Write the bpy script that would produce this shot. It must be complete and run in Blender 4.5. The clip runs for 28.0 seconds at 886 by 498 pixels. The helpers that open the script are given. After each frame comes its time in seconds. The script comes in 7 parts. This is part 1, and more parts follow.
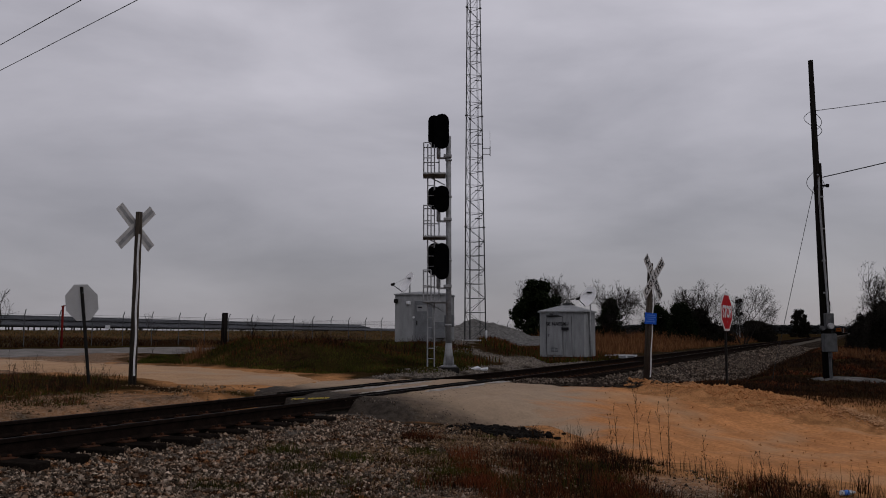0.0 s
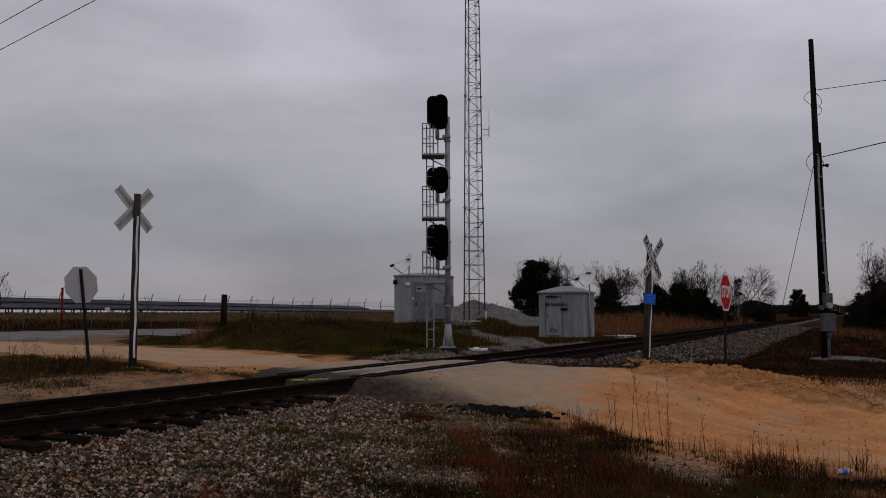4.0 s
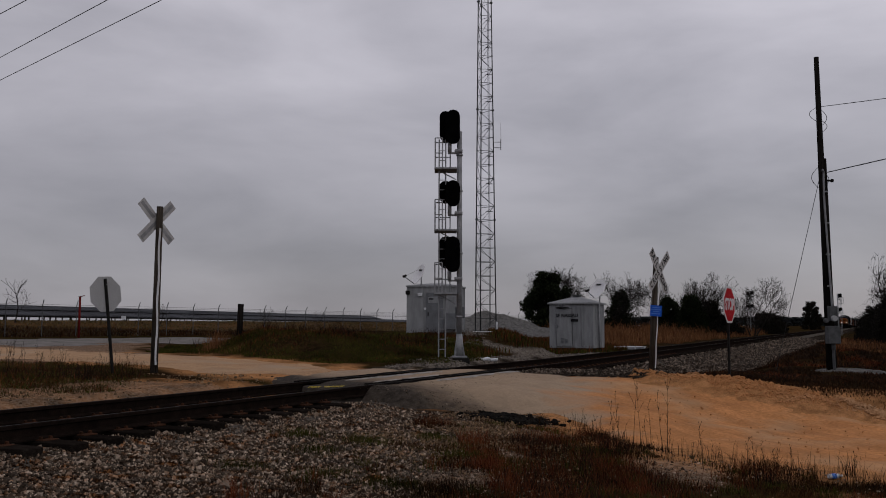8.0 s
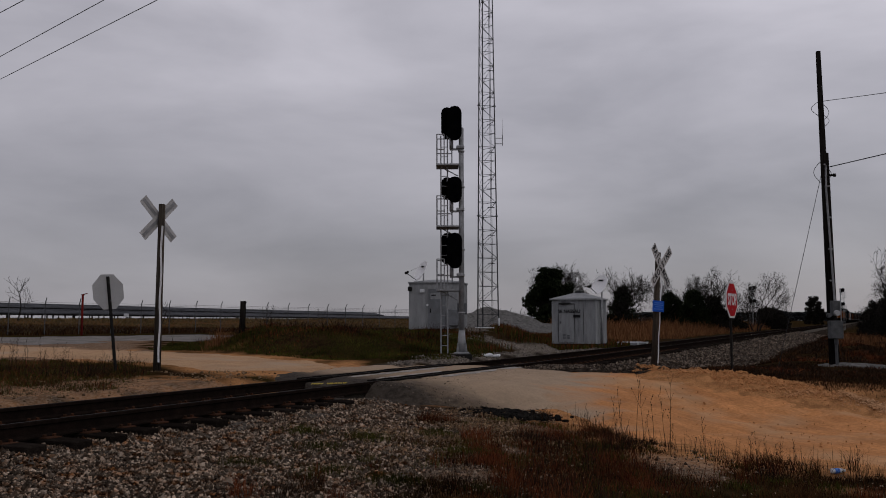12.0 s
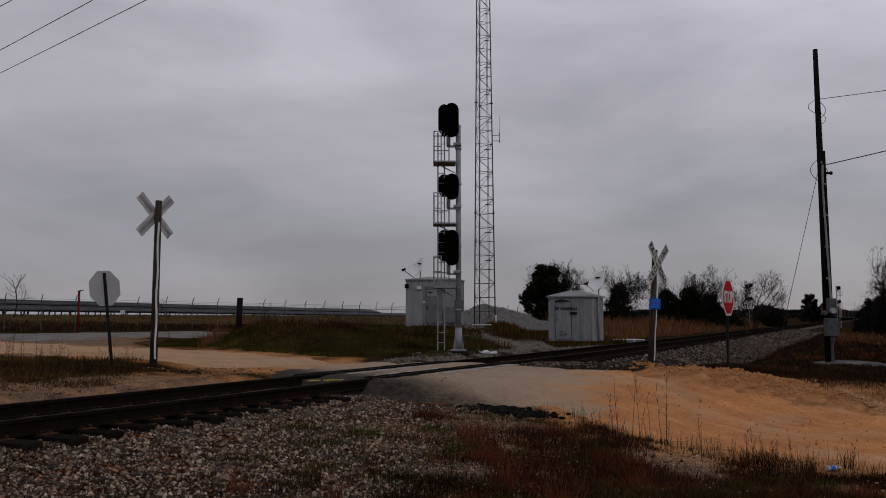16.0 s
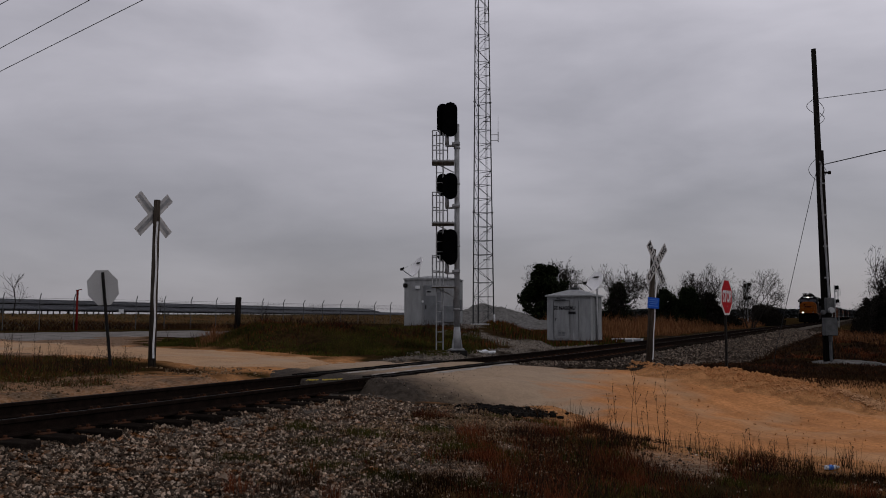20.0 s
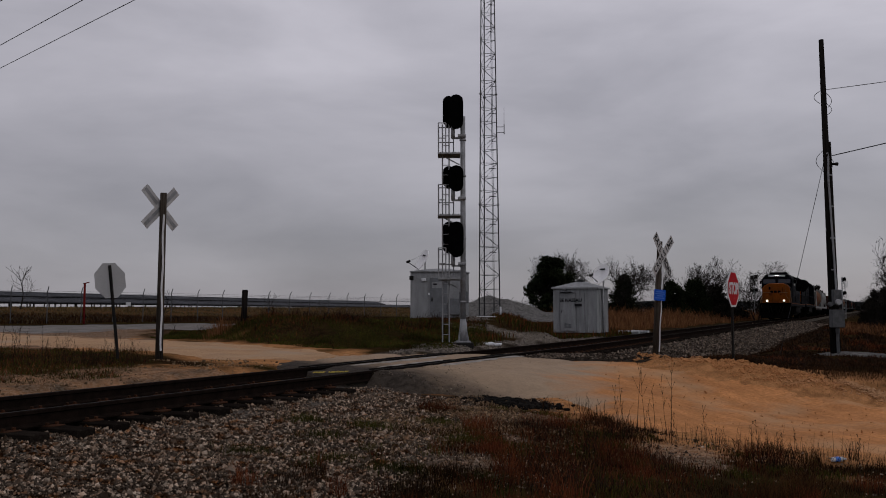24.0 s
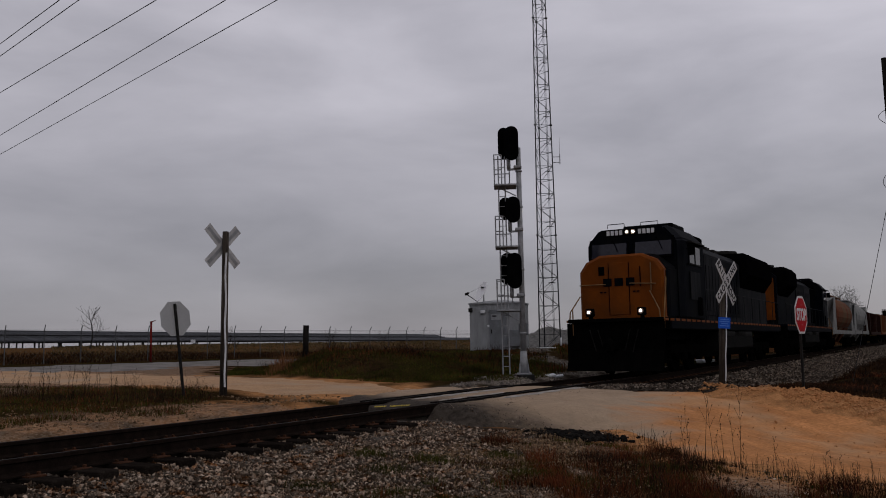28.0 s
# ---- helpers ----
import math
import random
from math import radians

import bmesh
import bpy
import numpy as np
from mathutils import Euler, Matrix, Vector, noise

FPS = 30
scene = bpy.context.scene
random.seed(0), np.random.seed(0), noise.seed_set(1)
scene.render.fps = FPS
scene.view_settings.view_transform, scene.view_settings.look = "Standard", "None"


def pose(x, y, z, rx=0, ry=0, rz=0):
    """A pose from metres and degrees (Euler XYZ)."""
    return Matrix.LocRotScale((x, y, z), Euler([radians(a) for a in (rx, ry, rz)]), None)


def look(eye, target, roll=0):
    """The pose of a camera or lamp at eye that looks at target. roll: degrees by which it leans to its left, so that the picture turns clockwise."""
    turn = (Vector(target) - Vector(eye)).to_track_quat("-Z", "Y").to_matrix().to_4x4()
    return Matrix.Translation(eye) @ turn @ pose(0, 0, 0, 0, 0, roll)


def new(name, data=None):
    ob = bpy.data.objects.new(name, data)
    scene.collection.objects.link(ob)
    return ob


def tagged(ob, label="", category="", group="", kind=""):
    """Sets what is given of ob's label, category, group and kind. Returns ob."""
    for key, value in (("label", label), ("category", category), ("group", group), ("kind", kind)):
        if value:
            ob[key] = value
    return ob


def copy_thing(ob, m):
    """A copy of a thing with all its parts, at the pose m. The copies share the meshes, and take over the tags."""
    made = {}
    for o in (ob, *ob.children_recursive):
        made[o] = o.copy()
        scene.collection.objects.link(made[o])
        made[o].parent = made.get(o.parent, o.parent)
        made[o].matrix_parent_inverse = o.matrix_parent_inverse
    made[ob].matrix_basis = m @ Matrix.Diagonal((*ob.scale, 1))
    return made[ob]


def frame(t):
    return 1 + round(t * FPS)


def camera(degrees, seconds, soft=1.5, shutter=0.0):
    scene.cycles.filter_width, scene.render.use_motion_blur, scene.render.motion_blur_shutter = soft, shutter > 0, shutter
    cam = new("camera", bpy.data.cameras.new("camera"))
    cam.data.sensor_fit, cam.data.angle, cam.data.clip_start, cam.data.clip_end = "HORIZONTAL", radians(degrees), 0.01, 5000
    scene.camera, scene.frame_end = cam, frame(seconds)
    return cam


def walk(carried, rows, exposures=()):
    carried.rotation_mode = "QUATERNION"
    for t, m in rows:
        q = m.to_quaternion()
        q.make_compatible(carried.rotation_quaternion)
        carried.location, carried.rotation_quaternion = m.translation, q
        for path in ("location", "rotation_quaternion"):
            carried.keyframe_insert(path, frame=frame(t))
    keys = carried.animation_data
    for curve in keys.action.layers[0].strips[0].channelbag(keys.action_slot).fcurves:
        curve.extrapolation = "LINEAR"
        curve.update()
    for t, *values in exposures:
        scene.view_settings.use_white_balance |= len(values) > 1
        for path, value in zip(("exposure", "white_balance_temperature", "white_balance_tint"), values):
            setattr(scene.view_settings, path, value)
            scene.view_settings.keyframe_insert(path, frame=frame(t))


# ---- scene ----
# World: z = 0 is the top of the rails; y runs ahead of the camera; metres.
EYE = 1.0
cam = camera(53.5, 28.0, soft=0.95)
# seconds, metres ahead, pitch, roll, yaw
PATH = [
    (0, 0.582, 5.661, 0.006, -0.808),
    (0.5, 0.605, 5.719, -0.041, -0.931),
    (1, 0.559, 5.265, -0.161, -1.362),
    (1.5, 0.570, 5.010, -0.394, -1.485),
    (2, 0.601, 4.824, -0.528, -1.448),
    (2.5, 0.592, 4.597, -0.409, -1.418),
    (3, 0.582, 4.389, -0.521, -1.324),
    (3.5, 0.607, 4.327, -0.171, -1.098),
    (4, 0.594, 4.429, -0.181, -0.849),
    (4.5, 0.606, 5.016, 0.060, -0.311),
    (6.5, 0.000, 5.156, 0.282, -0.142),
    (7, 0.000, 5.027, 0.000, 0.000),
    (8, 0.000, 5.090, 0.166, -0.089),
    (8.5, 0.000, 5.204, 0.473, -0.930),
    (9, 0.000, 5.387, 0.096, -0.613),
    (9.5, 0.000, 5.007, -0.426, -0.164),
    (10, 0.000, 4.905, -0.115, -0.540),
    (10.5, 0.000, 4.843, -0.012, -0.279),
    (11, 0.000, 4.862, -0.066, -0.004),
    (11.5, 0.000, 4.870, -0.213, 0.070),
    (12, 0.000, 4.852, -0.072, 0.066),
    (12.5, 0.000, 4.889, -0.046, 0.024),
    (14.5, 0.000, 4.766, -0.216, -0.196),
    (15, 0.000, 4.765, -0.193, -0.155),
    (15.5, 0.000, 4.732, -0.154, -0.169),
    (16, 0.000, 4.661, 0.018, -0.143),
    (16.5, 0.000, 4.673, -0.080, -0.075),
    (17, 0.000, 4.645, -0.233, -0.022),
    (17.5, 0.000, 4.628, -0.127, 0.056),
    (18, 0.000, 4.611, -0.145, 0.115),
    (18.5, 0.000, 4.633, -0.074, 0.118),
    (19, 0.000, 4.631, 0.027, 0.097),
    (19.5, 0.000, 4.619, 0.005, -0.024),
    (20, 0.000, 4.621, 0.024, -0.236),
    (20.5, 0.000, 4.552, 0.000, -0.393),
    (21, 0.000, 4.370, 0.089, -0.468),
    (21.5, 0.000, 4.219, 0.139, -0.497),
    (23.5, 0.000, 4.059, -0.107, 0.125),
    (24, 0.000, 4.128, -0.046, 0.166),
    (24.5, 0.000, 4.227, -0.180, 0.205),
    (25, 0.000, 4.379, -0.343, 0.272),
    (25.5, 0.000, 4.469, -0.251, 0.345),
    (26, 0.000, 4.570, -0.281, 0.483),
    (26.5, 0.000, 4.677, -0.570, 0.654),
    (27, 0.000, 4.922, -0.442, 0.897),
    (27.5, 0.000, 5.258, -0.633, 1.692),
    (28, 0.000, 6.262, -1.023, 4.046)
]
walk(cam, [(t, pose(0, y, EYE, 90 + p, -r, w)) for t, y, p, r, w in PATH])

# ---- light ----
scene.view_settings.exposure = 0.0
world = bpy.data.worlds.new("overcast_sky")
scene.world = world
world.use_nodes = True
wn, wl = world.node_tree.nodes, world.node_tree.links
wn.clear()
w_out = wn.new("ShaderNodeOutputWorld")
w_bg = wn.new("ShaderNodeBackground")
w_sky = wn.new("ShaderNodeTexSky")
w_sky.sky_type, w_sky.sun_disc = "NISHITA", False
w_sky.sun_elevation, w_sky.sun_rotation = radians(38), radians(60)
w_co = wn.new("ShaderNodeTexCoord")
w_map = wn.new("ShaderNodeMapping")
w_map.inputs["Scale"].default_value = (1.0, 1.0, 3.2)
w_n1 = wn.new("ShaderNodeTexNoise")
w_n1.inputs["Scale"].default_value, w_n1.inputs["Detail"].default_value = 3.1, 8.0
w_n1.inputs["Roughness"].default_value, w_n1.inputs["Distortion"].default_value = 0.5, 0.2
w_ramp = wn.new("ShaderNodeValToRGB")
w_ramp.color_ramp.elements[0].position, w_ramp.color_ramp.elements[1].position = 0.34, 0.68
w_ramp.color_ramp.elements[0].color = (2.72, 2.63, 2.94, 1)
w_ramp.color_ramp.elements[1].color = (3.95, 3.8, 4.2, 1)
# the cloud deck is thinner and brighter higher up than along the horizon
w_sep = wn.new("ShaderNodeSeparateXYZ")
w_up = wn.new("ShaderNodeMapRange")
w_up.interpolation_type = "SMOOTHSTEP"
for slot, value in ((1, 0.0), (2, 0.38), (3, 0.8), (4, 1.5)):
    w_up.inputs[slot].default_value = value
w_mul = wn.new("ShaderNodeMixRGB")
w_mul.blend_type, w_mul.inputs[0].default_value = "MULTIPLY", 1.0
wl.new(w_co.outputs["Generated"], w_sep.inputs[0])
wl.new(w_sep.outputs["Z"], w_up.inputs[0])
wl.new(w_ramp.outputs[0], w_mul.inputs[1])
wl.new(w_up.outputs[0], w_mul.inputs[2])
w_mix = wn.new("ShaderNodeMixRGB")
w_mix.inputs[0].default_value = 0.93
wl.new(w_co.outputs["Generated"], w_map.inputs["Vector"])
wl.new(w_map.outputs[0], w_n1.inputs["Vector"])
wl.new(w_n1.outputs[0], w_ramp.inputs[0])
wl.new(w_sky.outputs[0], w_mix.inputs[1])
wl.new(w_mul.outputs[0], w_mix.inputs[2])
wl.new(w_mix.outputs[0], w_bg.inputs[0])
w_bg.inputs[1].default_value = 0.1
wl.new(w_bg.outputs[0], w_out.inputs[0])

sun = new("sun", bpy.data.lights.new("sun", "SUN"))
sun.data.energy, sun.data.angle, sun.data.color = 0.35, radians(25), (1.0, 0.95, 0.88)
sun.matrix_world = look((30, -20, 40), (0, 15, 0))


# ---- materials ----
def rgb(*c):
    return (*c, 1.0)


def mat(name, a, b=None, rough=0.8, metal=0.0, scale=6.0, fine=60.0, bump=0.15, vary=0.0, island=False, spec=0.03, dirt=None, streak=None):
    """A procedural surface: two colours mixed by coarse and fine noise, bump, and per-piece variation."""
    m = bpy.data.materials.new(name)
    m.use_nodes = True
    nt = m.node_tree
    n, l = nt.nodes, nt.links
    bs = n["Principled BSDF"]
    bs.inputs["Roughness"].default_value, bs.inputs["Metallic"].default_value = rough, metal
    bs.inputs["Specular IOR Level"].default_value = spec
    b = b or tuple(v * 0.7 for v in a)
    co = n.new("ShaderNodeTexCoord")
    n1 = n.new("ShaderNodeTexNoise")
    n1.inputs["Scale"].default_value, n1.inputs["Detail"].default_value = scale, 6.0
    n2 = n.new("ShaderNodeTexNoise")
    n2.inputs["Scale"].default_value, n2.inputs["Detail"].default_value = fine, 3.0
    src = co.outputs["Object"]
    if streak:
        mp = n.new("ShaderNodeMapping")
        mp.inputs["Scale"].default_value = streak
        l.new(src, mp.inputs["Vector"])
        src = mp.outputs[0]
    l.new(src, n1.inputs["Vector"])
    l.new(co.outputs["Object"], n2.inputs["Vector"])
    r1 = n.new("ShaderNodeMapRange")
    r1.inputs[1].default_value, r1.inputs[2].default_value = 0.32, 0.68
    l.new(n1.outputs[0], r1.inputs[0])
    mx = n.new("ShaderNodeMixRGB")
    mx.inputs[1].default_value, mx.inputs[2].default_value = rgb(*a), rgb(*b)
    l.new(r1.outputs[0], mx.inputs[0])
    col = mx.outputs[0]
    m2 = n.new("ShaderNodeMixRGB")
    m2.blend_type = "MULTIPLY"
    m2.inputs[0].default_value = 0.55
    rr = n.new("ShaderNodeMapRange")
    rr.inputs[1].default_value, rr.inputs[2].default_value, rr.inputs[3].default_value, rr.inputs[4].default_value = 0.3, 0.7, 0.55, 1.3
    l.new(n2.outputs[0], rr.inputs[0])
    l.new(col, m2.inputs[1])
    l.new(rr.outputs[0], m2.inputs[2])
    col = m2.outputs[0]
    if dirt:
        n3 = n.new("ShaderNodeTexNoise")
        n3.inputs["Scale"].default_value, n3.inputs["Detail"].default_value = scale * 0.37, 8.0
        l.new(src, n3.inputs["Vector"])
        r3 = n.new("ShaderNodeMapRange")
        r3.inputs[1].default_value, r3.inputs[2].default_value = 0.5, 0.66
        l.new(n3.outputs[0], r3.inputs[0])
        m3 = n.new("ShaderNodeMixRGB")
        m3.inputs[2].default_value = rgb(*dirt)
        l.new(r3.outputs[0], m3.inputs[0])
        l.new(col, m3.inputs[1])
        col = m3.outputs[0]
    if vary:
        if island:
            rnd = n.new("ShaderNodeNewGeometry").outputs["Random Per Island"]
        else:
            rnd = n.new("ShaderNodeObjectInfo").outputs["Random"]
        rv = n.new("ShaderNodeMapRange")
        if vary > 1:
            pw = n.new("ShaderNodeMath")
            pw.operation = "POWER"
            pw.inputs[1].default_value = 3.0
            l.new(rnd, pw.inputs[0])
            rnd = pw.outputs[0]
            rv.inputs[3].default_value, rv.inputs[4].default_value = 0.22, vary
        else:
            rv.inputs[3].default_value, rv.inputs[4].default_value = 1 - vary, 1 + vary
        l.new(rnd, rv.inputs[0])
        m4 = n.new("ShaderNodeMixRGB")
        m4.blend_type = "MULTIPLY"
        m4.inputs[0].default_value = 1.0
        l.new(col, m4.inputs[1])
        l.new(rv.outputs[0], m4.inputs[2])
        col = m4.outputs[0]
    l.new(col, bs.inputs["Base Color"])
    if bump:
        bp = n.new("ShaderNodeBump")
        bp.inputs["Strength"].default_value, bp.inputs["Distance"].default_value = bump, 0.02
        l.new(n2.outputs[0], bp.inputs["Height"])
        l.new(bp.outputs[0], bs.inputs["Normal"])
    return m


def glow(name, color, strength):
    m = bpy.data.materials.new(name)
    m.use_nodes = True
    bs = m.node_tree.nodes["Principled BSDF"]
    bs.inputs["Base Color"].default_value = rgb(*color)
    bs.inputs["Emission Color"].default_value = rgb(*color)
    bs.inputs["Emission Strength"].default_value = strength
    return m


def leafy(name, a, b, vary=0.5):
    """Blades and leaves: colour shifts from piece to piece."""
    m = bpy.data.materials.new(name)
    m.use_nodes = True
    n, l = m.node_tree.nodes, m.node_tree.links
    bs = n["Principled BSDF"]
    bs.inputs["Roughness"].default_value = 0.85
    bs.inputs["Specular IOR Level"].default_value = 0.02
    g = n.new("ShaderNodeNewGeometry")
    mx = n.new("ShaderNodeMixRGB")
    mx.inputs[1].default_value, mx.inputs[2].default_value = rgb(*a), rgb(*b)
    l.new(g.outputs["Random Per Island"], mx.inputs[0])
    co = n.new("ShaderNodeTexCoord")
    n1 = n.new("ShaderNodeTexNoise")
    n1.inputs["Scale"].default_value = 0.7
    l.new(co.outputs["Object"], n1.inputs["Vector"])
    rr = n.new("ShaderNodeMapRange")
    rr.inputs[1].default_value, rr.inputs[2].default_value = 0.3, 0.7
    rr.inputs[3].default_value, rr.inputs[4].default_value = 1 - vary, 1 + vary
    l.new(n1.outputs[0], rr.inputs[0])
    m2 = n.new("ShaderNodeMixRGB")
    m2.blend_type = "MULTIPLY"
    m2.inputs[0].default_value = 1.0
    l.new(mx.outputs[0], m2.inputs[1])
    l.new(rr.outputs[0], m2.inputs[2])
    l.new(m2.outputs[0], bs.inputs["Base Color"])
    return m


def ground_mat():
    """Soil, dry grass, sand and gravel blended by the masks that the ground carries."""
    m = bpy.data.materials.new("ground_soil")
    m.use_nodes = True
    n, l = m.node_tree.nodes, m.node_tree.links
    bs = n["Principled BSDF"]
    bs.inputs["Roughness"].default_value, bs.inputs["Specular IOR Level"].default_value = 0.95, 0.0
    co = n.new("ShaderNodeTexCoord")

    def noise_node(scale, detail=6.0):
        k = n.new("ShaderNodeTexNoise")
        k.inputs["Scale"].default_value, k.inputs["Detail"].default_value = scale, detail
        l.new(co.outputs["Object"], k.inputs["Vector"])
        return k.outputs[0]

    def two(a, b, fac):
        k = n.new("ShaderNodeMixRGB")
        r = n.new("ShaderNodeMapRange")
        r.inputs[1].default_value, r.inputs[2].default_value = 0.35, 0.65
        l.new(fac, r.inputs[0])
        l.new(r.outputs[0], k.inputs[0])
        k.inputs[1].default_value, k.inputs[2].default_value = rgb(*a), rgb(*b)
        return k.outputs[0]

    def over(base, top, fac):
        k = n.new("ShaderNodeMixRGB")
        l.new(fac, k.inputs[0])
        l.new(base, k.inputs[1])
        l.new(top, k.inputs[2])
        return k.outputs[0]

    at = n.new("ShaderNodeAttribute")
    at.attribute_name = "cover"
    sep = n.new("ShaderNodeSeparateColor")
    l.new(at.outputs["Color"], sep.inputs[0])
    coarse, mid, fine = noise_node(0.6), noise_node(5.0), noise_node(45.0)
    soil = two((0.01, 0.006, 0.0035), (0.036, 0.02, 0.0105), mid)
    grass = two((0.015, 0.014, 0.0045), (0.04, 0.024, 0.009), coarse)
    sand = two((0.41, 0.2, 0.085), (0.24, 0.115, 0.048), mid)
    vor = n.new("ShaderNodeTexVoronoi")
    vor.inputs["Scale"].default_value = 24.0
    l.new(co.outputs["Object"], vor.inputs["Vector"])
    hs = n.new("ShaderNodeSeparateColor")
    l.new(vor.outputs["Color"], hs.inputs[0])
    # near black: the shade in the gaps between stones is put into this colour
    grav = two((0.006, 0.0045, 0.0035), (0.045, 0.036, 0.028), hs.outputs[0])
    c = over(soil, grass, sep.outputs[1])
    c = over(c, sand, sep.outputs[0])
    c = over(c, grav, sep.outputs[2])
    pale = two((0.075, 0.062, 0.05), (0.2, 0.172, 0.143), hs.outputs[1])
    c = over(c, pale, at.outputs["Alpha"])
    k = n.new("ShaderNodeMixRGB")
    k.blend_type = "MULTIPLY"
    k.inputs[0].default_value = 0.6
    r = n.new("ShaderNodeMapRange")
    r.inputs[1].default_value, r.inputs[2].default_value, r.inputs[3].default_value, r.inputs[4].default_value = 0.3, 0.7, 0.5, 1.4
    l.new(fine, r.inputs[0])
    l.new(c, k.inputs[1])
    l.new(r.outputs[0], k.inputs[2])
    l.new(k.outputs[0], bs.inputs["Base Color"])
    bp = n.new("ShaderNodeBump")
    bp.inputs["Strength"].default_value, bp.inputs["Distance"].default_value = 0.6, 0.03
    l.new(fine, bp.inputs["Height"])
    l.new(bp.outputs[0], bs.inputs["Normal"])
    return m


def road_mat():
    """Orange sandy clay that thins out over old asphalt; the mask tells how much asphalt shows."""
    m = mat("sandy_road", (0.47, 0.21, 0.079), (0.36, 0.157, 0.06), 0.95, scale=1.3, fine=18, bump=0.35, spec=0.05, dirt=(0.41, 0.25, 0.135))
    n, l = m.node_tree.nodes, m.node_tree.links
    bs = n["Principled BSDF"]
    sand = bs.inputs["Base Color"].links[0].from_socket
    co = n.new("ShaderNodeTexCoord")
    way = n.new("ShaderNodeMapping")
    way.vector_type = "TEXTURE"
    way.inputs["Rotation"].default_value, way.inputs["Scale"].default_value = (0, 0, radians(-66)), (7.0, 1.0, 1.0)
    l.new(co.outputs["Object"], way.inputs[0])
    wv = n.new("ShaderNodeTexNoise")
    wv.inputs["Scale"].default_value, wv.inputs["Detail"].default_value, wv.inputs["Roughness"].default_value = 3.0, 9.0, 0.65
    l.new(way.outputs[0], wv.inputs["Vector"])
    wr = n.new("ShaderNodeMapRange")
    wr.inputs[1].default_value, wr.inputs[2].default_value, wr.inputs[3].default_value, wr.inputs[4].default_value = 0.33, 0.67, 0.8, 1.15
    l.new(wv.outputs[0], wr.inputs[0])
    ws = n.new("ShaderNodeMixRGB")
    ws.blend_type, ws.inputs[0].default_value = "MULTIPLY", 1.0
    l.new(sand, ws.inputs[1])
    l.new(wr.outputs[0], ws.inputs[2])
    sand = ws.outputs[0]
    mp = n.new("ShaderNodeMapping")
    mp.inputs["Rotation"].default_value = (0, 0, radians(25.68))
    mp.inputs["Scale"].default_value = (0.55, 1.0, 1.0)
    l.new(co.outputs["Object"], mp.inputs[0])
    k = n.new("ShaderNodeTexNoise")
    k.inputs["Scale"].default_value, k.inputs["Detail"].default_value = 1.6, 9.0
    l.new(mp.outputs[0], k.inputs["Vector"])
    at = n.new("ShaderNodeAttribute")
    at.attribute_name = "cover"
    sep = n.new("ShaderNodeSeparateColor")
    l.new(at.outputs["Color"], sep.inputs[0])
    add = n.new("ShaderNodeMath")
    add.operation = "ADD"
    l.new(k.outputs[0], add.inputs[0])
    l.new(sep.outputs[0], add.inputs[1])
    r = n.new("ShaderNodeMapRange")
    r.inputs[1].default_value, r.inputs[2].default_value = 0.86, 1.2
    l.new(add.outputs[0], r.inputs[0])
    f = n.new("ShaderNodeTexNoise")
    f.inputs["Scale"].default_value, f.inputs["Detail"].default_value, f.inputs["Roughness"].default_value = 26.0, 9.0, 0.85
    l.new(co.outputs["Object"], f.inputs["Vector"])
    a = n.new("ShaderNodeMixRGB")
    a.inputs[1].default_value, a.inputs[2].default_value = rgb(0.13, 0.096, 0.068), rgb(0.5, 0.365, 0.245)
    l.new(f.outputs[0], a.inputs[0])
    mx = n.new("ShaderNodeMixRGB")
    l.new(r.outputs[0], mx.inputs[0])
    l.new(sand, mx.inputs[1])
    l.new(a.outputs[0], mx.inputs[2])
    # darker asphalt where the second mask is low, by the crossing's left end
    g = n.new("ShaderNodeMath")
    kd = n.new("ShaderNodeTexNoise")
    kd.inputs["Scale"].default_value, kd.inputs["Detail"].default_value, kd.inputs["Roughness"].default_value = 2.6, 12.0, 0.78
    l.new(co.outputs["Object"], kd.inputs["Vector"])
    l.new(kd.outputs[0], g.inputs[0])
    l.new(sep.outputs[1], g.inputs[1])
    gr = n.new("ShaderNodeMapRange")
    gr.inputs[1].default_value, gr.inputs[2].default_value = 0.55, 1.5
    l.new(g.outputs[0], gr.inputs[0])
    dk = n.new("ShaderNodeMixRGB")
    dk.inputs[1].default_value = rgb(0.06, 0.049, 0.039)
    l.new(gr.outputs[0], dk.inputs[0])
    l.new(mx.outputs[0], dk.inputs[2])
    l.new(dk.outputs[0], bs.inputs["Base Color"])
    return m


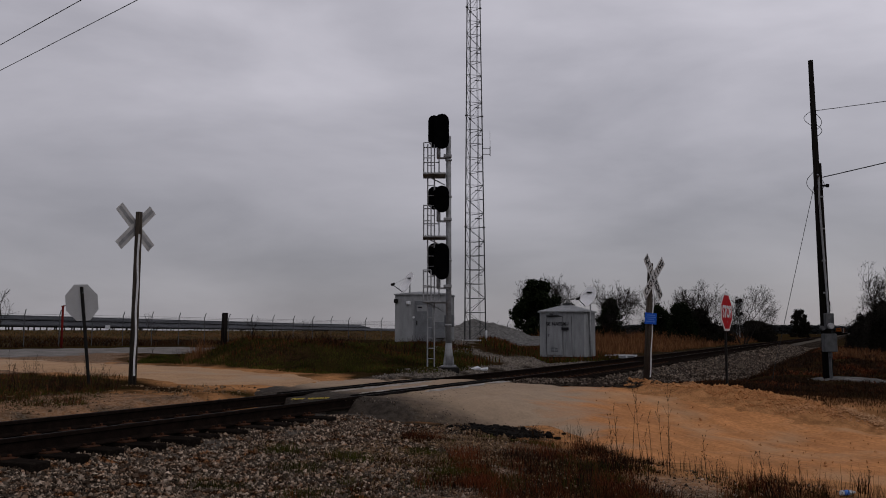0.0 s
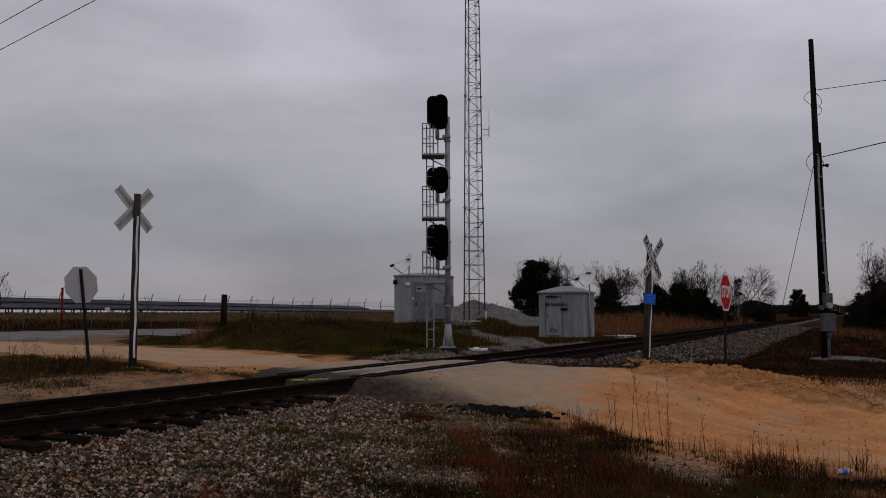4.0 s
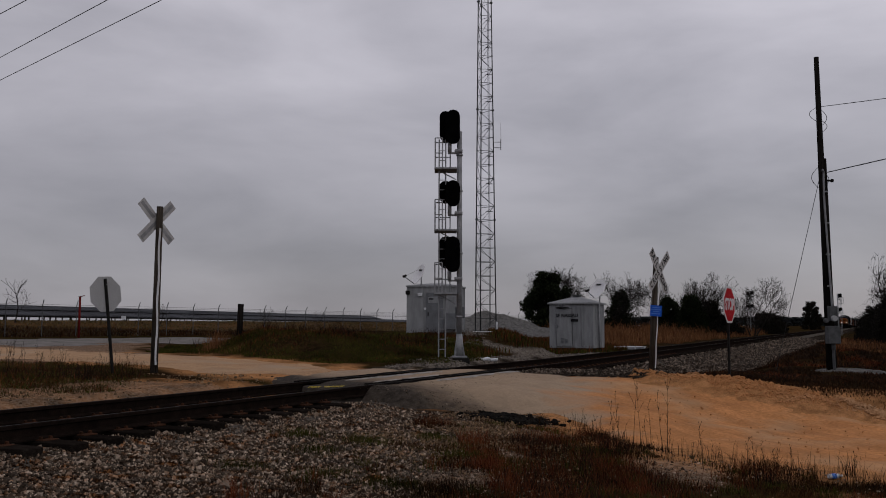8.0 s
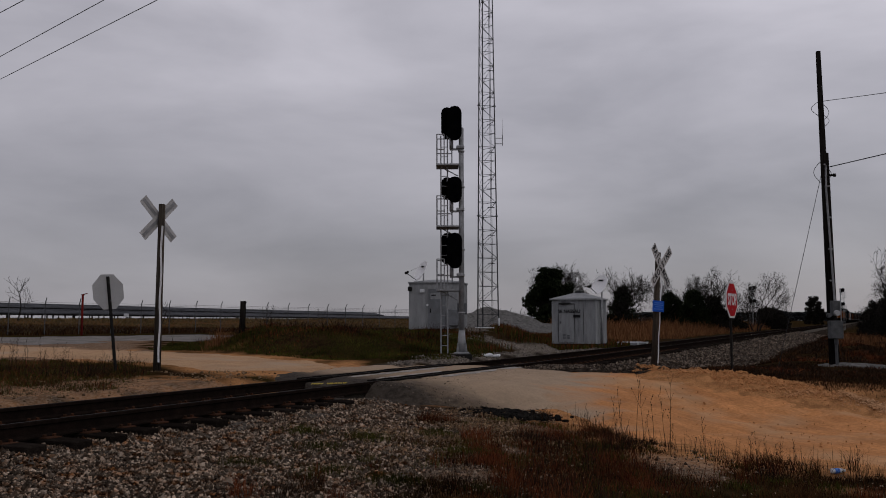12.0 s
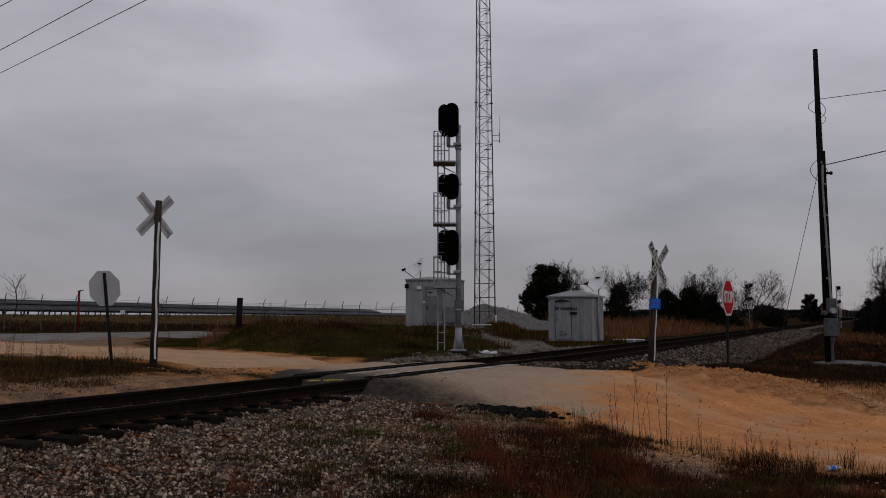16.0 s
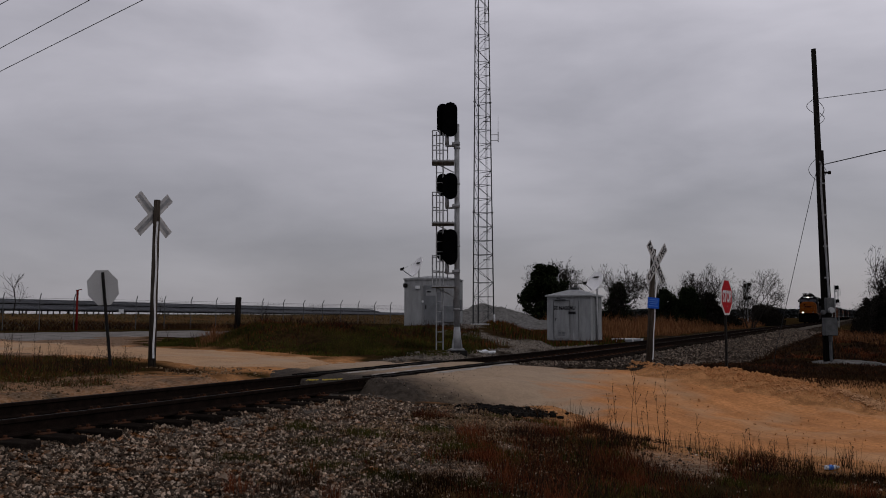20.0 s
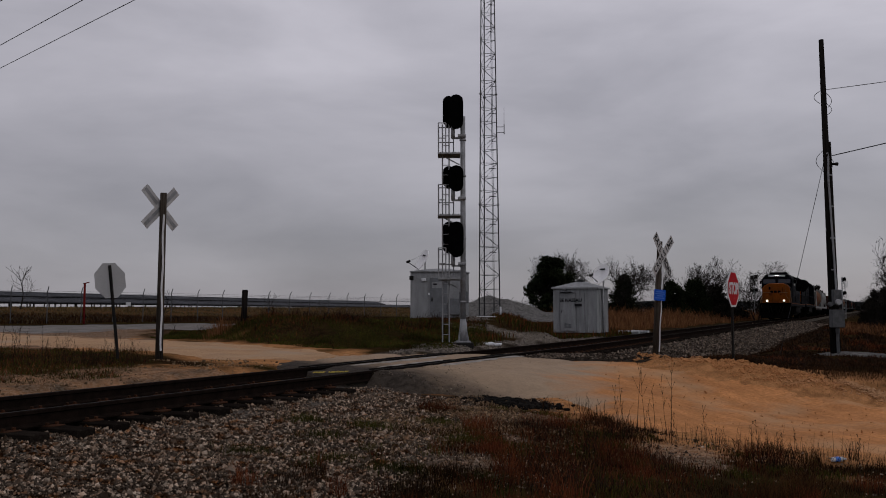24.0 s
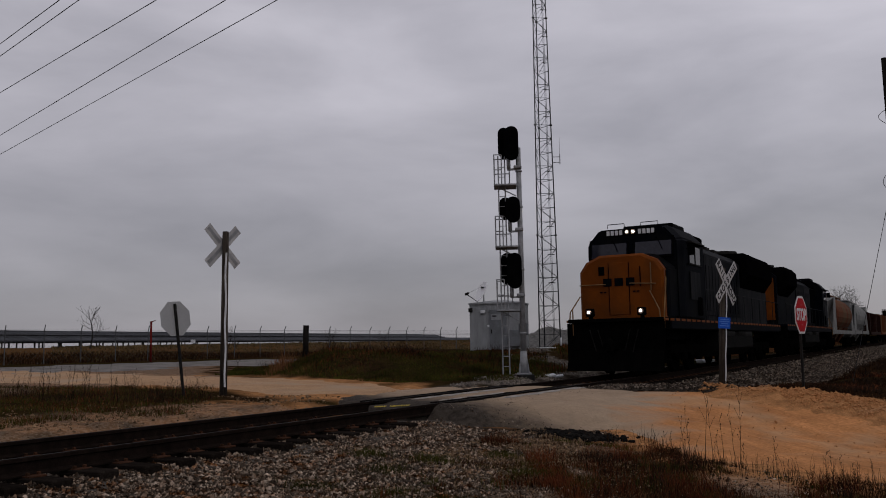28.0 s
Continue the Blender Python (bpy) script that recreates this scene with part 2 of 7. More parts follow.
def asphalt_mat():
    """Dark coarse asphalt that turns tan; the mask tells how tan it is."""
    m = mat("dark_tan_asphalt", (0.06, 0.049, 0.039), (0.024, 0.019, 0.015), 0.95, scale=9.0, fine=45, bump=1.0, spec=0.06)
    n, l = m.node_tree.nodes, m.node_tree.links
    bs = n["Principled BSDF"]
    dark = bs.inputs["Base Color"].links[0].from_socket
    co = n.new("ShaderNodeTexCoord")
    at = n.new("ShaderNodeAttribute")
    at.attribute_name = "cover"
    k = n.new("ShaderNodeTexNoise")
    k.inputs["Scale"].default_value, k.inputs["Detail"].default_value, k.inputs["Roughness"].default_value = 2.6, 12.0, 0.78
    l.new(co.outputs["Object"], k.inputs["Vector"])
    add = n.new("ShaderNodeMath")
    l.new(k.outputs[0], add.inputs[0])
    l.new(at.outputs["Fac"], add.inputs[1])
    r = n.new("ShaderNodeMapRange")
    r.inputs[1].default_value, r.inputs[2].default_value = 0.55, 1.5
    l.new(add.outputs[0], r.inputs[0])
    f = n.new("ShaderNodeTexNoise")
    f.inputs["Scale"].default_value, f.inputs["Detail"].default_value, f.inputs["Roughness"].default_value = 26.0, 9.0, 0.85
    l.new(co.outputs["Object"], f.inputs["Vector"])
    a = n.new("ShaderNodeMixRGB")
    a.inputs[1].default_value, a.inputs[2].default_value = rgb(0.13, 0.096, 0.068), rgb(0.5, 0.365, 0.245)
    l.new(f.outputs[0], a.inputs[0])
    mx = n.new("ShaderNodeMixRGB")
    l.new(r.outputs[0], mx.inputs[0])
    l.new(dark, mx.inputs[1])
    l.new(a.outputs[0], mx.inputs[2])
    l.new(mx.outputs[0], bs.inputs["Base Color"])
    return m


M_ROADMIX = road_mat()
M_TAN_ASPHALT = asphalt_mat()
M_PALE_STRIP = mat("pale_rail_strip", (0.34, 0.31, 0.275), (0.14, 0.12, 0.1), 0.6, scale=6, fine=40, bump=0.2, spec=0.15)
M_GROUND = ground_mat()
M_BALLAST = mat("ballast", (0.12, 0.105, 0.09), (0.03, 0.025, 0.02), 0.95, scale=24, fine=34, bump=0.9, spec=0.0)
M_STONE = mat("ballast_stone", (0.25, 0.203, 0.16), (0.105, 0.063, 0.038), 0.9, scale=14, fine=120, vary=2.7, island=True, dirt=(0.088, 0.037, 0.014), spec=0.01)
M_OLD_STONE = mat("old_ballast_stone", (0.15, 0.126, 0.104), (0.065, 0.042, 0.028), 0.9, scale=14, fine=120, vary=2.4, island=True, spec=0.01)
M_PALE_STONE = mat("pale_stone", (0.17, 0.15, 0.132), (0.09, 0.077, 0.065), 0.9, scale=14, fine=90, vary=0.55, island=True, spec=0.01)
M_SAND = mat("sandy_clay", (0.45, 0.215, 0.088), (0.35, 0.165, 0.068), 0.95, scale=1.3, fine=18, bump=0.35, spec=0.05, dirt=(0.4, 0.24, 0.13))
M_PALE_SAND = mat("pale_sand", (0.41, 0.26, 0.148), (0.31, 0.19, 0.108), 0.95, scale=1.0, fine=22, bump=0.3, spec=0.03, dirt=(0.33, 0.235, 0.155))
M_GRIT = mat("tan_grit", (0.22, 0.145, 0.085), (0.09, 0.057, 0.033), 0.95, scale=9, fine=60, bump=0.3, vary=0.6, island=True, spec=0.01)
M_GRAVEL_LOT = mat("gravel_lot", (0.2, 0.185, 0.172), (0.105, 0.096, 0.088), 0.95, scale=1.1, fine=40, bump=0.5)
M_TAR = mat("broken_tar", (0.006, 0.006, 0.006), (0.018, 0.016, 0.014), 0.95, scale=8, fine=50, bump=0.8, vary=0.4, island=True, spec=0.0)
M_TIE = mat("creosote_wood", (0.02, 0.016, 0.013), (0.009, 0.007, 0.006), 0.95, scale=5, fine=90, bump=0.6, vary=0.35, streak=(1, 8, 8), spec=0.0)
M_RAIL = mat("rusty_rail", (0.016, 0.011, 0.009), (0.008, 0.006, 0.005), 0.85, scale=8, fine=60, bump=0.3, spec=0.0)
M_RAILTOP = mat("worn_steel", (0.018, 0.015, 0.013), (0.01, 0.008, 0.007), 0.7, metal=0.0, scale=3, fine=40, bump=0.05)
M_RUST = mat("rust", (0.07, 0.03, 0.017), (0.03, 0.016, 0.01), 0.9, scale=6, fine=50, bump=0.4)
M_POST = mat("weathered_post", (0.07, 0.058, 0.047), (0.028, 0.023, 0.019), 0.95, scale=4, fine=60, bump=0.6, streak=(9, 9, 0.7))
M_POLE = mat("creosote_pole", (0.018, 0.016, 0.014), (0.007, 0.006, 0.006), 0.9, scale=4, fine=50, bump=0.5, streak=(9, 9, 0.5), spec=0.0)
M_GALV = mat("galvanised_steel", (0.3, 0.305, 0.315), (0.2, 0.205, 0.215), 0.55, metal=0.2, scale=7, fine=70, bump=0.08)
M_DULL = mat("dull_grey_steel", (0.1, 0.102, 0.105), (0.06, 0.062, 0.065), 0.65, metal=0.1, scale=6, fine=60, bump=0.1)
M_HUT = mat("aluminium_siding", (0.275, 0.283, 0.29), (0.2, 0.206, 0.213), 0.6, metal=0.1, scale=2.0, fine=40, bump=0.06, streak=(3, 3, 0.6))
M_HUT_DARK = mat("grey_paint", (0.17, 0.178, 0.19), (0.125, 0.13, 0.138), 0.6, metal=0.1, scale=3, fine=50, bump=0.06)
M_BLACK = mat("black_paint", (0.003, 0.003, 0.0034), (0.0015, 0.0015, 0.0019), 0.85, scale=6, fine=60, bump=0.05, spec=0.0)
M_DARKSTEEL = mat("dark_steel", (0.02, 0.019, 0.018), (0.01, 0.0095, 0.009), 0.8, scale=6, fine=60, bump=0.2, spec=0.04)
M_WHITE = mat("white_sheet", (0.62, 0.63, 0.65), (0.5, 0.51, 0.53), 0.55, scale=3, fine=50, bump=0.03)
M_DISH = mat("white_dish", (0.8, 0.8, 0.8), (0.74, 0.74, 0.75), 0.5, scale=3, fine=300, bump=0.0)
M_BLADE = mat("weathered_white_blade", (0.48, 0.48, 0.48), (0.34, 0.34, 0.345), 0.6, scale=4, fine=60, bump=0.1)
M_SIGNBACK = mat("bare_aluminium", (0.36, 0.365, 0.37), (0.31, 0.315, 0.32), 0.55, metal=0.1, scale=2, fine=600, bump=0.0)
M_RED = mat("sign_red", (0.38, 0.012, 0.018), (0.3, 0.009, 0.013), 0.6, scale=4, fine=60, bump=0.02)
M_REDPOST = mat("red_paint", (0.14, 0.014, 0.012), (0.09, 0.01, 0.01), 0.8, scale=5, fine=60)
M_BLUE = mat("sign_blue", (0.02, 0.1, 0.5), (0.015, 0.075, 0.4), 0.5, scale=4, fine=60, bump=0.02)
M_PALEBLUE = mat("pale_blue_print", (0.09, 0.2, 0.55), (0.07, 0.17, 0.5), 0.5, bump=0.0)
M_YELLOWPAINT = mat("yellow_paint", (0.5, 0.38, 0.05), (0.3, 0.24, 0.06), 0.8, scale=20, fine=90)
M_LETTER = mat("black_print", (0.02, 0.02, 0.022), (0.015, 0.015, 0.016), 0.6, bump=0.0)
M_PANEL = mat("solar_glass", (0.042, 0.044, 0.05), (0.03, 0.032, 0.037), 0.6, scale=1, fine=20, bump=0.0, spec=0.04, vary=0.3)
M_WIRE = mat("cable", (0.03, 0.03, 0.032), (0.02, 0.02, 0.021), 0.7, bump=0.0)
M_PVC = mat("white_plastic", (0.6, 0.61, 0.63), (0.5, 0.51, 0.53), 0.5, bump=0.02)
M_NAVY = mat("navy_paint", (0.0032, 0.004, 0.0063), (0.0016, 0.0021, 0.0036), 0.6, scale=2, fine=40, bump=0.05, dirt=(0.0048, 0.0048, 0.005), spec=0.008)
M_GREYBLUE = mat("weathered_grey_paint", (0.021, 0.0215, 0.0235), (0.006, 0.0064, 0.008), 0.6, scale=1.6, fine=40, bump=0.05, streak=(2.4, 2.4, 0.4), spec=0.008)
M_ORANGE = mat("loco_yellow_orange", (0.16, 0.041, 0.004), (0.115, 0.029, 0.003), 0.6, scale=2.5, fine=50, bump=0.04, dirt=(0.09, 0.027, 0.005), spec=0.05)
M_RAILPAINT = mat("worn_rail_paint", (0.2, 0.11, 0.045), (0.11, 0.065, 0.035), 0.7, scale=4, fine=50, bump=0.05)
M_TRUCK = mat("grimy_black", (0.003, 0.0028, 0.0026), (0.0015, 0.0015, 0.0015), 0.9, scale=5, fine=60, bump=0.2, spec=0.0)
M_TANK = mat("oily_black_tank", (0.009, 0.0085, 0.008), (0.004, 0.004, 0.0038), 0.8, scale=3, fine=50, bump=0.12, spec=0.02)
M_GLASS = mat("cab_glass", (0.014, 0.014, 0.022), (0.009, 0.009, 0.015), 0.08, spec=0.3, bump=0.0)
M_RUSTCAR = mat("rusty_tan_paint", (0.12, 0.03, 0.011), (0.1, 0.068, 0.04), 0.85, scale=0.9, fine=30, bump=0.1, streak=(1, 1, 0.3), dirt=(0.09, 0.032, 0.018))
M_GREYCAR = mat("pale_grey_car_paint", (0.21, 0.21, 0.205), (0.13, 0.13, 0.125), 0.75, scale=1.2, fine=30, bump=0.1)
M_BROWNCAR = mat("boxcar_brown", (0.03, 0.01, 0.007), (0.015, 0.006, 0.005), 0.85, scale=1.2, fine=30, bump=0.1, vary=0.3, streak=(1, 1, 0.3))
M_DARKCAR = mat("dark_hopper_paint", (0.022, 0.022, 0.023), (0.011, 0.011, 0.011), 0.85, scale=1.2, fine=30, bump=0.1, vary=0.3)
M_LAMP = glow("lit_headlight", (1.0, 0.8, 0.66), 150.0)
M_LENS = mat("lamp_reflector", (0.4, 0.3, 0.25), (0.3, 0.22, 0.18), 0.3, bump=0.0, spec=0.3)
M_BARK = mat("grey_bark", (0.03, 0.026, 0.023), (0.016, 0.014, 0.012), 0.9, scale=5, fine=40, bump=0.4)
M_CEDAR = leafy("cedar_needles", (0.004, 0.007, 0.003), (0.014, 0.018, 0.008), 0.35)
M_BUSH = leafy("dark_thicket", (0.006, 0.006, 0.004), (0.017, 0.014, 0.011), 0.35)
M_GREEN = leafy("green_grass", (0.016, 0.024, 0.003), (0.06, 0.053, 0.011))
M_DRY = leafy("dry_grass", (0.02, 0.0085, 0.003), (0.095, 0.045, 0.017))
M_RUSSET = leafy("russet_weed", (0.03, 0.0065, 0.003), (0.15, 0.045, 0.018))
M_FIELD = leafy("field_grass", (0.05, 0.037, 0.014), (0.125, 0.085, 0.038), 0.4)
M_SEDGE = leafy("broom_sedge", (0.075, 0.03, 0.012), (0.19, 0.09, 0.04), 0.4)
M_DEADSTEM = leafy("dead_stem", (0.009, 0.0058, 0.004), (0.034, 0.02, 0.0125), 0.3)
M_MAT = leafy("matted_dead_grass", (0.006, 0.0033, 0.0014), (0.046, 0.021, 0.008), 0.7)
M_HEAP = mat("heaped_gravel", (0.15, 0.145, 0.138), (0.06, 0.058, 0.055), 0.95, scale=5, fine=40, bump=0.6)
# distance haze is painted into this leaf colour, paler and bluer than near trees
M_FARWOOD = leafy("far_woods", (0.016, 0.019, 0.02), (0.028, 0.03, 0.03), 0.2)


# ---- mesh helpers ----
def to_mesh(name, bm, material):
    me = bpy.data.meshes.new(name)
    bm.normal_update()
    bm.to_mesh(me)
    bm.free()
    me.materials.append(material)
    return me


def part(name, bm, material, parent, label=""):
    """Links a bmesh (or a mesh) as one object under a thing or a part."""
    me = bm if isinstance(bm, bpy.types.Mesh) else to_mesh(name, bm, material)
    ob = new(name, me)
    ob.parent = parent
    return tagged(ob, label)


def thing(name, m, label, category, group="", kind=""):
    ob = new(name)
    ob.empty_display_size = 0.2
    ob.matrix_basis = m
    return tagged(ob, label, category, group, kind)


def solid(name, bm, material, label, category, group="", kind="", m=None):
    ob = new(name, to_mesh(name, bm, material))
    if m:
        ob.matrix_basis = m
    return tagged(ob, label, category, group, kind)


def box(bm, c, size, turn=None, bevel=0.0, taper=1.0):
    """A box round c; taper scales its top."""
    vs = []
    for x, y, z in ((-1, -1, -1), (1, -1, -1), (1, 1, -1), (-1, 1, -1), (-1, -1, 1), (1, -1, 1), (1, 1, 1), (-1, 1, 1)):
        k = taper if z > 0 else 1.0
        vs.append(Vector((x * size[0] * k / 2, y * size[1] * k / 2, z * size[2] / 2)))
    m = Matrix.Translation(c) @ (turn or Matrix.Identity(4))
    if bevel:
        sub = bmesh.new()
        vs = [sub.verts.new(v) for v in vs]
        for f in ((3, 2, 1, 0), (4, 5, 6, 7), (0, 1, 5, 4), (1, 2, 6, 5), (2, 3, 7, 6), (3, 0, 4, 7)):
            sub.faces.new([vs[i] for i in f])
        bmesh.ops.bevel(sub, geom=sub.edges[:], offset=min(bevel, min(size) * 0.45), segments=1, affect="EDGES", profile=0.5)
        new_vs = {v: bm.verts.new(m @ v.co) for v in sub.verts}
        for f in sub.faces:
            bm.faces.new([new_vs[v] for v in f.verts])
        sub.free()
    else:
        vs = [bm.verts.new(m @ v) for v in vs]
        for f in ((3, 2, 1, 0), (4, 5, 6, 7), (0, 1, 5, 4), (1, 2, 6, 5), (2, 3, 7, 6), (3, 0, 4, 7)):
            bm.faces.new([vs[i] for i in f])
    return bm


def tube(bm, p, q, r0, r1=None, seg=8, caps=True):
    p, q = Vector(p), Vector(q)
    r1 = r0 if r1 is None else r1
    turn = (q - p).to_track_quat("Z", "Y").to_matrix()
    ax, ay = turn.col[0], turn.col[1]
    ring = [(math.cos(2 * math.pi * i / seg), math.sin(2 * math.pi * i / seg)) for i in range(seg)]
    lo = [bm.verts.new(p + ax * (r0 * c) + ay * (r0 * k)) for c, k in ring]
    hi = [bm.verts.new(q + ax * (r1 * c) + ay * (r1 * k)) for c, k in ring]
    for i in range(seg):
        j = (i + 1) % seg
        f = bm.faces.new((lo[i], lo[j], hi[j], hi[i]))
        f.smooth = seg > 6
    if caps:
        bm.faces.new(lo[::-1])
        bm.faces.new(hi)
    return bm


def bent(bm, pts, r, seg=6):
    """One continuous rod through the points."""
    pts = [Vector(p) for p in pts]
    rings = []
    ax = None
    for i, p in enumerate(pts):
        d = (pts[min(i + 1, len(pts) - 1)] - pts[max(i - 1, 0)]).normalized()
        ax = d.orthogonal().normalized() if ax is None else (ax - d * ax.dot(d)).normalized()
        ay = d.cross(ax)
        rings.append([bm.verts.new(p + (ax * math.cos(2 * math.pi * k / seg) + ay * math.sin(2 * math.pi * k / seg)) * r) for k in range(seg)])
    for a, b in zip(rings, rings[1:]):
        for k in range(seg):
            bm.faces.new((a[k], a[(k + 1) % seg], b[(k + 1) % seg], b[k]))
    bm.faces.new(rings[0][::-1])
    bm.faces.new(rings[-1])
    return bm


def prism(bm, outline, axis, a, b):
    """Extrudes a closed 2D outline along an axis from a to b. axis x: outline is (y, z); y: (x, z); z: (x, y)."""
    def at(p, d):
        return {"x": (d, p[0], p[1]), "y": (p[0], d, p[1]), "z": (p[0], p[1], d)}[axis]
    lo = [bm.verts.new(at(p, a)) for p in outline]
    hi = [bm.verts.new(at(p, b)) for p in outline]
    bm.faces.new(lo)
    bm.faces.new(hi[::-1])
    for i in range(len(lo)):
        j = (i + 1) % len(lo)
        bm.faces.new((lo[i], hi[i], hi[j], lo[j]))
    bmesh.ops.recalc_face_normals(bm, faces=bm.faces[:])
    return bm


def loft(bm, rings):
    """Skins rings of equal count, and caps both ends."""
    vs = [[bm.verts.new(p) for p in r] for r in rings]
    for a, b in zip(vs, vs[1:]):
        for i in range(len(a)):
            j = (i + 1) % len(a)
            bm.faces.new((a[i], a[j], b[j], b[i]))
    bm.faces.new(vs[0][::-1])
    bm.faces.new(vs[-1])
    bmesh.ops.recalc_face_normals(bm, faces=bm.faces[:])
    return bm


def B():
    return bmesh.new()


def from_arrays(name, verts, faces, material, smooth=False):
    me = bpy.data.meshes.new(name)
    me.from_pydata(verts if isinstance(verts, list) else verts.tolist(), [], faces if isinstance(faces, list) else faces.tolist())
    me.materials.append(material)
    if smooth:
        me.polygons.foreach_set("use_smooth", [True] * len(me.polygons))
    me.update()
    return me


def words(name, text, size, material, m, parent, depth=0.002, width=1.0):
    """Flat lettering in the built-in font, as a mesh."""
    cu = bpy.data.curves.new(name, "FONT")
    cu.body, cu.size, cu.align_x, cu.align_y, cu.extrude = text, size, "CENTER", "CENTER", depth
    cu.offset = size * 0.03
    tmp = bpy.data.objects.new(name, cu)
    scene.collection.objects.link(tmp)
    me = bpy.data.meshes.new_from_object(tmp.evaluated_get(bpy.context.evaluated_depsgraph_get()))
    bpy.data.objects.remove(tmp)
    me.transform(Matrix.Diagonal((width, 1, 1, 1)))
    me.transform(m)
    me.materials.clear()
    me.materials.append(material)
    return part(name, me, material, parent)


# ---- the plan ----
TRACK = radians(25.68)  # the track's way, to the right of straight ahead
ALONG = np.array([math.sin(TRACK), math.cos(TRACK)])
ASIDE = np.array([-math.cos(TRACK), math.sin(TRACK)])
rng = np.random.default_rng(7)


def centre(s):
    """How far the track's centre line lies to the left of the camera, s metres along; far off it bends very slightly right."""
    k = np.asarray(s, float) - 150.0
    return 8.55 - 0.005 * ((np.sqrt(k * k + 3600.0) + k) / 2 - 6.6)


def rise(s):
    """The track climbs gently beyond the crossing."""
    k = np.asarray(s, float) - 28.0
    return 0.0035 * (np.sqrt(k * k + 36.0) + k) / 2


def plan_xy(s, lat):
    s, lat = np.asarray(s, float), np.asarray(lat, float)
    return s * ALONG[0] + lat * ASIDE[0], s * ALONG[1] + lat * ASIDE[1]


def plan_sl(x, y):
    return x * ALONG[0] + y * ALONG[1], x * ASIDE[0] + y * ASIDE[1]


def smooth(v, a, b):
    k = np.clip((np.asarray(v, float) - a) / (b - a), 0, 1)
    return k * k * (3 - 2 * k)


WAVES = [(rng.uniform(-1, 1, 2), rng.uniform(0, 6.28)) for _ in range(14)]


def ripple(x, y, size):
    """Smooth pseudo-noise, about -1 to 1, with lumps of that size."""
    v = 0.0
    for i, (d, ph) in enumerate(WAVES):
        k = (0.6 + 1.3 * i / len(WAVES)) * 4.0 / size
        v = v + np.sin(k * (d[0] * x + d[1] * y) + ph + 1.7 * np.sin(0.37 * k * (d[1] * x - d[0] * y) + 2 * ph))
    return v / 5.0


def ground_z(x, y):
    x, y = np.asarray(x, float), np.asarray(y, float)
    s, lat = plan_sl(x, y)
    u = lat - centre(s)
    near = -0.3 - 0.065 * np.clip(-u - 1.6, 0, 6)
    verge = -0.09 - 0.1 * smooth(-u, 5.0, 9.0)
    bank = -0.42 - 0.3 * np.exp(-(((u + 4.0) / 1.3) ** 2)) + 0.2 * np.exp(-(((u + 7.5) / 2.2) ** 2)) + 0.09 * ripple(x, y, 1.7) * smooth(-u, 4.6, 6.0)
    bank = verge + (bank - verge) * smooth(s, 21.5, 27)
    near = near + (bank - near) * smooth(s, 15.5, 19)
    far = -0.3 + 0.24 * smooth(u, 1.4, 2.6) + 0.09 * smooth(u, 4, 8) + 0.25 * smooth(u, 16, 45) + 1.12 * smooth(u, 46, 76) * (1 - smooth(x, -8, 20))
    far = far + 0.1 * smooth(s, 21, 23) * (1 - smooth(s, 26, 30)) * smooth(u, 1.2, 2.2) * (1 - smooth(u, 4, 7))
    far = far - 0.14 * smooth(s, 28, 34) * (1 - smooth(u, 4, 9))
    z = np.where(u < 0, near, far)
    # the grassed mound and the raised pad behind it
    mx = (x + 5.2) / 4.3
    my = (y - 30.6 - 0.1 * x) / 2.9
    rc, rw = road_line(lat)
    mound = 0.76 * np.exp(-(mx ** 4)) * np.exp(-(my ** 4)) * (1 + 0.12 * ripple(x, y, 3.0)) * smooth(np.abs(s - rc) - rw, 0.1, 2.6)
    pad = 0.66 * smooth(y, 31, 36) * (1 - smooth(y, 52, 64)) * smooth(x, -11, -6) * (1 - smooth(x, 3.2, 5.0))
    # loose clay heaped along the far side of the near road
    along = s - rc - rw
    wide = berm_width(lat)
    crest = np.exp(-(((along / wide - 0.45) / 0.42) ** 4)) * (u < -2.5) * smooth(wide, 0.1, 0.5)
    z = z + crest * (0.08 + 0.06 * ripple(x, y, 0.9) + 0.05 * ripple(x, y, 0.42))
    z = z + mound + np.where(mound > pad, 0, pad - mound * pad / np.maximum(pad, 1e-6))
    z = z + 0.03 * ripple(x, y, 2.2) * smooth(np.abs(u), 1.5, 3) + 0.012 * ripple(x, y, 0.6)
    return z + rise(np.clip(s, -50, 900))


def gz(x, y):
    return float(ground_z(x, y))


def road_line(lat):
    """The dirt road's centre and half width along its course over the track."""
    k = [-14, -6, -2, -0.3, 0.3, 0.9, 1.6, 2.3, 3.0, 4.0, 4.8, 8.5, 11.1, 15.4, 22, 34, 60]
    lo = np.interp(lat, k, [-1, 6, 9.7, 11.0, 11.3, 11.55, 11.55, 11.6, 12.2, 13.4, 14.1, 12.9, 14.8, 16.2, 17.4, 18.3, 20])
    hi = np.interp(lat, k, [8, 13.4, 16.0, 16.9, 17.15, 17.25, 17.35, 17.5, 17.8, 18.4, 19.4, 19.3, 19.6, 21.0, 23.8, 26.7, 30])
    c, w = (lo + hi) / 2, (hi - lo) / 2
    return c, w


def berm_width(lat):
    """How broad the loose clay lies beyond the near road's far edge."""
    return np.interp(lat, [-6, -0.3, 0.3, 0.8, 1.9, 3.3, 4.3, 4.9], [0.2, 0.3, 0.5, 0.85, 1.5, 2.3, 1.7, 0.3])


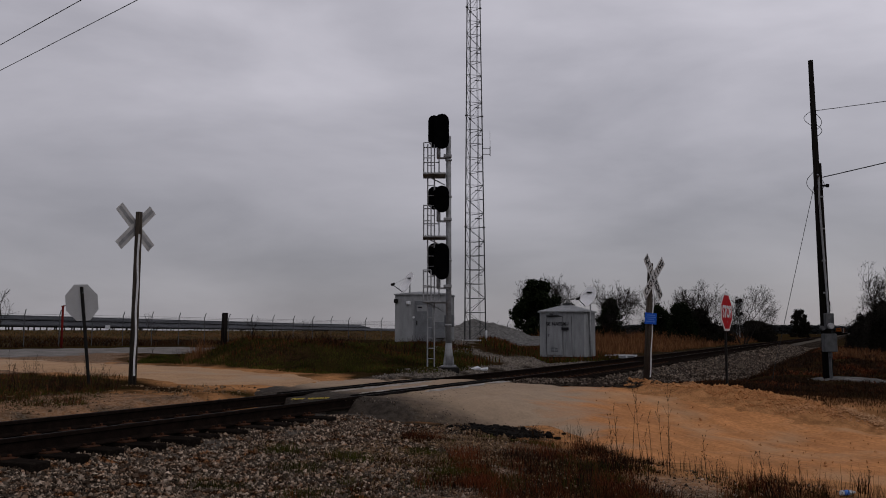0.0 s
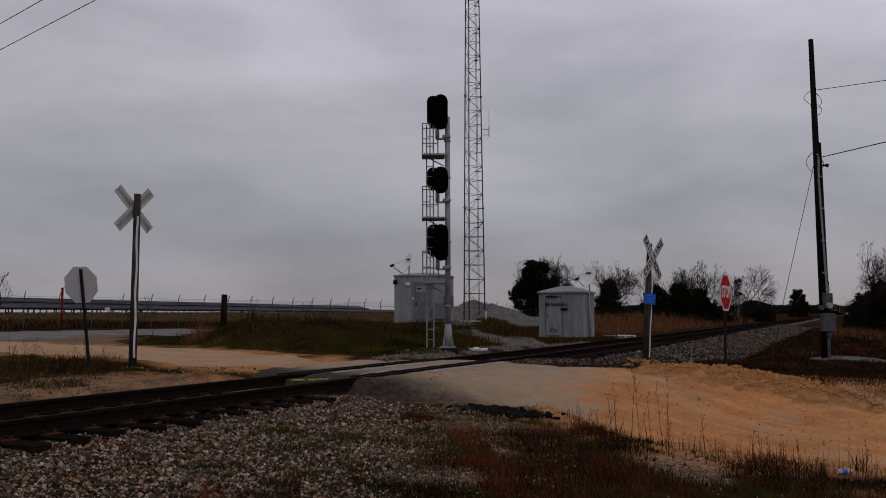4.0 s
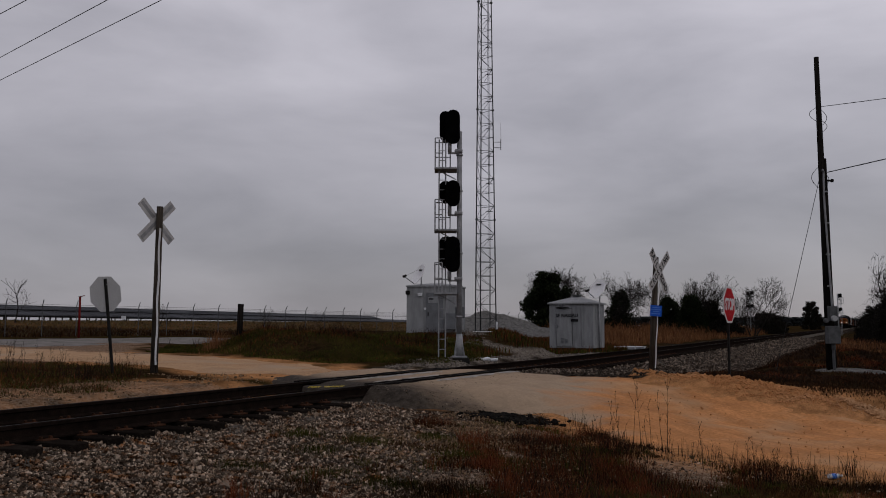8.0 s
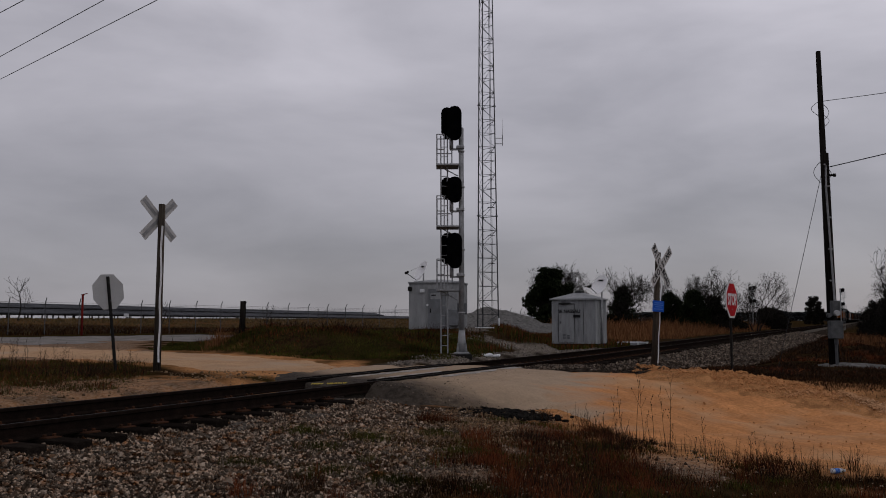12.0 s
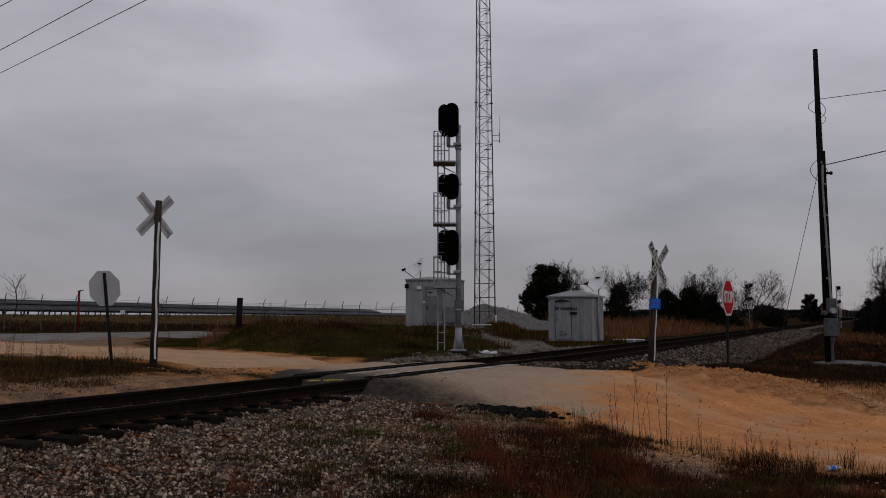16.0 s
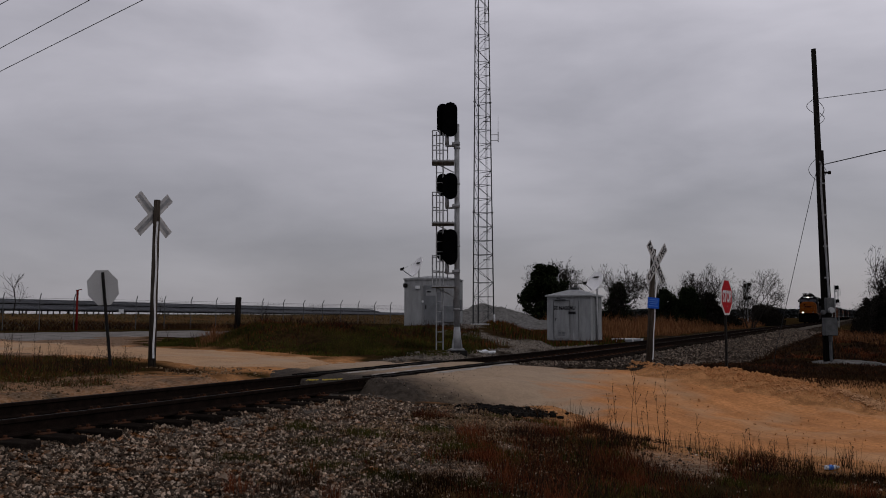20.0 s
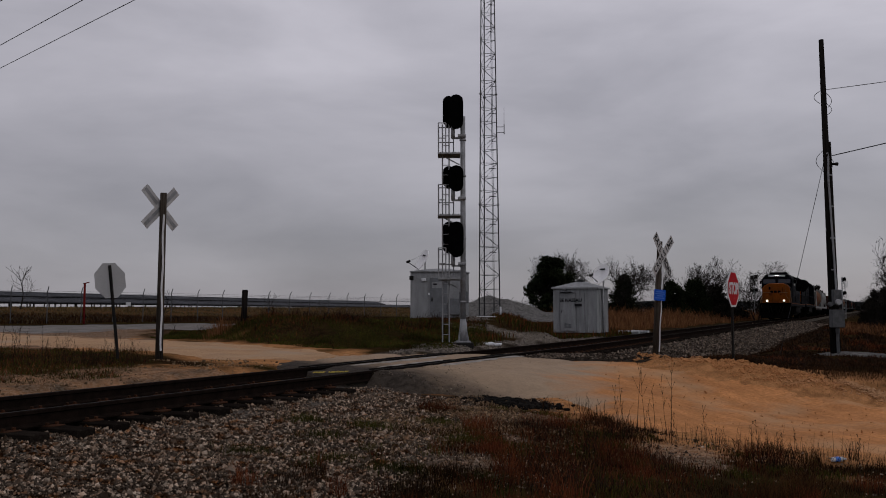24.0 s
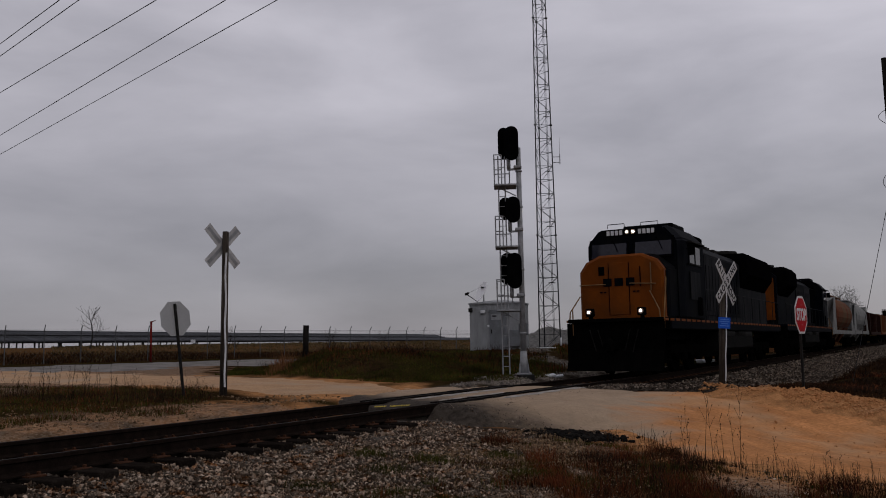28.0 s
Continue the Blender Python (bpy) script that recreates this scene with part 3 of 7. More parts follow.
# ---- large structure ----
def make_ground():
    fwd = np.radians(np.linspace(-36, 36, 430))
    rest = np.radians(np.linspace(40, 320, 60))
    ang = np.concatenate([fwd, rest])
    rad = np.concatenate([[0.4, 1.5, 3.0], np.geomspace(4.2, 60, 250), np.geomspace(62, 300, 50), np.geomspace(330, 3500, 14)])
    A, Rr = np.meshgrid(ang, rad)
    x, y = Rr * np.sin(A), Rr * np.cos(A)
    z = ground_z(x, y)
    n, k = x.shape
    idx = np.arange(n * k).reshape(n, k)
    nxt = np.roll(idx, -1, 1)
    faces = np.stack([idx[:-1], nxt[:-1], nxt[1:], idx[1:]], -1).reshape(-1, 4)
    verts = np.stack([x, y, z], -1).reshape(-1, 3)
    faces = faces.tolist() + [idx[0][::-1].tolist()]
    me = from_arrays("ground", verts, faces, M_GROUND, True)
    s, lat = plan_sl(x, y)
    u = lat - centre(s)
    c, w = road_line(lat)
    nz = ripple(x, y, 1.4)
    sand = np.clip(np.where(u > 0, 0.75, 1.2) - (np.abs(s - c) - w) / np.where((s > c) & (u < 0), 1.9, 1.1) + np.where((s > c) & (u < 0), 0.5, 0.1) + 0.7 * nz, 0, 1) * (1 - smooth(Rr, 120, 200))
    sand = np.maximum(sand, 0.85 * (1 - smooth(np.abs(u - 3.0) + 0.5 * nz, 0.9, 1.9)) * (s < 14) * np.clip(0.75 + 0.45 * ripple(x, y, 0.5), 0, 1))
    sand = np.maximum(sand, (1 - smooth(s - c - w - berm_width(lat) + 0.3 * nz, -0.45, -0.05)) * (s > c) * (u < -2.6))
    apart = smooth(u, 9, 13) * (1 - smooth(u + 2 * nz, 27, 33)) * (1 - smooth(x + 0.31 * y + nz, -1.8, -0.3))
    sand = np.maximum(sand, 0.6 * apart)
    sand = np.maximum(sand, 0.2 * smooth(u, 46, 52) * (1 - smooth(x, -8, 5)))
    sand = np.maximum(sand, 0.5 * np.clip(0.55 + ripple(x, y, 0.8), 0, 1) * np.exp(-((((x + 0.1) / 0.9) ** 2 + ((y - 9.2) / 1.6) ** 2) ** 2)))
    sand = np.maximum(sand, 0.4 * np.clip(0.4 + 1.2 * ripple(x, y, 0.7), 0, 1) * np.exp(-((((x - 1.3) / 1.1) ** 2 + ((y - 9.6) / 1.8) ** 2) ** 2)))
    sand = np.maximum(sand, 0.4 * bare_patch(x, y))
    grass = np.clip(0.6 + 0.6 * ripple(x, y, 3.0), 0, 1)
    gravel = (1 - smooth(-u + 0.8 * nz + 0.25 * (s - 6), 4.2, 5.6)) * (u < 0) * (1 - smooth(s + nz, 12.5, 15))
    pale = np.maximum(np.maximum(0.95 * gravel_path(x, y), 0.5 * bare_patch(x, y)), 0.6 * apart)
    pale = np.maximum(pale, 0.4 * smooth(u, 1.5, 2.2) * (1 - smooth(u + 0.5 * nz, 4.0, 5.2)) * (s < 13))
    gravel = np.maximum(gravel, (1 - smooth(np.abs(u) + 0.5 * nz, np.where(u < 0, 4.2, 2.3), np.where(u < 0, 5.2, 3.3))) * (s > 19))
    col = np.stack([sand * (1 - 0.9 * np.clip(gravel, 0, 1)), grass, gravel, pale], -1).reshape(-1, 4)
    ca = me.color_attributes.new("cover", "FLOAT_COLOR", "POINT")
    ca.data.foreach_set("color", np.clip(col, 0, 1).ravel())
    tagged(new("ground", me), "uneven sandy soil with dry grass beside the railway", "ground", kind="structure")


def sheet(name, pts, material, label, category, parent=None):
    """A surface from a grid of points (rows, columns, 3)."""
    n, k = pts.shape[:2]
    idx = np.arange(n * k).reshape(n, k)
    faces = np.stack([idx[:-1, :-1], idx[:-1, 1:], idx[1:, 1:], idx[1:, :-1]], -1).reshape(-1, 4)
    me = from_arrays(name, pts.reshape(-1, 3), faces, material, True)
    if parent:
        return part(name, me, material, parent, label)
    return tagged(new(name, me), label, category, kind="structure")


def apron_tan(s, u):
    """How tan the asphalt is: dark at its left end, tan further along the track."""
    return 1.05 * smooth(s - 0.3 * (np.abs(u) * -1 + 3), 12.1, 14.8) - 0.1


def road_strip(name, lat0, lat1, material, label, edge, lift):
    lat, v = np.meshgrid(np.linspace(lat0, lat1, int(abs(lat1 - lat0) / 0.14)), np.linspace(-1, 1, 60), indexing="ij")
    c, w = road_line(lat)
    x0, y0 = plan_xy(c, lat)
    wob = 1 + edge * ripple(x0 + 9 * np.sign(v), y0, 1.6) * np.abs(v) + 0.5 * edge * ripple(x0, y0 + 5 * v, 0.5) * np.abs(v)
    s = c + v * w * wob
    x, y = plan_xy(s, lat)
    u = lat - centre(s)
    ramp = -0.012 - 0.14 * np.clip(np.abs(u) - 1.9, 0, 9)
    z = ground_z(x, y)
    low = z
    z = low + (np.maximum(z, ramp) - low) * (1 - smooth(np.abs(v), 0.6, 1.0))
    # wheel ruts along the road and loose crests at its sides
    rut = -0.02 * (np.exp(-(((v - 0.35) / 0.13) ** 2)) + np.exp(-(((v + 0.3) / 0.13) ** 2)))
    z = z + lift * (1 - smooth(np.abs(v), 0.35, 0.95)) + rut + 0.008 * ripple(x, y, 0.4) * (1 - v ** 4)
    z = z - 0.035 * smooth(np.abs(v) + 0.05 * ripple(x, y, 0.7), 0.9, 1.0)
    rag = 0.9 * ripple(x, y, 1.5) + 0.4 * ripple(x, y, 0.5)
    near = lat1 < 9
    z = z - (0.25 * smooth(lat + 0.3 * rag, 6.0, 7.0) if near else 0.25 * (1 - smooth(lat + rag, 10.9, 12.4)))
    ob = sheet(name, np.stack([x, y, z], -1), material, label, "road")
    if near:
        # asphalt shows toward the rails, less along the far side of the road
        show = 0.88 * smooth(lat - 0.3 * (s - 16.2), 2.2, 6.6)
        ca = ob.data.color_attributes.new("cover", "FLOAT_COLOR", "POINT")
        tan_mask = apron_tan(s, lat - 8.55) + 1.5 * (1 - smooth(lat, 3.4, 5.2))
        ca.data.foreach_set("color", np.stack([show, tan_mask, 0 * show, 0 * show + 1], -1).ravel())


def make_roads():
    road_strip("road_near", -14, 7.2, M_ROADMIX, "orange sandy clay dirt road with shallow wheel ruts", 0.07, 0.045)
    road_strip("road_far", 10.6, 60, M_PALE_SAND, "pale sandy dirt road beyond the railway crossing", 0.06, 0.05)
    # worn asphalt of the crossing, in three pieces between the rails
    top = thing("crossing_surface", pose(0, 0, 0), "worn grey asphalt level crossing over the rails", "crossing", kind="structure")
    for name, u0, u1, inner in (("asphalt_apron", -3.7, -0.84, 0), ("asphalt_panel", -0.6, 0.6, 1), ("asphalt_apron", 0.84, 3.3, 0)):
        u, v = np.meshgrid(np.linspace(u0, u1, 40), np.linspace(-1, 1, 90), indexing="ij")
        lat0 = u + 8.55
        c, w = road_line(lat0)
        c = c + 0.1 * u
        w = w + 0.35 + (0.35 if not inner else 0)
        px, py = plan_xy(c, lat0)
        s = c + v * w * (1 + 0.05 * np.abs(v) * ripple(px, py + 7 * np.sign(v), 1.1))
        lat = u + centre(s)
        if not inner:
            far_edge = smooth(np.abs(u), 2.2, 3.5)
            lat = lat + np.sign(u) * far_edge * 0.35 * ripple(px + 3 * v, py + 3 * v, 1.2)
        x, y = plan_xy(s, lat)
        z = -0.01 - 0.02 * np.clip(np.abs(u) - 1.2, 0, 9) + 0.006 * ripple(x, y, 0.7)
        if inner:
            z = z - 0.2 * smooth(np.abs(v), 0.975, 1.0) - 0.04 * smooth(-v, 0.7, 0.84)
        else:
            low = np.minimum(ground_z(x, y), z)
            z = low + (z - low) * (1 - smooth(np.abs(u), 1.2, 3.3))
            z = z + (low - 0.08 - z) * smooth(np.abs(v) + 0.05 * ripple(x, y, 0.8), 0.72, 1.0)
            z = z + (ground_z(x, y) - 0.1 - z) * smooth(np.abs(u) + 0.12 * ripple(x, y, 1.0), 2.9, 3.3)
        ob = sheet(name, np.stack([x, y, z], -1), M_TAN_ASPHALT, "", "", top)
        tan_mask = 0.9 - 0.95 * smooth(-v, 0.1, 0.75)
        if not inner:
            tan_mask = apron_tan(s, u)
            if u0 > 0:
                tan_mask = 0.95 - 0.95 * smooth(-v, 0.0, 0.7)
        ca = ob.data.color_attributes.new("cover", "FLOAT_COLOR", "POINT")
        ca.data.foreach_set("color", np.repeat(np.clip(tan_mask, -0.1, 1).reshape(-1, 1), 4, 1).ravel())
    # pale strips along the rails, and black lumpy strips along the gaps beside them
    for u0, u1, s0, s1 in ((0.22, 0.38, 14.0, 18.6), (-1.26, -1.12, 14.9, 19.4), (-0.46, -0.36, 13.9, 17.0)):
        s, k = np.meshgrid(np.linspace(s0, s1, 90), np.linspace(0, 1, 6), indexing="ij")
        u = u0 + (u1 - u0) * k + (k - 0.5) * 0.16 * ripple(s, s * 0, 0.8)
        x, y = plan_xy(s, u + centre(s))
        z = 0.016 - 0.04 * np.abs(k - 0.5) - 0.03 * smooth(np.abs(s - (s0 + s1) / 2), (s1 - s0) * 0.4, (s1 - s0) * 0.5) - 0.03 * np.clip(np.abs(u) - 1.2, 0, 9)
        sheet("worn_strip", np.stack([x, y, z], -1), M_PALE_STRIP, "pale strip beside the rail", "", top)
    for u0, wide in ((-0.62, 0.13), (0.61, 0.11), (-0.9, 0.11), (0.91, 0.14)):
        bm = B()
        for s in np.arange(13.7, 19.6, 0.28):
            x, y = plan_xy(s, centre(s) + u0 + rng.normal(0, 0.015))
            box(bm, (float(x), float(y), -0.008), (wide * rng.uniform(0.7, 1.6), 0.3, 0.034), pose(0, 0, 0, 0, 0, -25.68 + rng.normal(0, 3)))
        part("filler_strip", bm, M_TAR, top, "black lumpy strip along the gap beside the rail")
    # a broken tarry edge where the asphalt has come away
    bm = B()
    for _ in range(480):
        x, y = 1.08 + rng.normal(0, 0.3), 13.95 + rng.normal(0, 0.24)
        r = rng.uniform(0.015, 0.055)
        box(bm, (x, y, gz(x, y) + r * 0.25), (r * 2, r * 1.6, r), pose(0, 0, 0, rng.uniform(-20, 20), rng.uniform(-20, 20), rng.uniform(0, 90)), bevel=r * 0.2)
    solid("broken_asphalt", bm, M_TAR, "heap of broken black asphalt lumps at the road edge", "rubble", kind="stuff")


def make_track():
    track = thing("railway_track", pose(0, 0, 0), "single railway track with rusty rails on dark wooden ties", "railway track", kind="structure")
    # ballast bed
    ss = np.concatenate([np.arange(-25, 80, 0.5), np.arange(80, 900, 4.0)])
    uu = np.array([-3.4, -2.6, -2.0, -1.55, -1.3, -0.5, 0, 0.5, 1.3, 1.55, 2.0, 2.6, 3.4])
    prof = np.array([-0.8, -0.62, -0.44, -0.3, -0.265, -0.25, -0.25, -0.25, -0.265, -0.3, -0.44, -0.62, -0.8])
    S, U = np.meshgrid(ss, uu, indexing="ij")
    x, y = plan_xy(S, U + centre(S))
    z = prof[None, :] + 0.018 * ripple(x, y, 0.5) + rise(S)
    sheet("ballast_bed", np.stack([x, y, z], -1), M_BALLAST, "grey crushed stone", "", track)
    # rails
    profile = [(-0.07, -0.172), (0.07, -0.172), (0.07, -0.158), (0.012, -0.135), (0.012, -0.048), (0.036, -0.038), (0.036, -0.008), (0.027, 0.0), (-0.027, 0.0), (-0.036, -0.008), (-0.036, -0.038), (-0.012, -0.048), (-0.012, -0.135), (-0.07, -0.158)]
    ss = np.concatenate([np.arange(-25, 120, 1.0), np.arange(120, 900, 6.0)])
    for side in (-1, 1):
        pts = []
        for s in ss:
            for du, dz in profile:
                x, y = plan_xy(s, centre(s) + side * 0.753 + du)
                pts.append((float(x), float(y), dz + float(rise(s))))
        k = len(profile)
        faces = [(i * k + j, i * k + (j + 1) % k, (i + 1) * k + (j + 1) % k, (i + 1) * k + j) for i in range(len(ss) - 1) for j in range(k)]
        rail = part("rail", from_arrays("rail", pts, faces, M_RAIL), M_RAIL, track)
        pts = []
        for s in ss:
            for du in (-0.026, 0.026):
                x, y = plan_xy(s, centre(s) + side * 0.753 + du)
                pts.append((float(x), float(y), 0.0025 + float(rise(s))))
        faces = [(i * 2, i * 2 + 1, i * 2 + 3, i * 2 + 2) for i in range(len(ss) - 1)]
        part("rail_head", from_arrays("rail_head", pts, faces, M_RAILTOP), M_RAILTOP, rail, "polished running surface")
    # ties: the near ones singly, the far ones joined
    bm = B()
    box(bm, (0, 0, 0), (2.6, 0.23, 0.17), bevel=0.012)
    tie = to_mesh("tie", bm, M_TIE)
    bm = B()
    box(bm, (0, 0, 0), (0.36, 0.19, 0.02), bevel=0.004)
    for dx in (-0.1, 0.1):
        for dy in (-0.06, 0.06):
            box(bm, (dx, dy, 0.02), (0.035, 0.03, 0.035), bevel=0.004)
    plate = to_mesh("tie_plate", bm, M_RUST)
    for s in np.arange(-8, 70, 0.52):
        if 12.2 < s < 19.8:
            continue
        x, y = plan_xy(s, centre(s) + rng.normal(0, 0.05))
        ob = part("tie", tie, M_TIE, track)
        turn = -25.68 + rng.normal(0, 1.0)
        ob.matrix_basis = pose(float(x), float(y), -0.265 + float(rise(s)) + rng.normal(0, 0.006), 0, 0, turn)
        if s < 40:
            for side in (-1, 1):
                x, y = plan_xy(s, centre(s) + side * 0.753)
                p = part("tie_plate", plate, M_RUST, track)
                p.matrix_basis = pose(float(x), float(y), -0.175 + float(rise(s)), 0, 0, turn)
    bm = B()
    for s in np.arange(70, 190, 0.6):
        x, y = plan_xy(s, centre(s))
        box(bm, (float(x), float(y), -0.26 + float(rise(s))), (2.6, 0.23, 0.17), pose(0, 0, 0, 0, 0, -25))
    tagged(part("far_ties", bm, M_TIE, track), kind="stuff")
    # sprayed yellow lettering on the ties by the crossing, not legible
    for i in range(8):
        bm = B()
        x, y = -2.25 + 0.066 * i + (0.05 if i > 2 else 0), 15.25 + 0.03 * i + rng.normal(0, 0.02)
        for dx, dy, wide, deep, turn in ((-0.018, 0.0, 0.016, 0.3, rng.uniform(-6, 6)), (0.018, 0.0, 0.016, 0.3, rng.uniform(-6, 6)), (0.0, rng.choice([-0.1, 0.0, 0.1]), 0.05, 0.05, 0)):
            if rng.uniform() < 0.8:
                box(bm, (x + dx, y + dy, -0.028), (wide, deep, 0.006), pose(0, 0, 0, 0, 0, turn))
        if bm.verts:
            part("paint_mark", bm, M_YELLOWPAINT, track, "sprayed yellow paint mark")


def stones(name, x, y, z, size, label):
    """Angular stones, joined into one piece."""
    base = np.array([(1, 0, 0), (-1, 0, 0), (0, 1, 0), (0, -1, 0), (0, 0, 1), (0, 0, -1), (0.62, 0.62, 0.3), (-0.6, 0.6, -0.25), (0.6, -0.6, -0.3), (-0.62, -0.62, 0.35)], float)
    tri = np.array([(0, 6, 4), (6, 2, 4), (2, 7, 4), (7, 1, 4), (1, 9, 4), (9, 3, 4), (3, 8, 4), (8, 0, 4), (6, 0, 5), (2, 6, 5), (7, 2, 5), (1, 7, 5), (9, 1, 5), (3, 9, 5), (8, 3, 5), (0, 8, 5)])
    n = len(x)
    v = base[None] * rng.uniform(0.6, 1.15, (n, len(base), 1)) * (size[:, None, None] * rng.uniform(0.6, 1.25, (n, 1, 3)))
    a, b = rng.uniform(0, 6.28, n), rng.uniform(-0.7, 0.7, n)
    ca, sa, cb, sb = np.cos(a)[:, None], np.sin(a)[:, None], np.cos(b)[:, None], np.sin(b)[:, None]
    vx, vy, vz = v[..., 0], v[..., 1] * cb - v[..., 2] * sb, v[..., 1] * sb + v[..., 2] * cb
    v = np.stack([vx * ca - vy * sa + x[:, None], vx * sa + vy * ca + y[:, None], vz + z[:, None]], -1).reshape(-1, 3)
    f = (tri[None] + (np.arange(n) * len(base))[:, None, None]).reshape(-1, 3)
    tagged(new(name, from_arrays(name, v, f, M_STONE)), label, "gravel", kind="stuff")


def make_stones():
    # near shoulder
    n = 175000
    s, u = rng.uniform(-2, 14.5, n), -0.85 - 5.6 * rng.uniform(0, 1, n) ** 0.9
    x, y = plan_xy(s, u + centre(s))
    keep = (np.abs(np.arctan2(x, y)) < radians(34)) & (y > 4.5)
    keep &= (-u + 0.8 * ripple(x, y, 1.4) + 0.25 * (s - 6) < 5.4 + rng.normal(0, 0.55, n)) & (u < -0.9)
    keep &= ~((s > 12.7 + 0.5 * ripple(x, y, 1.1) + rng.normal(0, 0.25, n)) & (u > -3.3)) & (s < 13.8 + rng.normal(0, 0.4, n))
    x, y, u = x[keep], y[keep], u[keep]
    size = (rng.gamma(3.6, 0.0031, len(x)) + 0.004) * np.where(-u + 0.25 * (y - 9) > 4.3, 0.62, 1.0)
    prof = np.interp(-u, [0, 1.22, 1.45, 2.0, 2.6, 3.4], [-0.215, -0.235, -0.28, -0.42, -0.62, -0.8])
    z = np.maximum(ground_z(x, y), prof) + size * rng.uniform(0, 0.5, len(x))
    stones("ballast_stones", x, y, z, size, "loose grey crushed stone ballast beside the rails")
    # tan grit and crumbs washed off the road among the stones
    n = 11000
    x, y = rng.normal(0.2, 0.9, n), rng.normal(12.3, 1.4, n)
    s, lat = plan_sl(x, y)
    u = lat - centre(s)
    k = off_road(x, y, 0.1) & (u < -2.6) & (s < 13.2) & (ripple(x, y, 0.9) > -0.5) & (y > 8)
    x, y = x[k], y[k]
    size = rng.gamma(2.0, 0.004, len(x)) + 0.003
    stones("sandy_grit", x, y, ground_z(x, y) + 0.012 + size * 0.3, size, "tan sandy grit and small stones at the foot of the crossing")
    bpy.data.objects["sandy_grit"].data.materials[0] = M_GRIT
    # cribs and far shoulder
    n = 130000
    s, u = -4 + 114 * rng.uniform(0, 1, n) ** 1.4, rng.uniform(-4.9, 1.6, n)
    keep = ((s < 12) & (u > -1.2)) | (s > 19.8 + 0.6 * np.clip(-u - 2, 0, 9))
    s, u = s[keep], u[keep]
    x, y = plan_xy(s, u + centre(s))
    size = (rng.gamma(6, 0.0036, len(x)) + 0.008) * (1 + np.clip(s - 20, 0, 60) / 70)
    prof = np.interp(np.abs(u), [0, 1.3, 1.55, 2.0, 2.6, 3.4], [-0.25, -0.265, -0.3, -0.44, -0.62, -0.8])
    z = np.maximum(ground_z(x, y), prof + rise(s)) + size * 0.2
    stones("track_stones", x, y, z, size, "grey crushed stone ballast between and beside the ties")
    bpy.data.objects["track_stones"].data.materials[0] = M_OLD_STONE
    # clods and pebbles along the road verges and by the signal
    n = 16000
    lat = rng.uniform(-2.5, 4.7, n)
    c, w = road_line(lat)
    f = rng.uniform(-0.08, 1.1, n)
    s = c + w + berm_width(lat) * f + 0.1 * rng.normal(0, 1, n)
    x, y = plan_xy(s, lat)
    k = ripple(x, y, 0.45) + 0.6 * rng.normal(0, 1, n) > -0.2
    x, y, f = x[k], y[k], f[k]
    size = np.minimum(rng.gamma(1.5, 0.009, len(x)) + 0.005, 0.055) * (0.45 + 0.55 * smooth(f, 0.0, 0.3))
    v = ground_z(x, y) + 0.2 * size
    stones("road_clods", x, y, v, size, "crumbly orange clay clods heaped along the road verge")
    bpy.data.objects["road_clods"].data.materials[0] = M_SAND
    # crumbs of asphalt and stone on the crossing's ramp
    n = 1500
    s, u = rng.uniform(12.6, 19.0, n), rng.uniform(-3.9, -0.95, n)
    s = 12.6 + (s - 12.6) * rng.uniform(0, 1, n) ** 0.7
    x, y = plan_xy(s, u + centre(s))
    low = ground_z(x, y)
    z = np.maximum(low, low + (-0.01 - 0.02 * np.clip(-u - 1.2, 0, 9) - low) * (1 - smooth(-u, 1.2, 3.3)))
    stones("ramp_crumbs", x, y, z, rng.gamma(1.4, 0.0028, n) + 0.003, "dark asphalt crumbs and grit strewn on the crossing ramp")
    n = 420
    lat = rng.uniform(-2.5, 5.0, n)
    c, w = road_line(lat)
    x, y = plan_xy(c + w * rng.uniform(-0.8, 0.8, n), lat)
    size = rng.gamma(1.6, 0.005, n) + 0.003
    stones("road_pebbles", x, y, np.maximum(ground_z(x, y), -0.9) + 0.045 + size * 0.3, size, "small loose stones and clay crumbs lying on the dirt road")
    bpy.data.objects["road_pebbles"].data.materials[0] = M_SAND
    n = 9000
    x, y = rng.uniform(-14, -2.0, n), rng.uniform(12, 21, n)
    s, lat = plan_sl(x, y)
    u = lat - centre(s)
    k = (u > 1.7) & (u < 5.6 + rng.normal(0, 0.5, n)) & (s < 15.5) & off_road(x, y, -0.2) & (ripple(x, y, 1.3) > -0.5)
    x, y = x[k], y[k]
    size = rng.gamma(1.6, 0.007, len(x)) + 0.004
    stones("verge_debris", x, y, ground_z(x, y) + size * 0.2, size, "scattered stones and clods on the sandy far verge")
    bpy.data.objects["verge_debris"].data.materials[0] = M_GRIT
    n = 16000
    x, y = rng.uniform(-1, 6, n), rng.uniform(6, 13, n)
    s, lat = plan_sl(x, y)
    k = off_road(x, y, 0.0) & (lat - centre(s) < -3.8) & (s < 13) & (rng.uniform(0, 1, n) < 0.15 + bare_patch(x, y) + 0.5 * (x + 0.5 * y > 8.4))
    x, y = x[k], y[k]
    size = rng.gamma(1.8, 0.004, len(x)) + 0.003
    stones("verge_pebbles", x, y, ground_z(x, y) + size * 0.2, size, "small pale pebbles among the near weeds")
    n = 60000
    y = 22 + 32 * rng.uniform(0, 1, n) ** 1.5
    x = rng.uniform(-4.5, 14, n)
    k = (gravel_path(x, y) > rng.uniform(0.1, 1.0, n)) & off_road(x, y, -0.3)
    x, y = x[k], y[k]
    size = rng.gamma(2.5, 0.007, len(x)) + 0.007
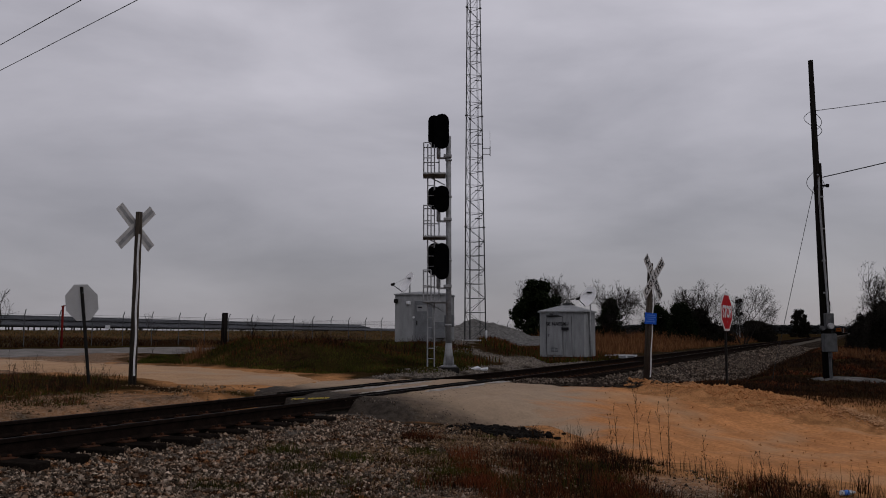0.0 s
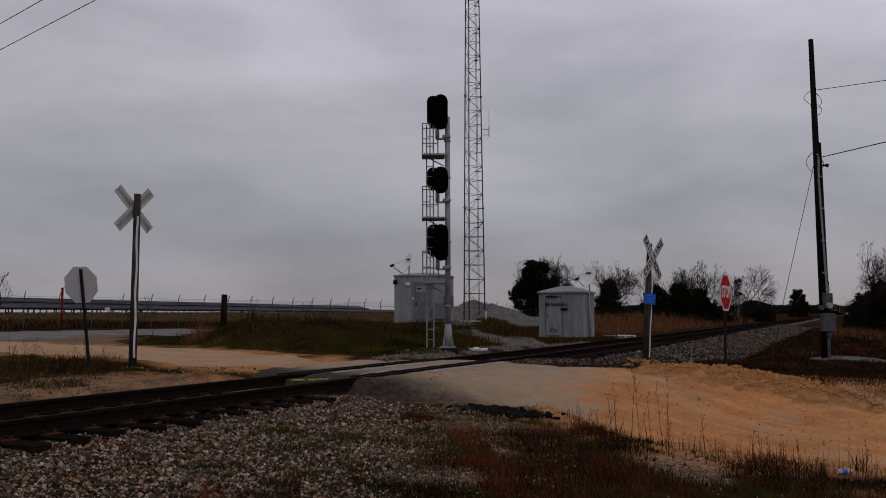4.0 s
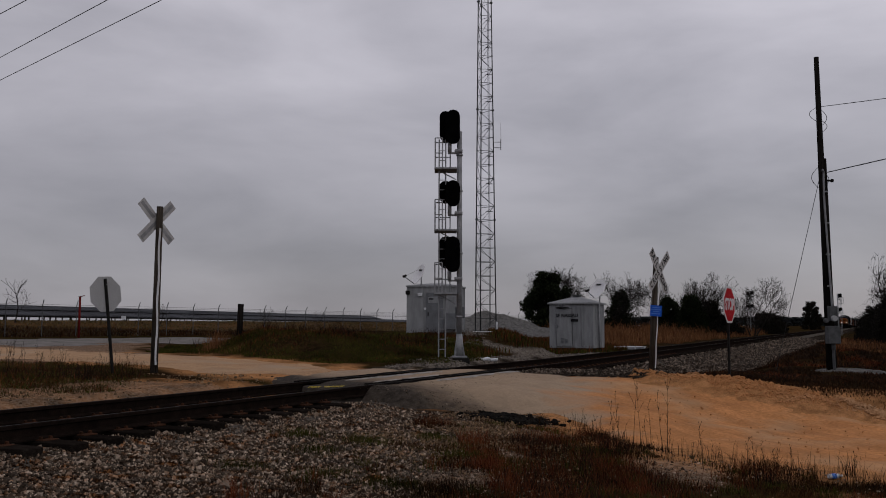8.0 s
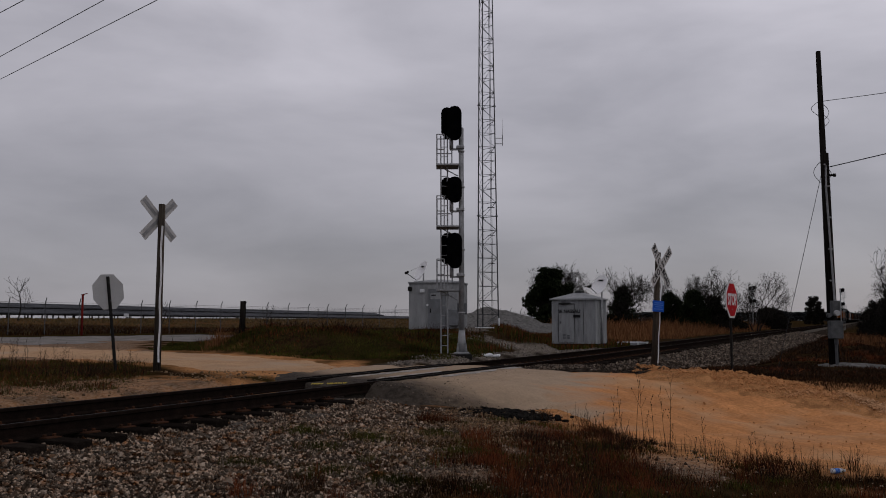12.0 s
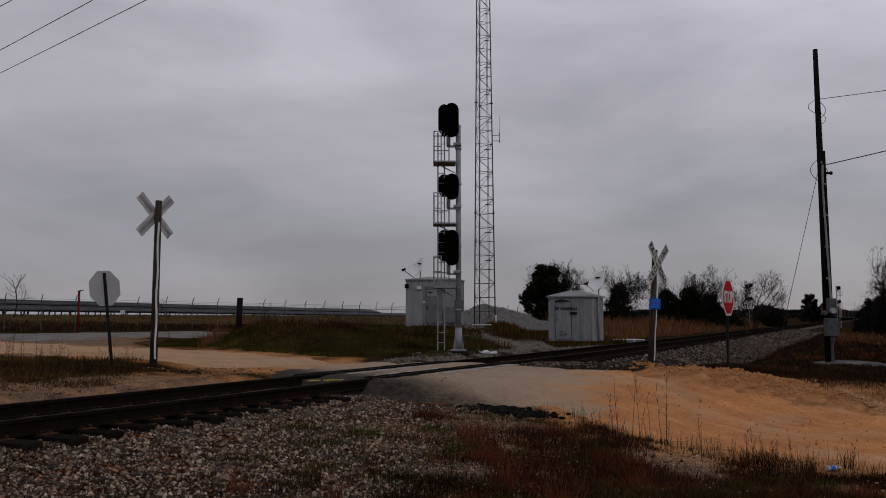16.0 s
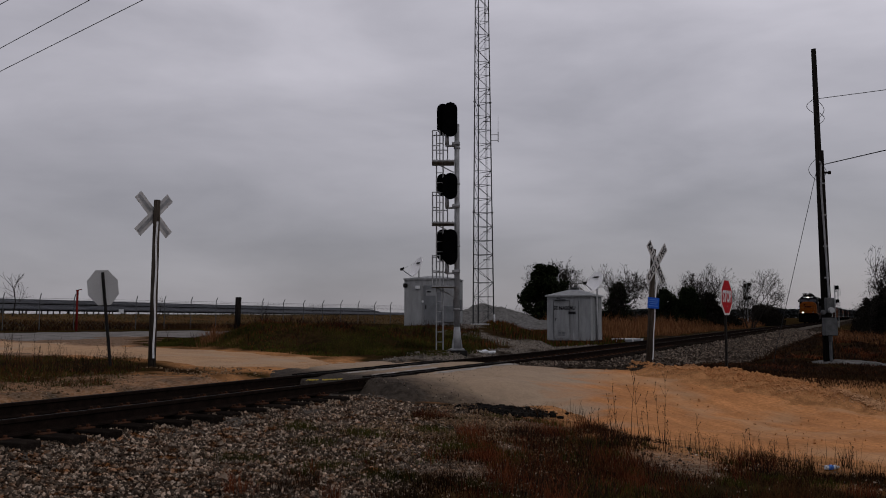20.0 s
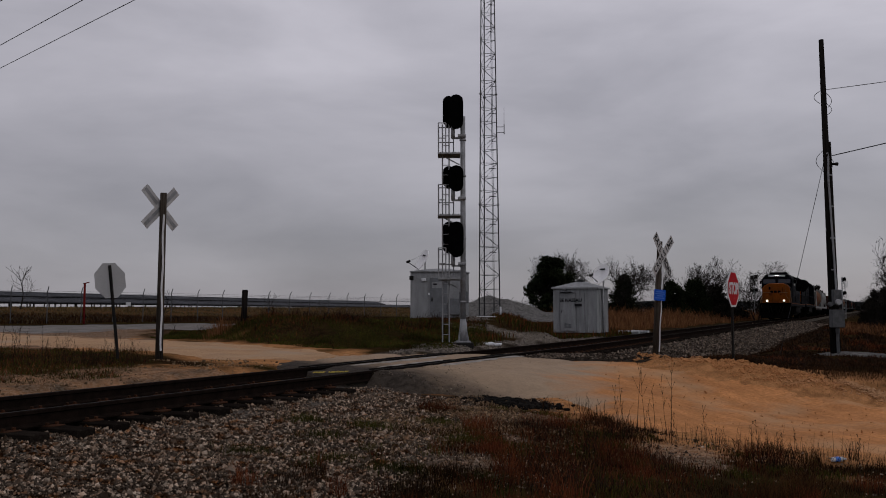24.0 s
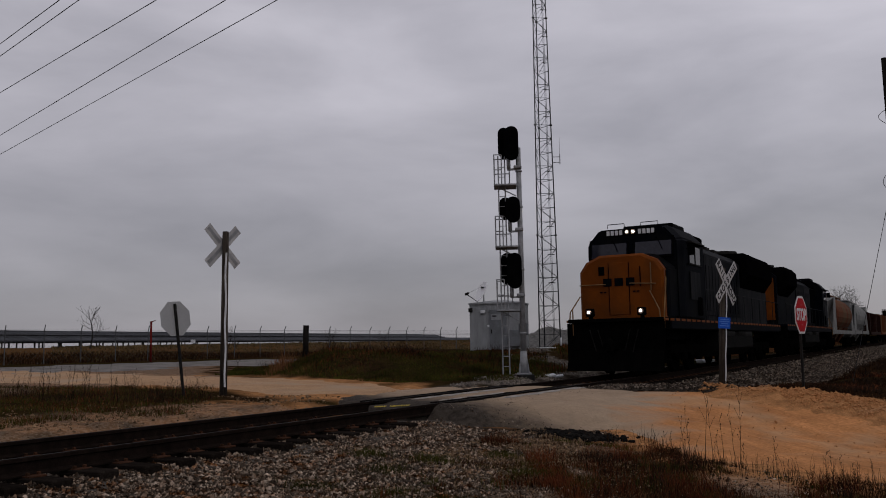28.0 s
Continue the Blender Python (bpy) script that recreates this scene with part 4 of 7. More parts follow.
    stones("signal_gravel", x, y, ground_z(x, y) + size * 0.2, size, "pale crushed stone strewn round the signal base")
    bpy.data.objects["ramp_crumbs"].data.materials[0] = M_OLD_STONE
    bpy.data.objects["signal_gravel"].data.materials[0] = M_PALE_STONE


# ---- plants as stuff ----
def blades(name, x, y, z, high, wide, lean, material, label, category="grass"):
    """Tapered bent blades, one joined piece."""
    n = len(x)
    a, t = rng.uniform(0, 6.28, n), rng.uniform(0, 6.28, n)
    h = high * rng.uniform(0.5, 1.15, n)
    ln = lean * h * rng.uniform(0.1, 1.0, n)
    wx, wy = np.cos(a) * wide / 2, np.sin(a) * wide / 2
    dx, dy = np.cos(t) * ln, np.sin(t) * ln
    p = np.empty((n, 5, 3))
    p[:, 0] = np.stack([x - wx, y - wy, z - 0.03], -1)
    p[:, 1] = np.stack([x + wx, y + wy, z - 0.03], -1)
    p[:, 2] = np.stack([x + wx * 0.8 + dx * 0.35, y + wy * 0.8 + dy * 0.35, z + h * 0.6], -1)
    p[:, 3] = np.stack([x - wx * 0.8 + dx * 0.35, y - wy * 0.8 + dy * 0.35, z + h * 0.6], -1)
    p[:, 4] = np.stack([x + dx, y + dy, z + h], -1)
    k = np.arange(n)[:, None] * 5
    faces = (k + np.array([[0, 1, 2, 3]])).tolist() + (k + np.array([[3, 2, 4]])).tolist()
    ob = new(name, from_arrays(name, p.reshape(-1, 3), faces, material))
    return tagged(ob, label, category, kind="stuff")


def scatter(n, x0, x1, y0, y1, size=1.2, cut=0.0):
    x, y = rng.uniform(x0, x1, n), rng.uniform(y0, y1, n)
    k = ripple(x, y, size) + rng.normal(0, 0.35, n) > cut
    return x[k], y[k]


def gravel_path(x, y):
    """1 on the strewn gravel between the signal, the tower pad and the heap."""
    s, lat = plan_sl(x, y)
    u = lat - centre(s) + 0.5 * ripple(x, y, 1.8)
    lane = smooth(u, 1.7, 2.1) * (1 - smooth(u, 2.6, 3.3)) * smooth(s, 19.5, 21) * (1 - smooth(s, 36, 42))
    wob = 0.25 * ripple(x, y, 1.5)
    k = np.clip(((x - 0.7) * 3.3 - (y - 35.0) * 2.6) / 17.65, 0, 1)
    strip = 1 - smooth(np.hypot(x - 0.7 - 3.3 * k, y - 35.0 + 2.6 * k) + wob, 0.25, 0.6)
    side = x - 0.9 - 0.03 * (y - 35) + wob
    back = smooth(side, -0.5, 0.0) * (1 - smooth(side, 0.5, 1.1)) * smooth(y, 34, 35) * (1 - smooth(y, 46, 49))
    back = np.maximum(back, strip)
    return np.maximum(lane, back)


def off_road(x, y, gap=0.3):
    s, lat = plan_sl(x, y)
    c, w = road_line(lat)
    return np.abs(s - c) > w + gap


BARE = ((2.72, 10.1, 0.55, 0.85), (0.83, 10.5, 0.2, 0.3), (0.1, 8.8, 0.7, 0.5), (0.9, 11.9, 0.5, 0.35), (-0.4, 9.9, 0.4, 0.5), (1.2, 12.6, 0.6, 0.35), (0.2, 11.8, 0.4, 0.5))


def bare_patch(x, y):
    """1 where the verge is bare sandy gravel, 0 where weeds grow."""
    v = 0 * x
    for bx, by, rx, ry in BARE:
        v = np.maximum(v, np.exp(-((np.hypot((x - bx) / rx, (y - by) / ry) * (1 + 0.25 * ripple(x, y, 0.5))) ** 4)))
    return v


def make_plants():
    # near verge: matted dead grass, russet clumps, a little green
    def verge(x, y, gap=0.1):
        s, lat = plan_sl(x, y)
        u = lat - centre(s)
        c, w = road_line(lat)
        gaps = (c - w - s > 0.5) | (ripple(x, y, 0.7) > 0.0)
        return gaps & (bare_patch(x, y) < rng.uniform(0.05, 0.9, len(x))) & (np.hypot((x - 4.42) / 1.3, y - 9.95) > 0.19) & off_road(x, y, gap) & (u < -4.2 + 0.8 * ripple(x, y, 1.2) - 0.22 * (6.8 - s)) & (s < 13.0)
    x, y = scatter(90000, -1.8, 6.4, 5.4, 13.2, 0.7, 0.0)
    k = verge(x, y)
    x, y = x[k], y[k]
    blades("matted_grass", x, y, ground_z(x, y) + 0.01, 0.05, 0.007, 2.2, M_MAT, "matted dead grass on the near verge")
    for name, groups, per, high, wide, mt, lab in (("russet_weeds", 420, 80, 0.19, 0.005, M_RUSSET, "low russet dead weeds on the near verge"), ("dry_weeds", 130, 60, 0.17, 0.005, M_DRY, "dry tan grass tufts on the near verge"), ("green_tufts", 260, 110, 0.085, 0.006, M_GREEN, "short green grass tufts among the weeds"), ("dark_weeds", 300, 70, 0.2, 0.005, M_DEADSTEM, "dark dead weeds on the near verge")):
        cx, cy = rng.uniform(-1.8, 6.4, groups), rng.uniform(5.4, 13.2, groups)
        k = ripple(cx + 11 * wide * 1e3, cy + high * 40, 1.3) > (0.0 if mt is not M_RUSSET else -0.2 + 0.5 * (cx > 2.4))
        cx, cy = cx[k], cy[k]
        s, lat = plan_sl(cx, cy)
        c, w = road_line(lat)
        by_road = np.exp(-(((c - w - s - 0.35) / 0.4) ** 2))
        tall = rng.uniform(0.25, 1.15, len(cx)) * (1 + 0.3 * by_road)
        x = np.repeat(cx, per) + rng.normal(0, 0.1, len(cx) * per)
        y = np.repeat(cy, per) + rng.normal(0, 0.1, len(cx) * per)
        tall = np.repeat(tall, per)
        k = verge(x, y, 0.05)
        x, y, tall = x[k], y[k], tall[k]
        blades(name, x, y, ground_z(x, y), high * tall, wide, 0.9, mt, lab)
    # thick dark clumps where the verge meets the road
    n = 34
    lat = rng.uniform(-2.2, 4.6, n)
    c, w = road_line(lat)
    cx, cy = plan_xy(c - w - rng.uniform(0.1, 0.8, n), lat)
    x, y = np.repeat(cx, 170) + rng.normal(0, 0.12, n * 170), np.repeat(cy, 170) + rng.normal(0, 0.12, n * 170)
    k = verge(x, y, 0.02)
    x, y = x[k], y[k]
    blades("edge_clumps", x, y, ground_z(x, y), 0.16 * np.repeat(rng.uniform(0.3, 1.7, n), 170)[k], 0.005, 1.3, M_MAT, "thick dark clumps of dead grass at the road edge")
    # mixed clumps between the bare ground and the road
    for name, n, per, mt, lab in (("russet_clumps", 46, 46, M_RUSSET, "russet weed clumps on the near verge"), ("dead_clumps", 34, 60, M_DEADSTEM, "dark dead weed clumps on the near verge"), ("olive_clumps", 30, 90, M_GREEN, "low olive green clumps on the near verge")):
        cx, cy = rng.uniform(0.6, 2.4, n), rng.uniform(7.6, 11.8, n)
        x, y = np.repeat(cx, per) + rng.normal(0, 0.13, n * per), np.repeat(cy, per) + rng.normal(0, 0.13, n * per)
        k = verge(x, y, 0.1)
        tall = np.repeat(rng.uniform(0.05, 0.26, n), per)[k] * (1.0 if mt is not M_GREEN else 0.5)
        x, y = x[k], y[k]
        blades(name, x, y, ground_z(x, y), tall, 0.0045, 0.9, mt, lab, "weed")
    # small olive tufts that grow through the stones
    cx, cy = np.array([-1.36, -0.9, -1.1, -2.0, -0.5, -1.7, -0.1, 0.3]), np.array([9.76, 10.6, 8.6, 8.9, 8.3, 10.9, 11.3, 10.2])
    x, y = np.repeat(cx, 260) + rng.normal(0, 0.16, 2080), np.repeat(cy, 260) + rng.normal(0, 0.13, 2080)
    blades("ballast_tufts", x, y, ground_z(x, y) + 0.02, 0.09 * np.repeat(rng.uniform(0.5, 1.2, 8), 260), 0.005, 1.2, M_GREEN, "small olive green tufts among the ballast stones", "weed")
    # a thick dry tuft near the camera
    x, y = np.concatenate([rng.normal(2.98, 0.13, 420), rng.normal(3.3, 0.1, 200)]), np.concatenate([rng.normal(8.05, 0.12, 420), rng.normal(8.3, 0.1, 200)])
    blades("dry_tuft", x, y, ground_z(x, y), 0.24, 0.0045, 0.8, M_DRY, "thick tuft of dry reddish tan grass on the near verge")
    # verge line of taller seeded stems by the road
    n = 700
    lat = rng.uniform(-1.6, 4.4, n)
    c, w = road_line(lat)
    s = c - w * rng.uniform(1.0, 1.16, n)
    x, y = plan_xy(s, lat)
    blades("verge_stems", x, y, ground_z(x, y), 0.3 * rng.uniform(0.15, 1, n) ** 1.5 + 0.05, 0.0045, 0.5, M_DEADSTEM, "thin brown dead stems along the road edge", "weed")
    # weeds on the far side of the near road
    for name, n, high, mt, lab in (("shoulder_grass", 16000, 0.11, M_MAT, "dry grass beyond the orange road verge"), ("shoulder_russet", 14000, 0.13, M_DEADSTEM, "dark dead weeds beyond the orange road verge"), ("shoulder_mat", 26000, 0.07, M_MAT, "matted dead grass beyond the orange road verge")):
        x, y = scatter(2 * n, 5.5, 14, 13.5, 25, 1.4, -0.3)
        s, lat = plan_sl(x, y)
        k = (s > road_line(lat)[0]) & (s - road_line(lat)[0] - road_line(lat)[1] > berm_width(lat) + 0.1 + 0.25 * ripple(x, y, 0.8)) & (lat < 3.4) & (s < 25) & (np.hypot((x - 11.4) / 1.35, y - 24.5) > 1.25)
        x, y = x[k], y[k]
        blades(name, x, y, ground_z(x, y), high * rng.uniform(0.3, 1.1, len(x)), 0.009, 1.9, mt, lab)
    # grass by the far crossing signs
    for name, n, cut, high, mt, lab in (("verge_grass", 22000, -0.2, 0.11, M_GREEN, "short green grass beside the far dirt road"), ("verge_dry_grass", 12000, 0.1, 0.15, M_DRY, "dry brown grass beside the far dirt road"), ("verge_russet", 7000, 0.1, 0.16, M_RUSSET, "russet weeds beside the far dirt road")):
        x, y = scatter(2 * n, -16, -4.6, 12.0, 24, 1.6, cut)
        s, lat = plan_sl(x, y)
        u = lat - centre(s)
        k = off_road(x, y, 0.2) & (u > 3.2 + 0.8 * ripple(x, y, 1.0)) & (s < 16) & (np.hypot(x + 5.0, y - 17.6) > 1.3)
        x, y = x[k], y[k]
        blades(name, x, y, ground_z(x, y), high * rng.uniform(0.25, 1.1, len(x)), 0.008, 1.8, mt, lab)
    # taller brown weeds in clumps by the far signs
    n = 26
    cx, cy = rng.uniform(-12.5, -6.2, n), rng.uniform(16.8, 19.0, n)
    x, y = np.repeat(cx, 60) + rng.normal(0, 0.2, n * 60), np.repeat(cy, 60) + rng.normal(0, 0.2, n * 60)
    k = off_road(x, y, 0.15)
    x, y = x[k], y[k]
    blades("far_verge_weeds", x, y, ground_z(x, y), np.repeat(rng.uniform(0.1, 0.38, n), 60)[k], 0.007, 1.1, M_DEADSTEM, "tall brown weed clumps beside the far dirt road", "weed")
    # the mound
    for name, n, high, mt, cut, lab in (("mound_grass", 85000, 0.12, M_GREEN, -3.0, "green grass on the low mound"), ("mound_dry_grass", 26000, 0.17, M_DRY, -0.3, "dry brown grass on the low mound"), ("mound_russet", 34000, 0.18, M_RUSSET, 0.1, "russet weeds on the low mound"), ("mound_weeds", 13000, 0.44, M_DEADSTEM, 0.0, "dead brown weeds on top of the low mound")):
        x, y = scatter(n, -11, 1.6, 24.4, 36, 1.8, cut)
        g = ground_z(x, y)
        top = smooth(g, 0.15, 0.7)
        k = off_road(x, y, 0.5) & (g > -0.02) & (rng.uniform(0, 1, len(x)) < (0.12 + 0.8 * top if mt is not M_GREEN else 1.1 - 0.45 * top))
        x, y, g = x[k], y[k], g[k]
        blades(name, x, y, g, high * (0.6 + 0.6 * smooth(y, 26, 32)) * (0.75 + 0.5 * ripple(x, y, 0.9)), 0.015, 1.3, mt, lab)
    # patchy grass on the slope between the signal and the front hut, and by the lot
    for name, n, high, mt, lab in (("pad_grass", 34000, 0.2, M_GREEN, "green grass on the slope by the hut"), ("pad_dry_grass", 14000, 0.3, M_DRY, "dry grass on the slope by the hut"), ("pad_russet", 6000, 0.3, M_RUSSET, "russet weeds on the slope by the hut")):
        x, y = scatter(n, 0.9, 9.5, 29.5, 62, 2.0, 0.0)
        s, lat = plan_sl(x, y)
        u = lat - centre(s)
        k = (u > 2.4) & ((x > 1.2 + 0.03 * y + 0.7 * ripple(x, y, 2.0)) | (y < 33)) & (np.hypot(x - 6.7, y - 43.6) > 1.7) & (gravel_path(x, y) < 0.3)
        x, y = x[k], y[k]
        blades(name, x, y, ground_z(x, y), high, 0.03, 0.5, mt, lab)
    x, y = scatter(9000, -14.5, -8, 33, 42, 2.0, -0.2)
    k = off_road(x, y, 0.5) & (x + 0.31 * y > 0.4 * ripple(x, y, 1.5))
    x, y = x[k], y[k]
    blades("lot_grass", x, y, ground_z(x, y), 0.12, 0.03, 0.5, M_GREEN, "short green grass between the road and the lot")
    # taller orange bush at the mound's end
    x, y = rng.normal(-7.9, 0.3, 300), rng.normal(30.6, 0.3, 300)
    blades("orange_bush", x, y, ground_z(x, y), (0.7 * np.exp(-(((x + 7.9) / 0.4) ** 2)) + 0.1) * rng.uniform(0.3, 1.1, 300), 0.014, 0.9, M_SEDGE, "tall orange-brown dry bush at the end of the mound", "shrub")
    # dry grass before the fence
    x, y = rng.uniform(-46, 0, 26000), rng.uniform(44, 84, 26000)
    fx = -22.0 + (y - 64) * 0.716
    k = (x > fx - 9) & (x < fx + 2.2) | (x < fx) & (x > fx - 25)
    x, y = x[k], y[k]
    blades("fence_grass", x, y, ground_z(x, y), 0.36, 0.045, 0.8, M_MAT, "dry brown grass along the chain link fence")
    # short tan field before the solar rows
    n = 60000
    y = rng.uniform(40, 190, n)
    x = -0.53 * y + rng.uniform(0, 1, n) * 0.52 * y
    u = plan_sl(x, y)[1] - 8.55
    k = (u > 42) & (u < 95)
    x, y = x[k], y[k]
    blades("field_grass", x, y, ground_z(x, y), 0.16 + 0.1 * ripple(x, y, 6.0), 0.03 + 0.0006 * y, 1.2, M_FIELD, "short tan and olive field grass inside the fence")
    # broom sedge field over the track
    n = 95000
    x, y = rng.uniform(3, 62, n), rng.uniform(50, 135, n)
    s, lat = plan_sl(x, y)
    u = lat - centre(s)
    k = (u > 3.7 + 0.9 * ripple(x, y, 4.0)) & (u < 34) & ((x > 0.165 * y) | (y > 76)) & (rng.uniform(0, 1, n) < np.clip(70 / y, 0, 1))
    x, y, u = x[k], y[k], u[k]
    tall = (1.2 + 0.35 * ripple(x, y, 3.0)) * rng.uniform(0.45, 1.1, len(x)) * (0.35 + 0.65 * smooth(u, 3.5, 7.5))
    blades("broom_sedge_field", x, y, ground_z(x, y), tall, 0.036, 0.75, M_SEDGE, "tall orange-tan broom sedge field beyond the track")
    # brown bank on the near side, in clumps
    for name, groups, per, high, mt, lab in (("bank_grass", 420, 38, 0.2, M_MAT, "dry brown grass clumps on the bank beside the track"), ("bank_weeds", 260, 44, 0.22, M_RUSSET, "dark russet weeds on the bank beside the track"), ("bank_stems", 800, 40, 0.24, M_DEADSTEM, "dead brown stems on the bank beside the track"), ("bank_mat", 2600, 44, 0.13, M_MAT, "matted dead grass on the bank beside the track")):
        s = 21 + 70 * rng.uniform(0, 1, groups) ** 1.6
        u = -4.9 - rng.uniform(0, 1, groups) ** 1.1 * (4 + 0.35 * s)
        cx, cy = plan_xy(s, u + centre(s))
        k = (ripple(cx + 3 * high, cy, 3.2) > -0.35) & (np.hypot((cx - 11.4) / 1.35, cy - 24.5) > 1.35)
        cx, cy, s = cx[k], cy[k], s[k]
        tall = rng.uniform(0.4, 1.3, len(cx)) * (0.5 + 0.6 * smooth(s, 24, 40))
        x = np.repeat(cx, per) + rng.normal(0, 0.24, len(cx) * per)
        y = np.repeat(cy, per) + rng.normal(0, 0.24, len(cx) * per)
        tall, s = np.repeat(tall, per), np.repeat(s, per)
        c, w = road_line(plan_sl(x, y)[1])
        k = s - c - w > berm_width(plan_sl(x, y)[1])
        x, y, tall, s = x[k], y[k], tall[k], s[k]
        blades(name, x, y, ground_z(x, y), high * tall, 0.011 + 0.0004 * s, 1.9, mt, lab)


def make_bank_sedge():
    n = 5000
    s, u = rng.uniform(44, 75, n), rng.uniform(-16, -7, n)
    x, y = plan_xy(s, u + centre(s))
    k = ripple(x, y, 5.0) > -0.1
    x, y = x[k], y[k]
    blades("bank_sedge", x, y, ground_z(x, y), 0.55 * rng.uniform(0.3, 1.1, len(x)), 0.03, 1.2, M_SEDGE, "tan broom sedge on the bank beside the track")
    a, q = np.meshgrid(np.linspace(0, 2 * math.pi, 48, endpoint=False), np.linspace(0, 1, 12))
    x, y = 11.5 + 1.5 * q * np.cos(a) * (1 + 0.12 * np.sin(3 * a)), 24.9 + 0.95 * q * np.sin(a)
    z = ground_z(x, y) - 0.05 + 0.13 * (1 - q ** 3) * (1 + 0.25 * ripple(x, y, 0.8)) + 0.012 * ripple(x, y, 0.2)
    idx = np.arange(a.size).reshape(a.shape)
    nxt = np.roll(idx, -1, 1)
    f = np.stack([idx[:-1], idx[1:], nxt[1:], nxt[:-1]], -1).reshape(-1, 4)
    tagged(new("gravel_pad", from_arrays("gravel_pad", np.stack([x, y, z], -1).reshape(-1, 3), f, M_HEAP, True)), "low pale patch of packed gravel at the foot of the pole", "pad")


def tall_weed(bm, x, y, high, r):
    """A branched dead stalk with a few seed heads."""
    z = gz(x, y)
    p = Vector((x, y, z - 0.03))
    d = Vector((r.uniform(-0.12, 0.12), r.uniform(-0.12, 0.12), 1)).normalized()
    k = 5
    for i in range(k):
        q = p + d * high / k
        tube(bm, p, q, 0.0045 * (1 - i / (k + 1)), 0.0045 * (1 - (i + 1) / (k + 1)), seg=4, caps=False)
        if i > 1:
            for _ in range(2):
                e = (d + Vector((r.uniform(-0.7, 0.7), r.uniform(-0.7, 0.7), 0.3))).normalized() * high * r.uniform(0.08, 0.2)
                tube(bm, q, q + e, 0.0025, 0.0012, seg=3, caps=False)
                tube(bm, q + e, q + e * 1.15, 0.006, 0.002, seg=4)
        p = q
        d = (d + Vector((r.uniform(-0.1, 0.1), r.uniform(-0.1, 0.1), 0))).normalized()
    return bm


def make_tall_weeds():
    r = random.Random(5)
    for x, y, h in ((2.5, 11.6, 0.95), (2.95, 11.7, 1.0), (2.62, 11.75, 0.8), (2.7, 11.5, 0.6), (2.85, 11.45, 0.7), (2.08, 10.7, 0.6), (2.75, 10.8, 0.55), (2.45, 10.6, 0.5), (1.8, 10.9, 0.45), (3.05, 10.4, 0.5), (3.5, 10.0, 0.42), (3.7, 9.9, 0.35), (2.2, 11.1, 0.7)):
        solid("dead_weed_stalk", tall_weed(B(), x, y, h, r), M_DEADSTEM, "tall thin dead weed stalk at the road edge", "weed", "weed stalks by the road")
    for _ in range(26):
        lat = r.uniform(-0.9, 3.6)
        c, w = road_line(lat)
        x, y = plan_xy(float(c - w) - r.uniform(0.0, 0.7), lat)
        solid("dead_weed_stalk", tall_weed(B(), float(x), float(y), r.uniform(0.12, 0.36), r), M_DEADSTEM, "thin dead weed stalk with seed heads at the road edge", "weed", "weed stalks by the road")
    bm = B()
    for x, y, h in ((-8.5, 18.0, 0.75), (-8.0, 18.4, 0.6), (-6.9, 17.9, 0.6), (-9.2, 17.2, 0.6), (-9.7, 18.6, 0.7), (-6.3, 17.6, 0.5), (-8.8, 17.6, 0.8), (-7.7, 17.4, 0.5), (-10.4, 18.2, 0.7)):
        for _ in range(9):
            tall_weed(bm, x + r.uniform(-0.3, 0.3), y + r.uniform(-0.3, 0.3), h * r.uniform(0.5, 1.0), r)
    solid("dead_weed_stalks", bm, M_DEADSTEM, "branched dead weed stalks beside the dirt road", "weed", kind="stuff")


make_ground()
make_roads()


# ---- signs ----
def octagon(r):
    k = r / math.cos(math.pi / 8)
    return [(k * math.cos(math.pi / 8 + i * math.pi / 4), k * math.sin(math.pi / 8 + i * math.pi / 4)) for i in range(8)]


def stop_sign(x, y, z, turn, tilt, lean, high, post_mat, label):
    """A stop sign that faces -y in its own space; high: the plate's middle over the ground."""
    sign = thing("stop_sign", pose(x, y, z, lean, tilt, 0) @ pose(0, 0, 0, 0, 0, turn), label, "road sign")
    bm = B()
    prism(bm, [(-0.03, -0.02), (0.03, -0.02), (0.03, 0.01), (0.014, 0.025), (-0.014, 0.025), (-0.03, 0.01)], "z", -0.3, high + 0.33)
    part("post", bm, post_mat, sign, "dark steel channel post")
    bm = B()
    prism(bm, [(p, q + high) for p, q in octagon(0.381)], "y", -0.032, -0.026)
    plate = part("sign_plate", bm, M_SIGNBACK, sign, "bare aluminium back")
    bm = B()
    prism(bm, [(p, q + high) for p, q in octagon(0.379)], "y", -0.036, -0.033)
    part("white_border", bm, M_WHITE, plate)
    bm = B()
    prism(bm, [(p, q + high) for p, q in octagon(0.338)], "y", -0.040, -0.037)
    part("red_face", bm, M_RED, plate, "red reflective face")
    words("lettering", "STOP", 0.33, M_WHITE, Matrix.Translation((0, -0.043, high - 0.005)) @ pose(0, 0, 0, 90, 0, 0), plate, width=0.74)
    for dz in (-0.2, 0.2):
        part("bolt", tube(B(), (0, -0.05, high + dz), (0, 0.03, high + dz), 0.008, seg=6), M_GALV, sign)
    return sign


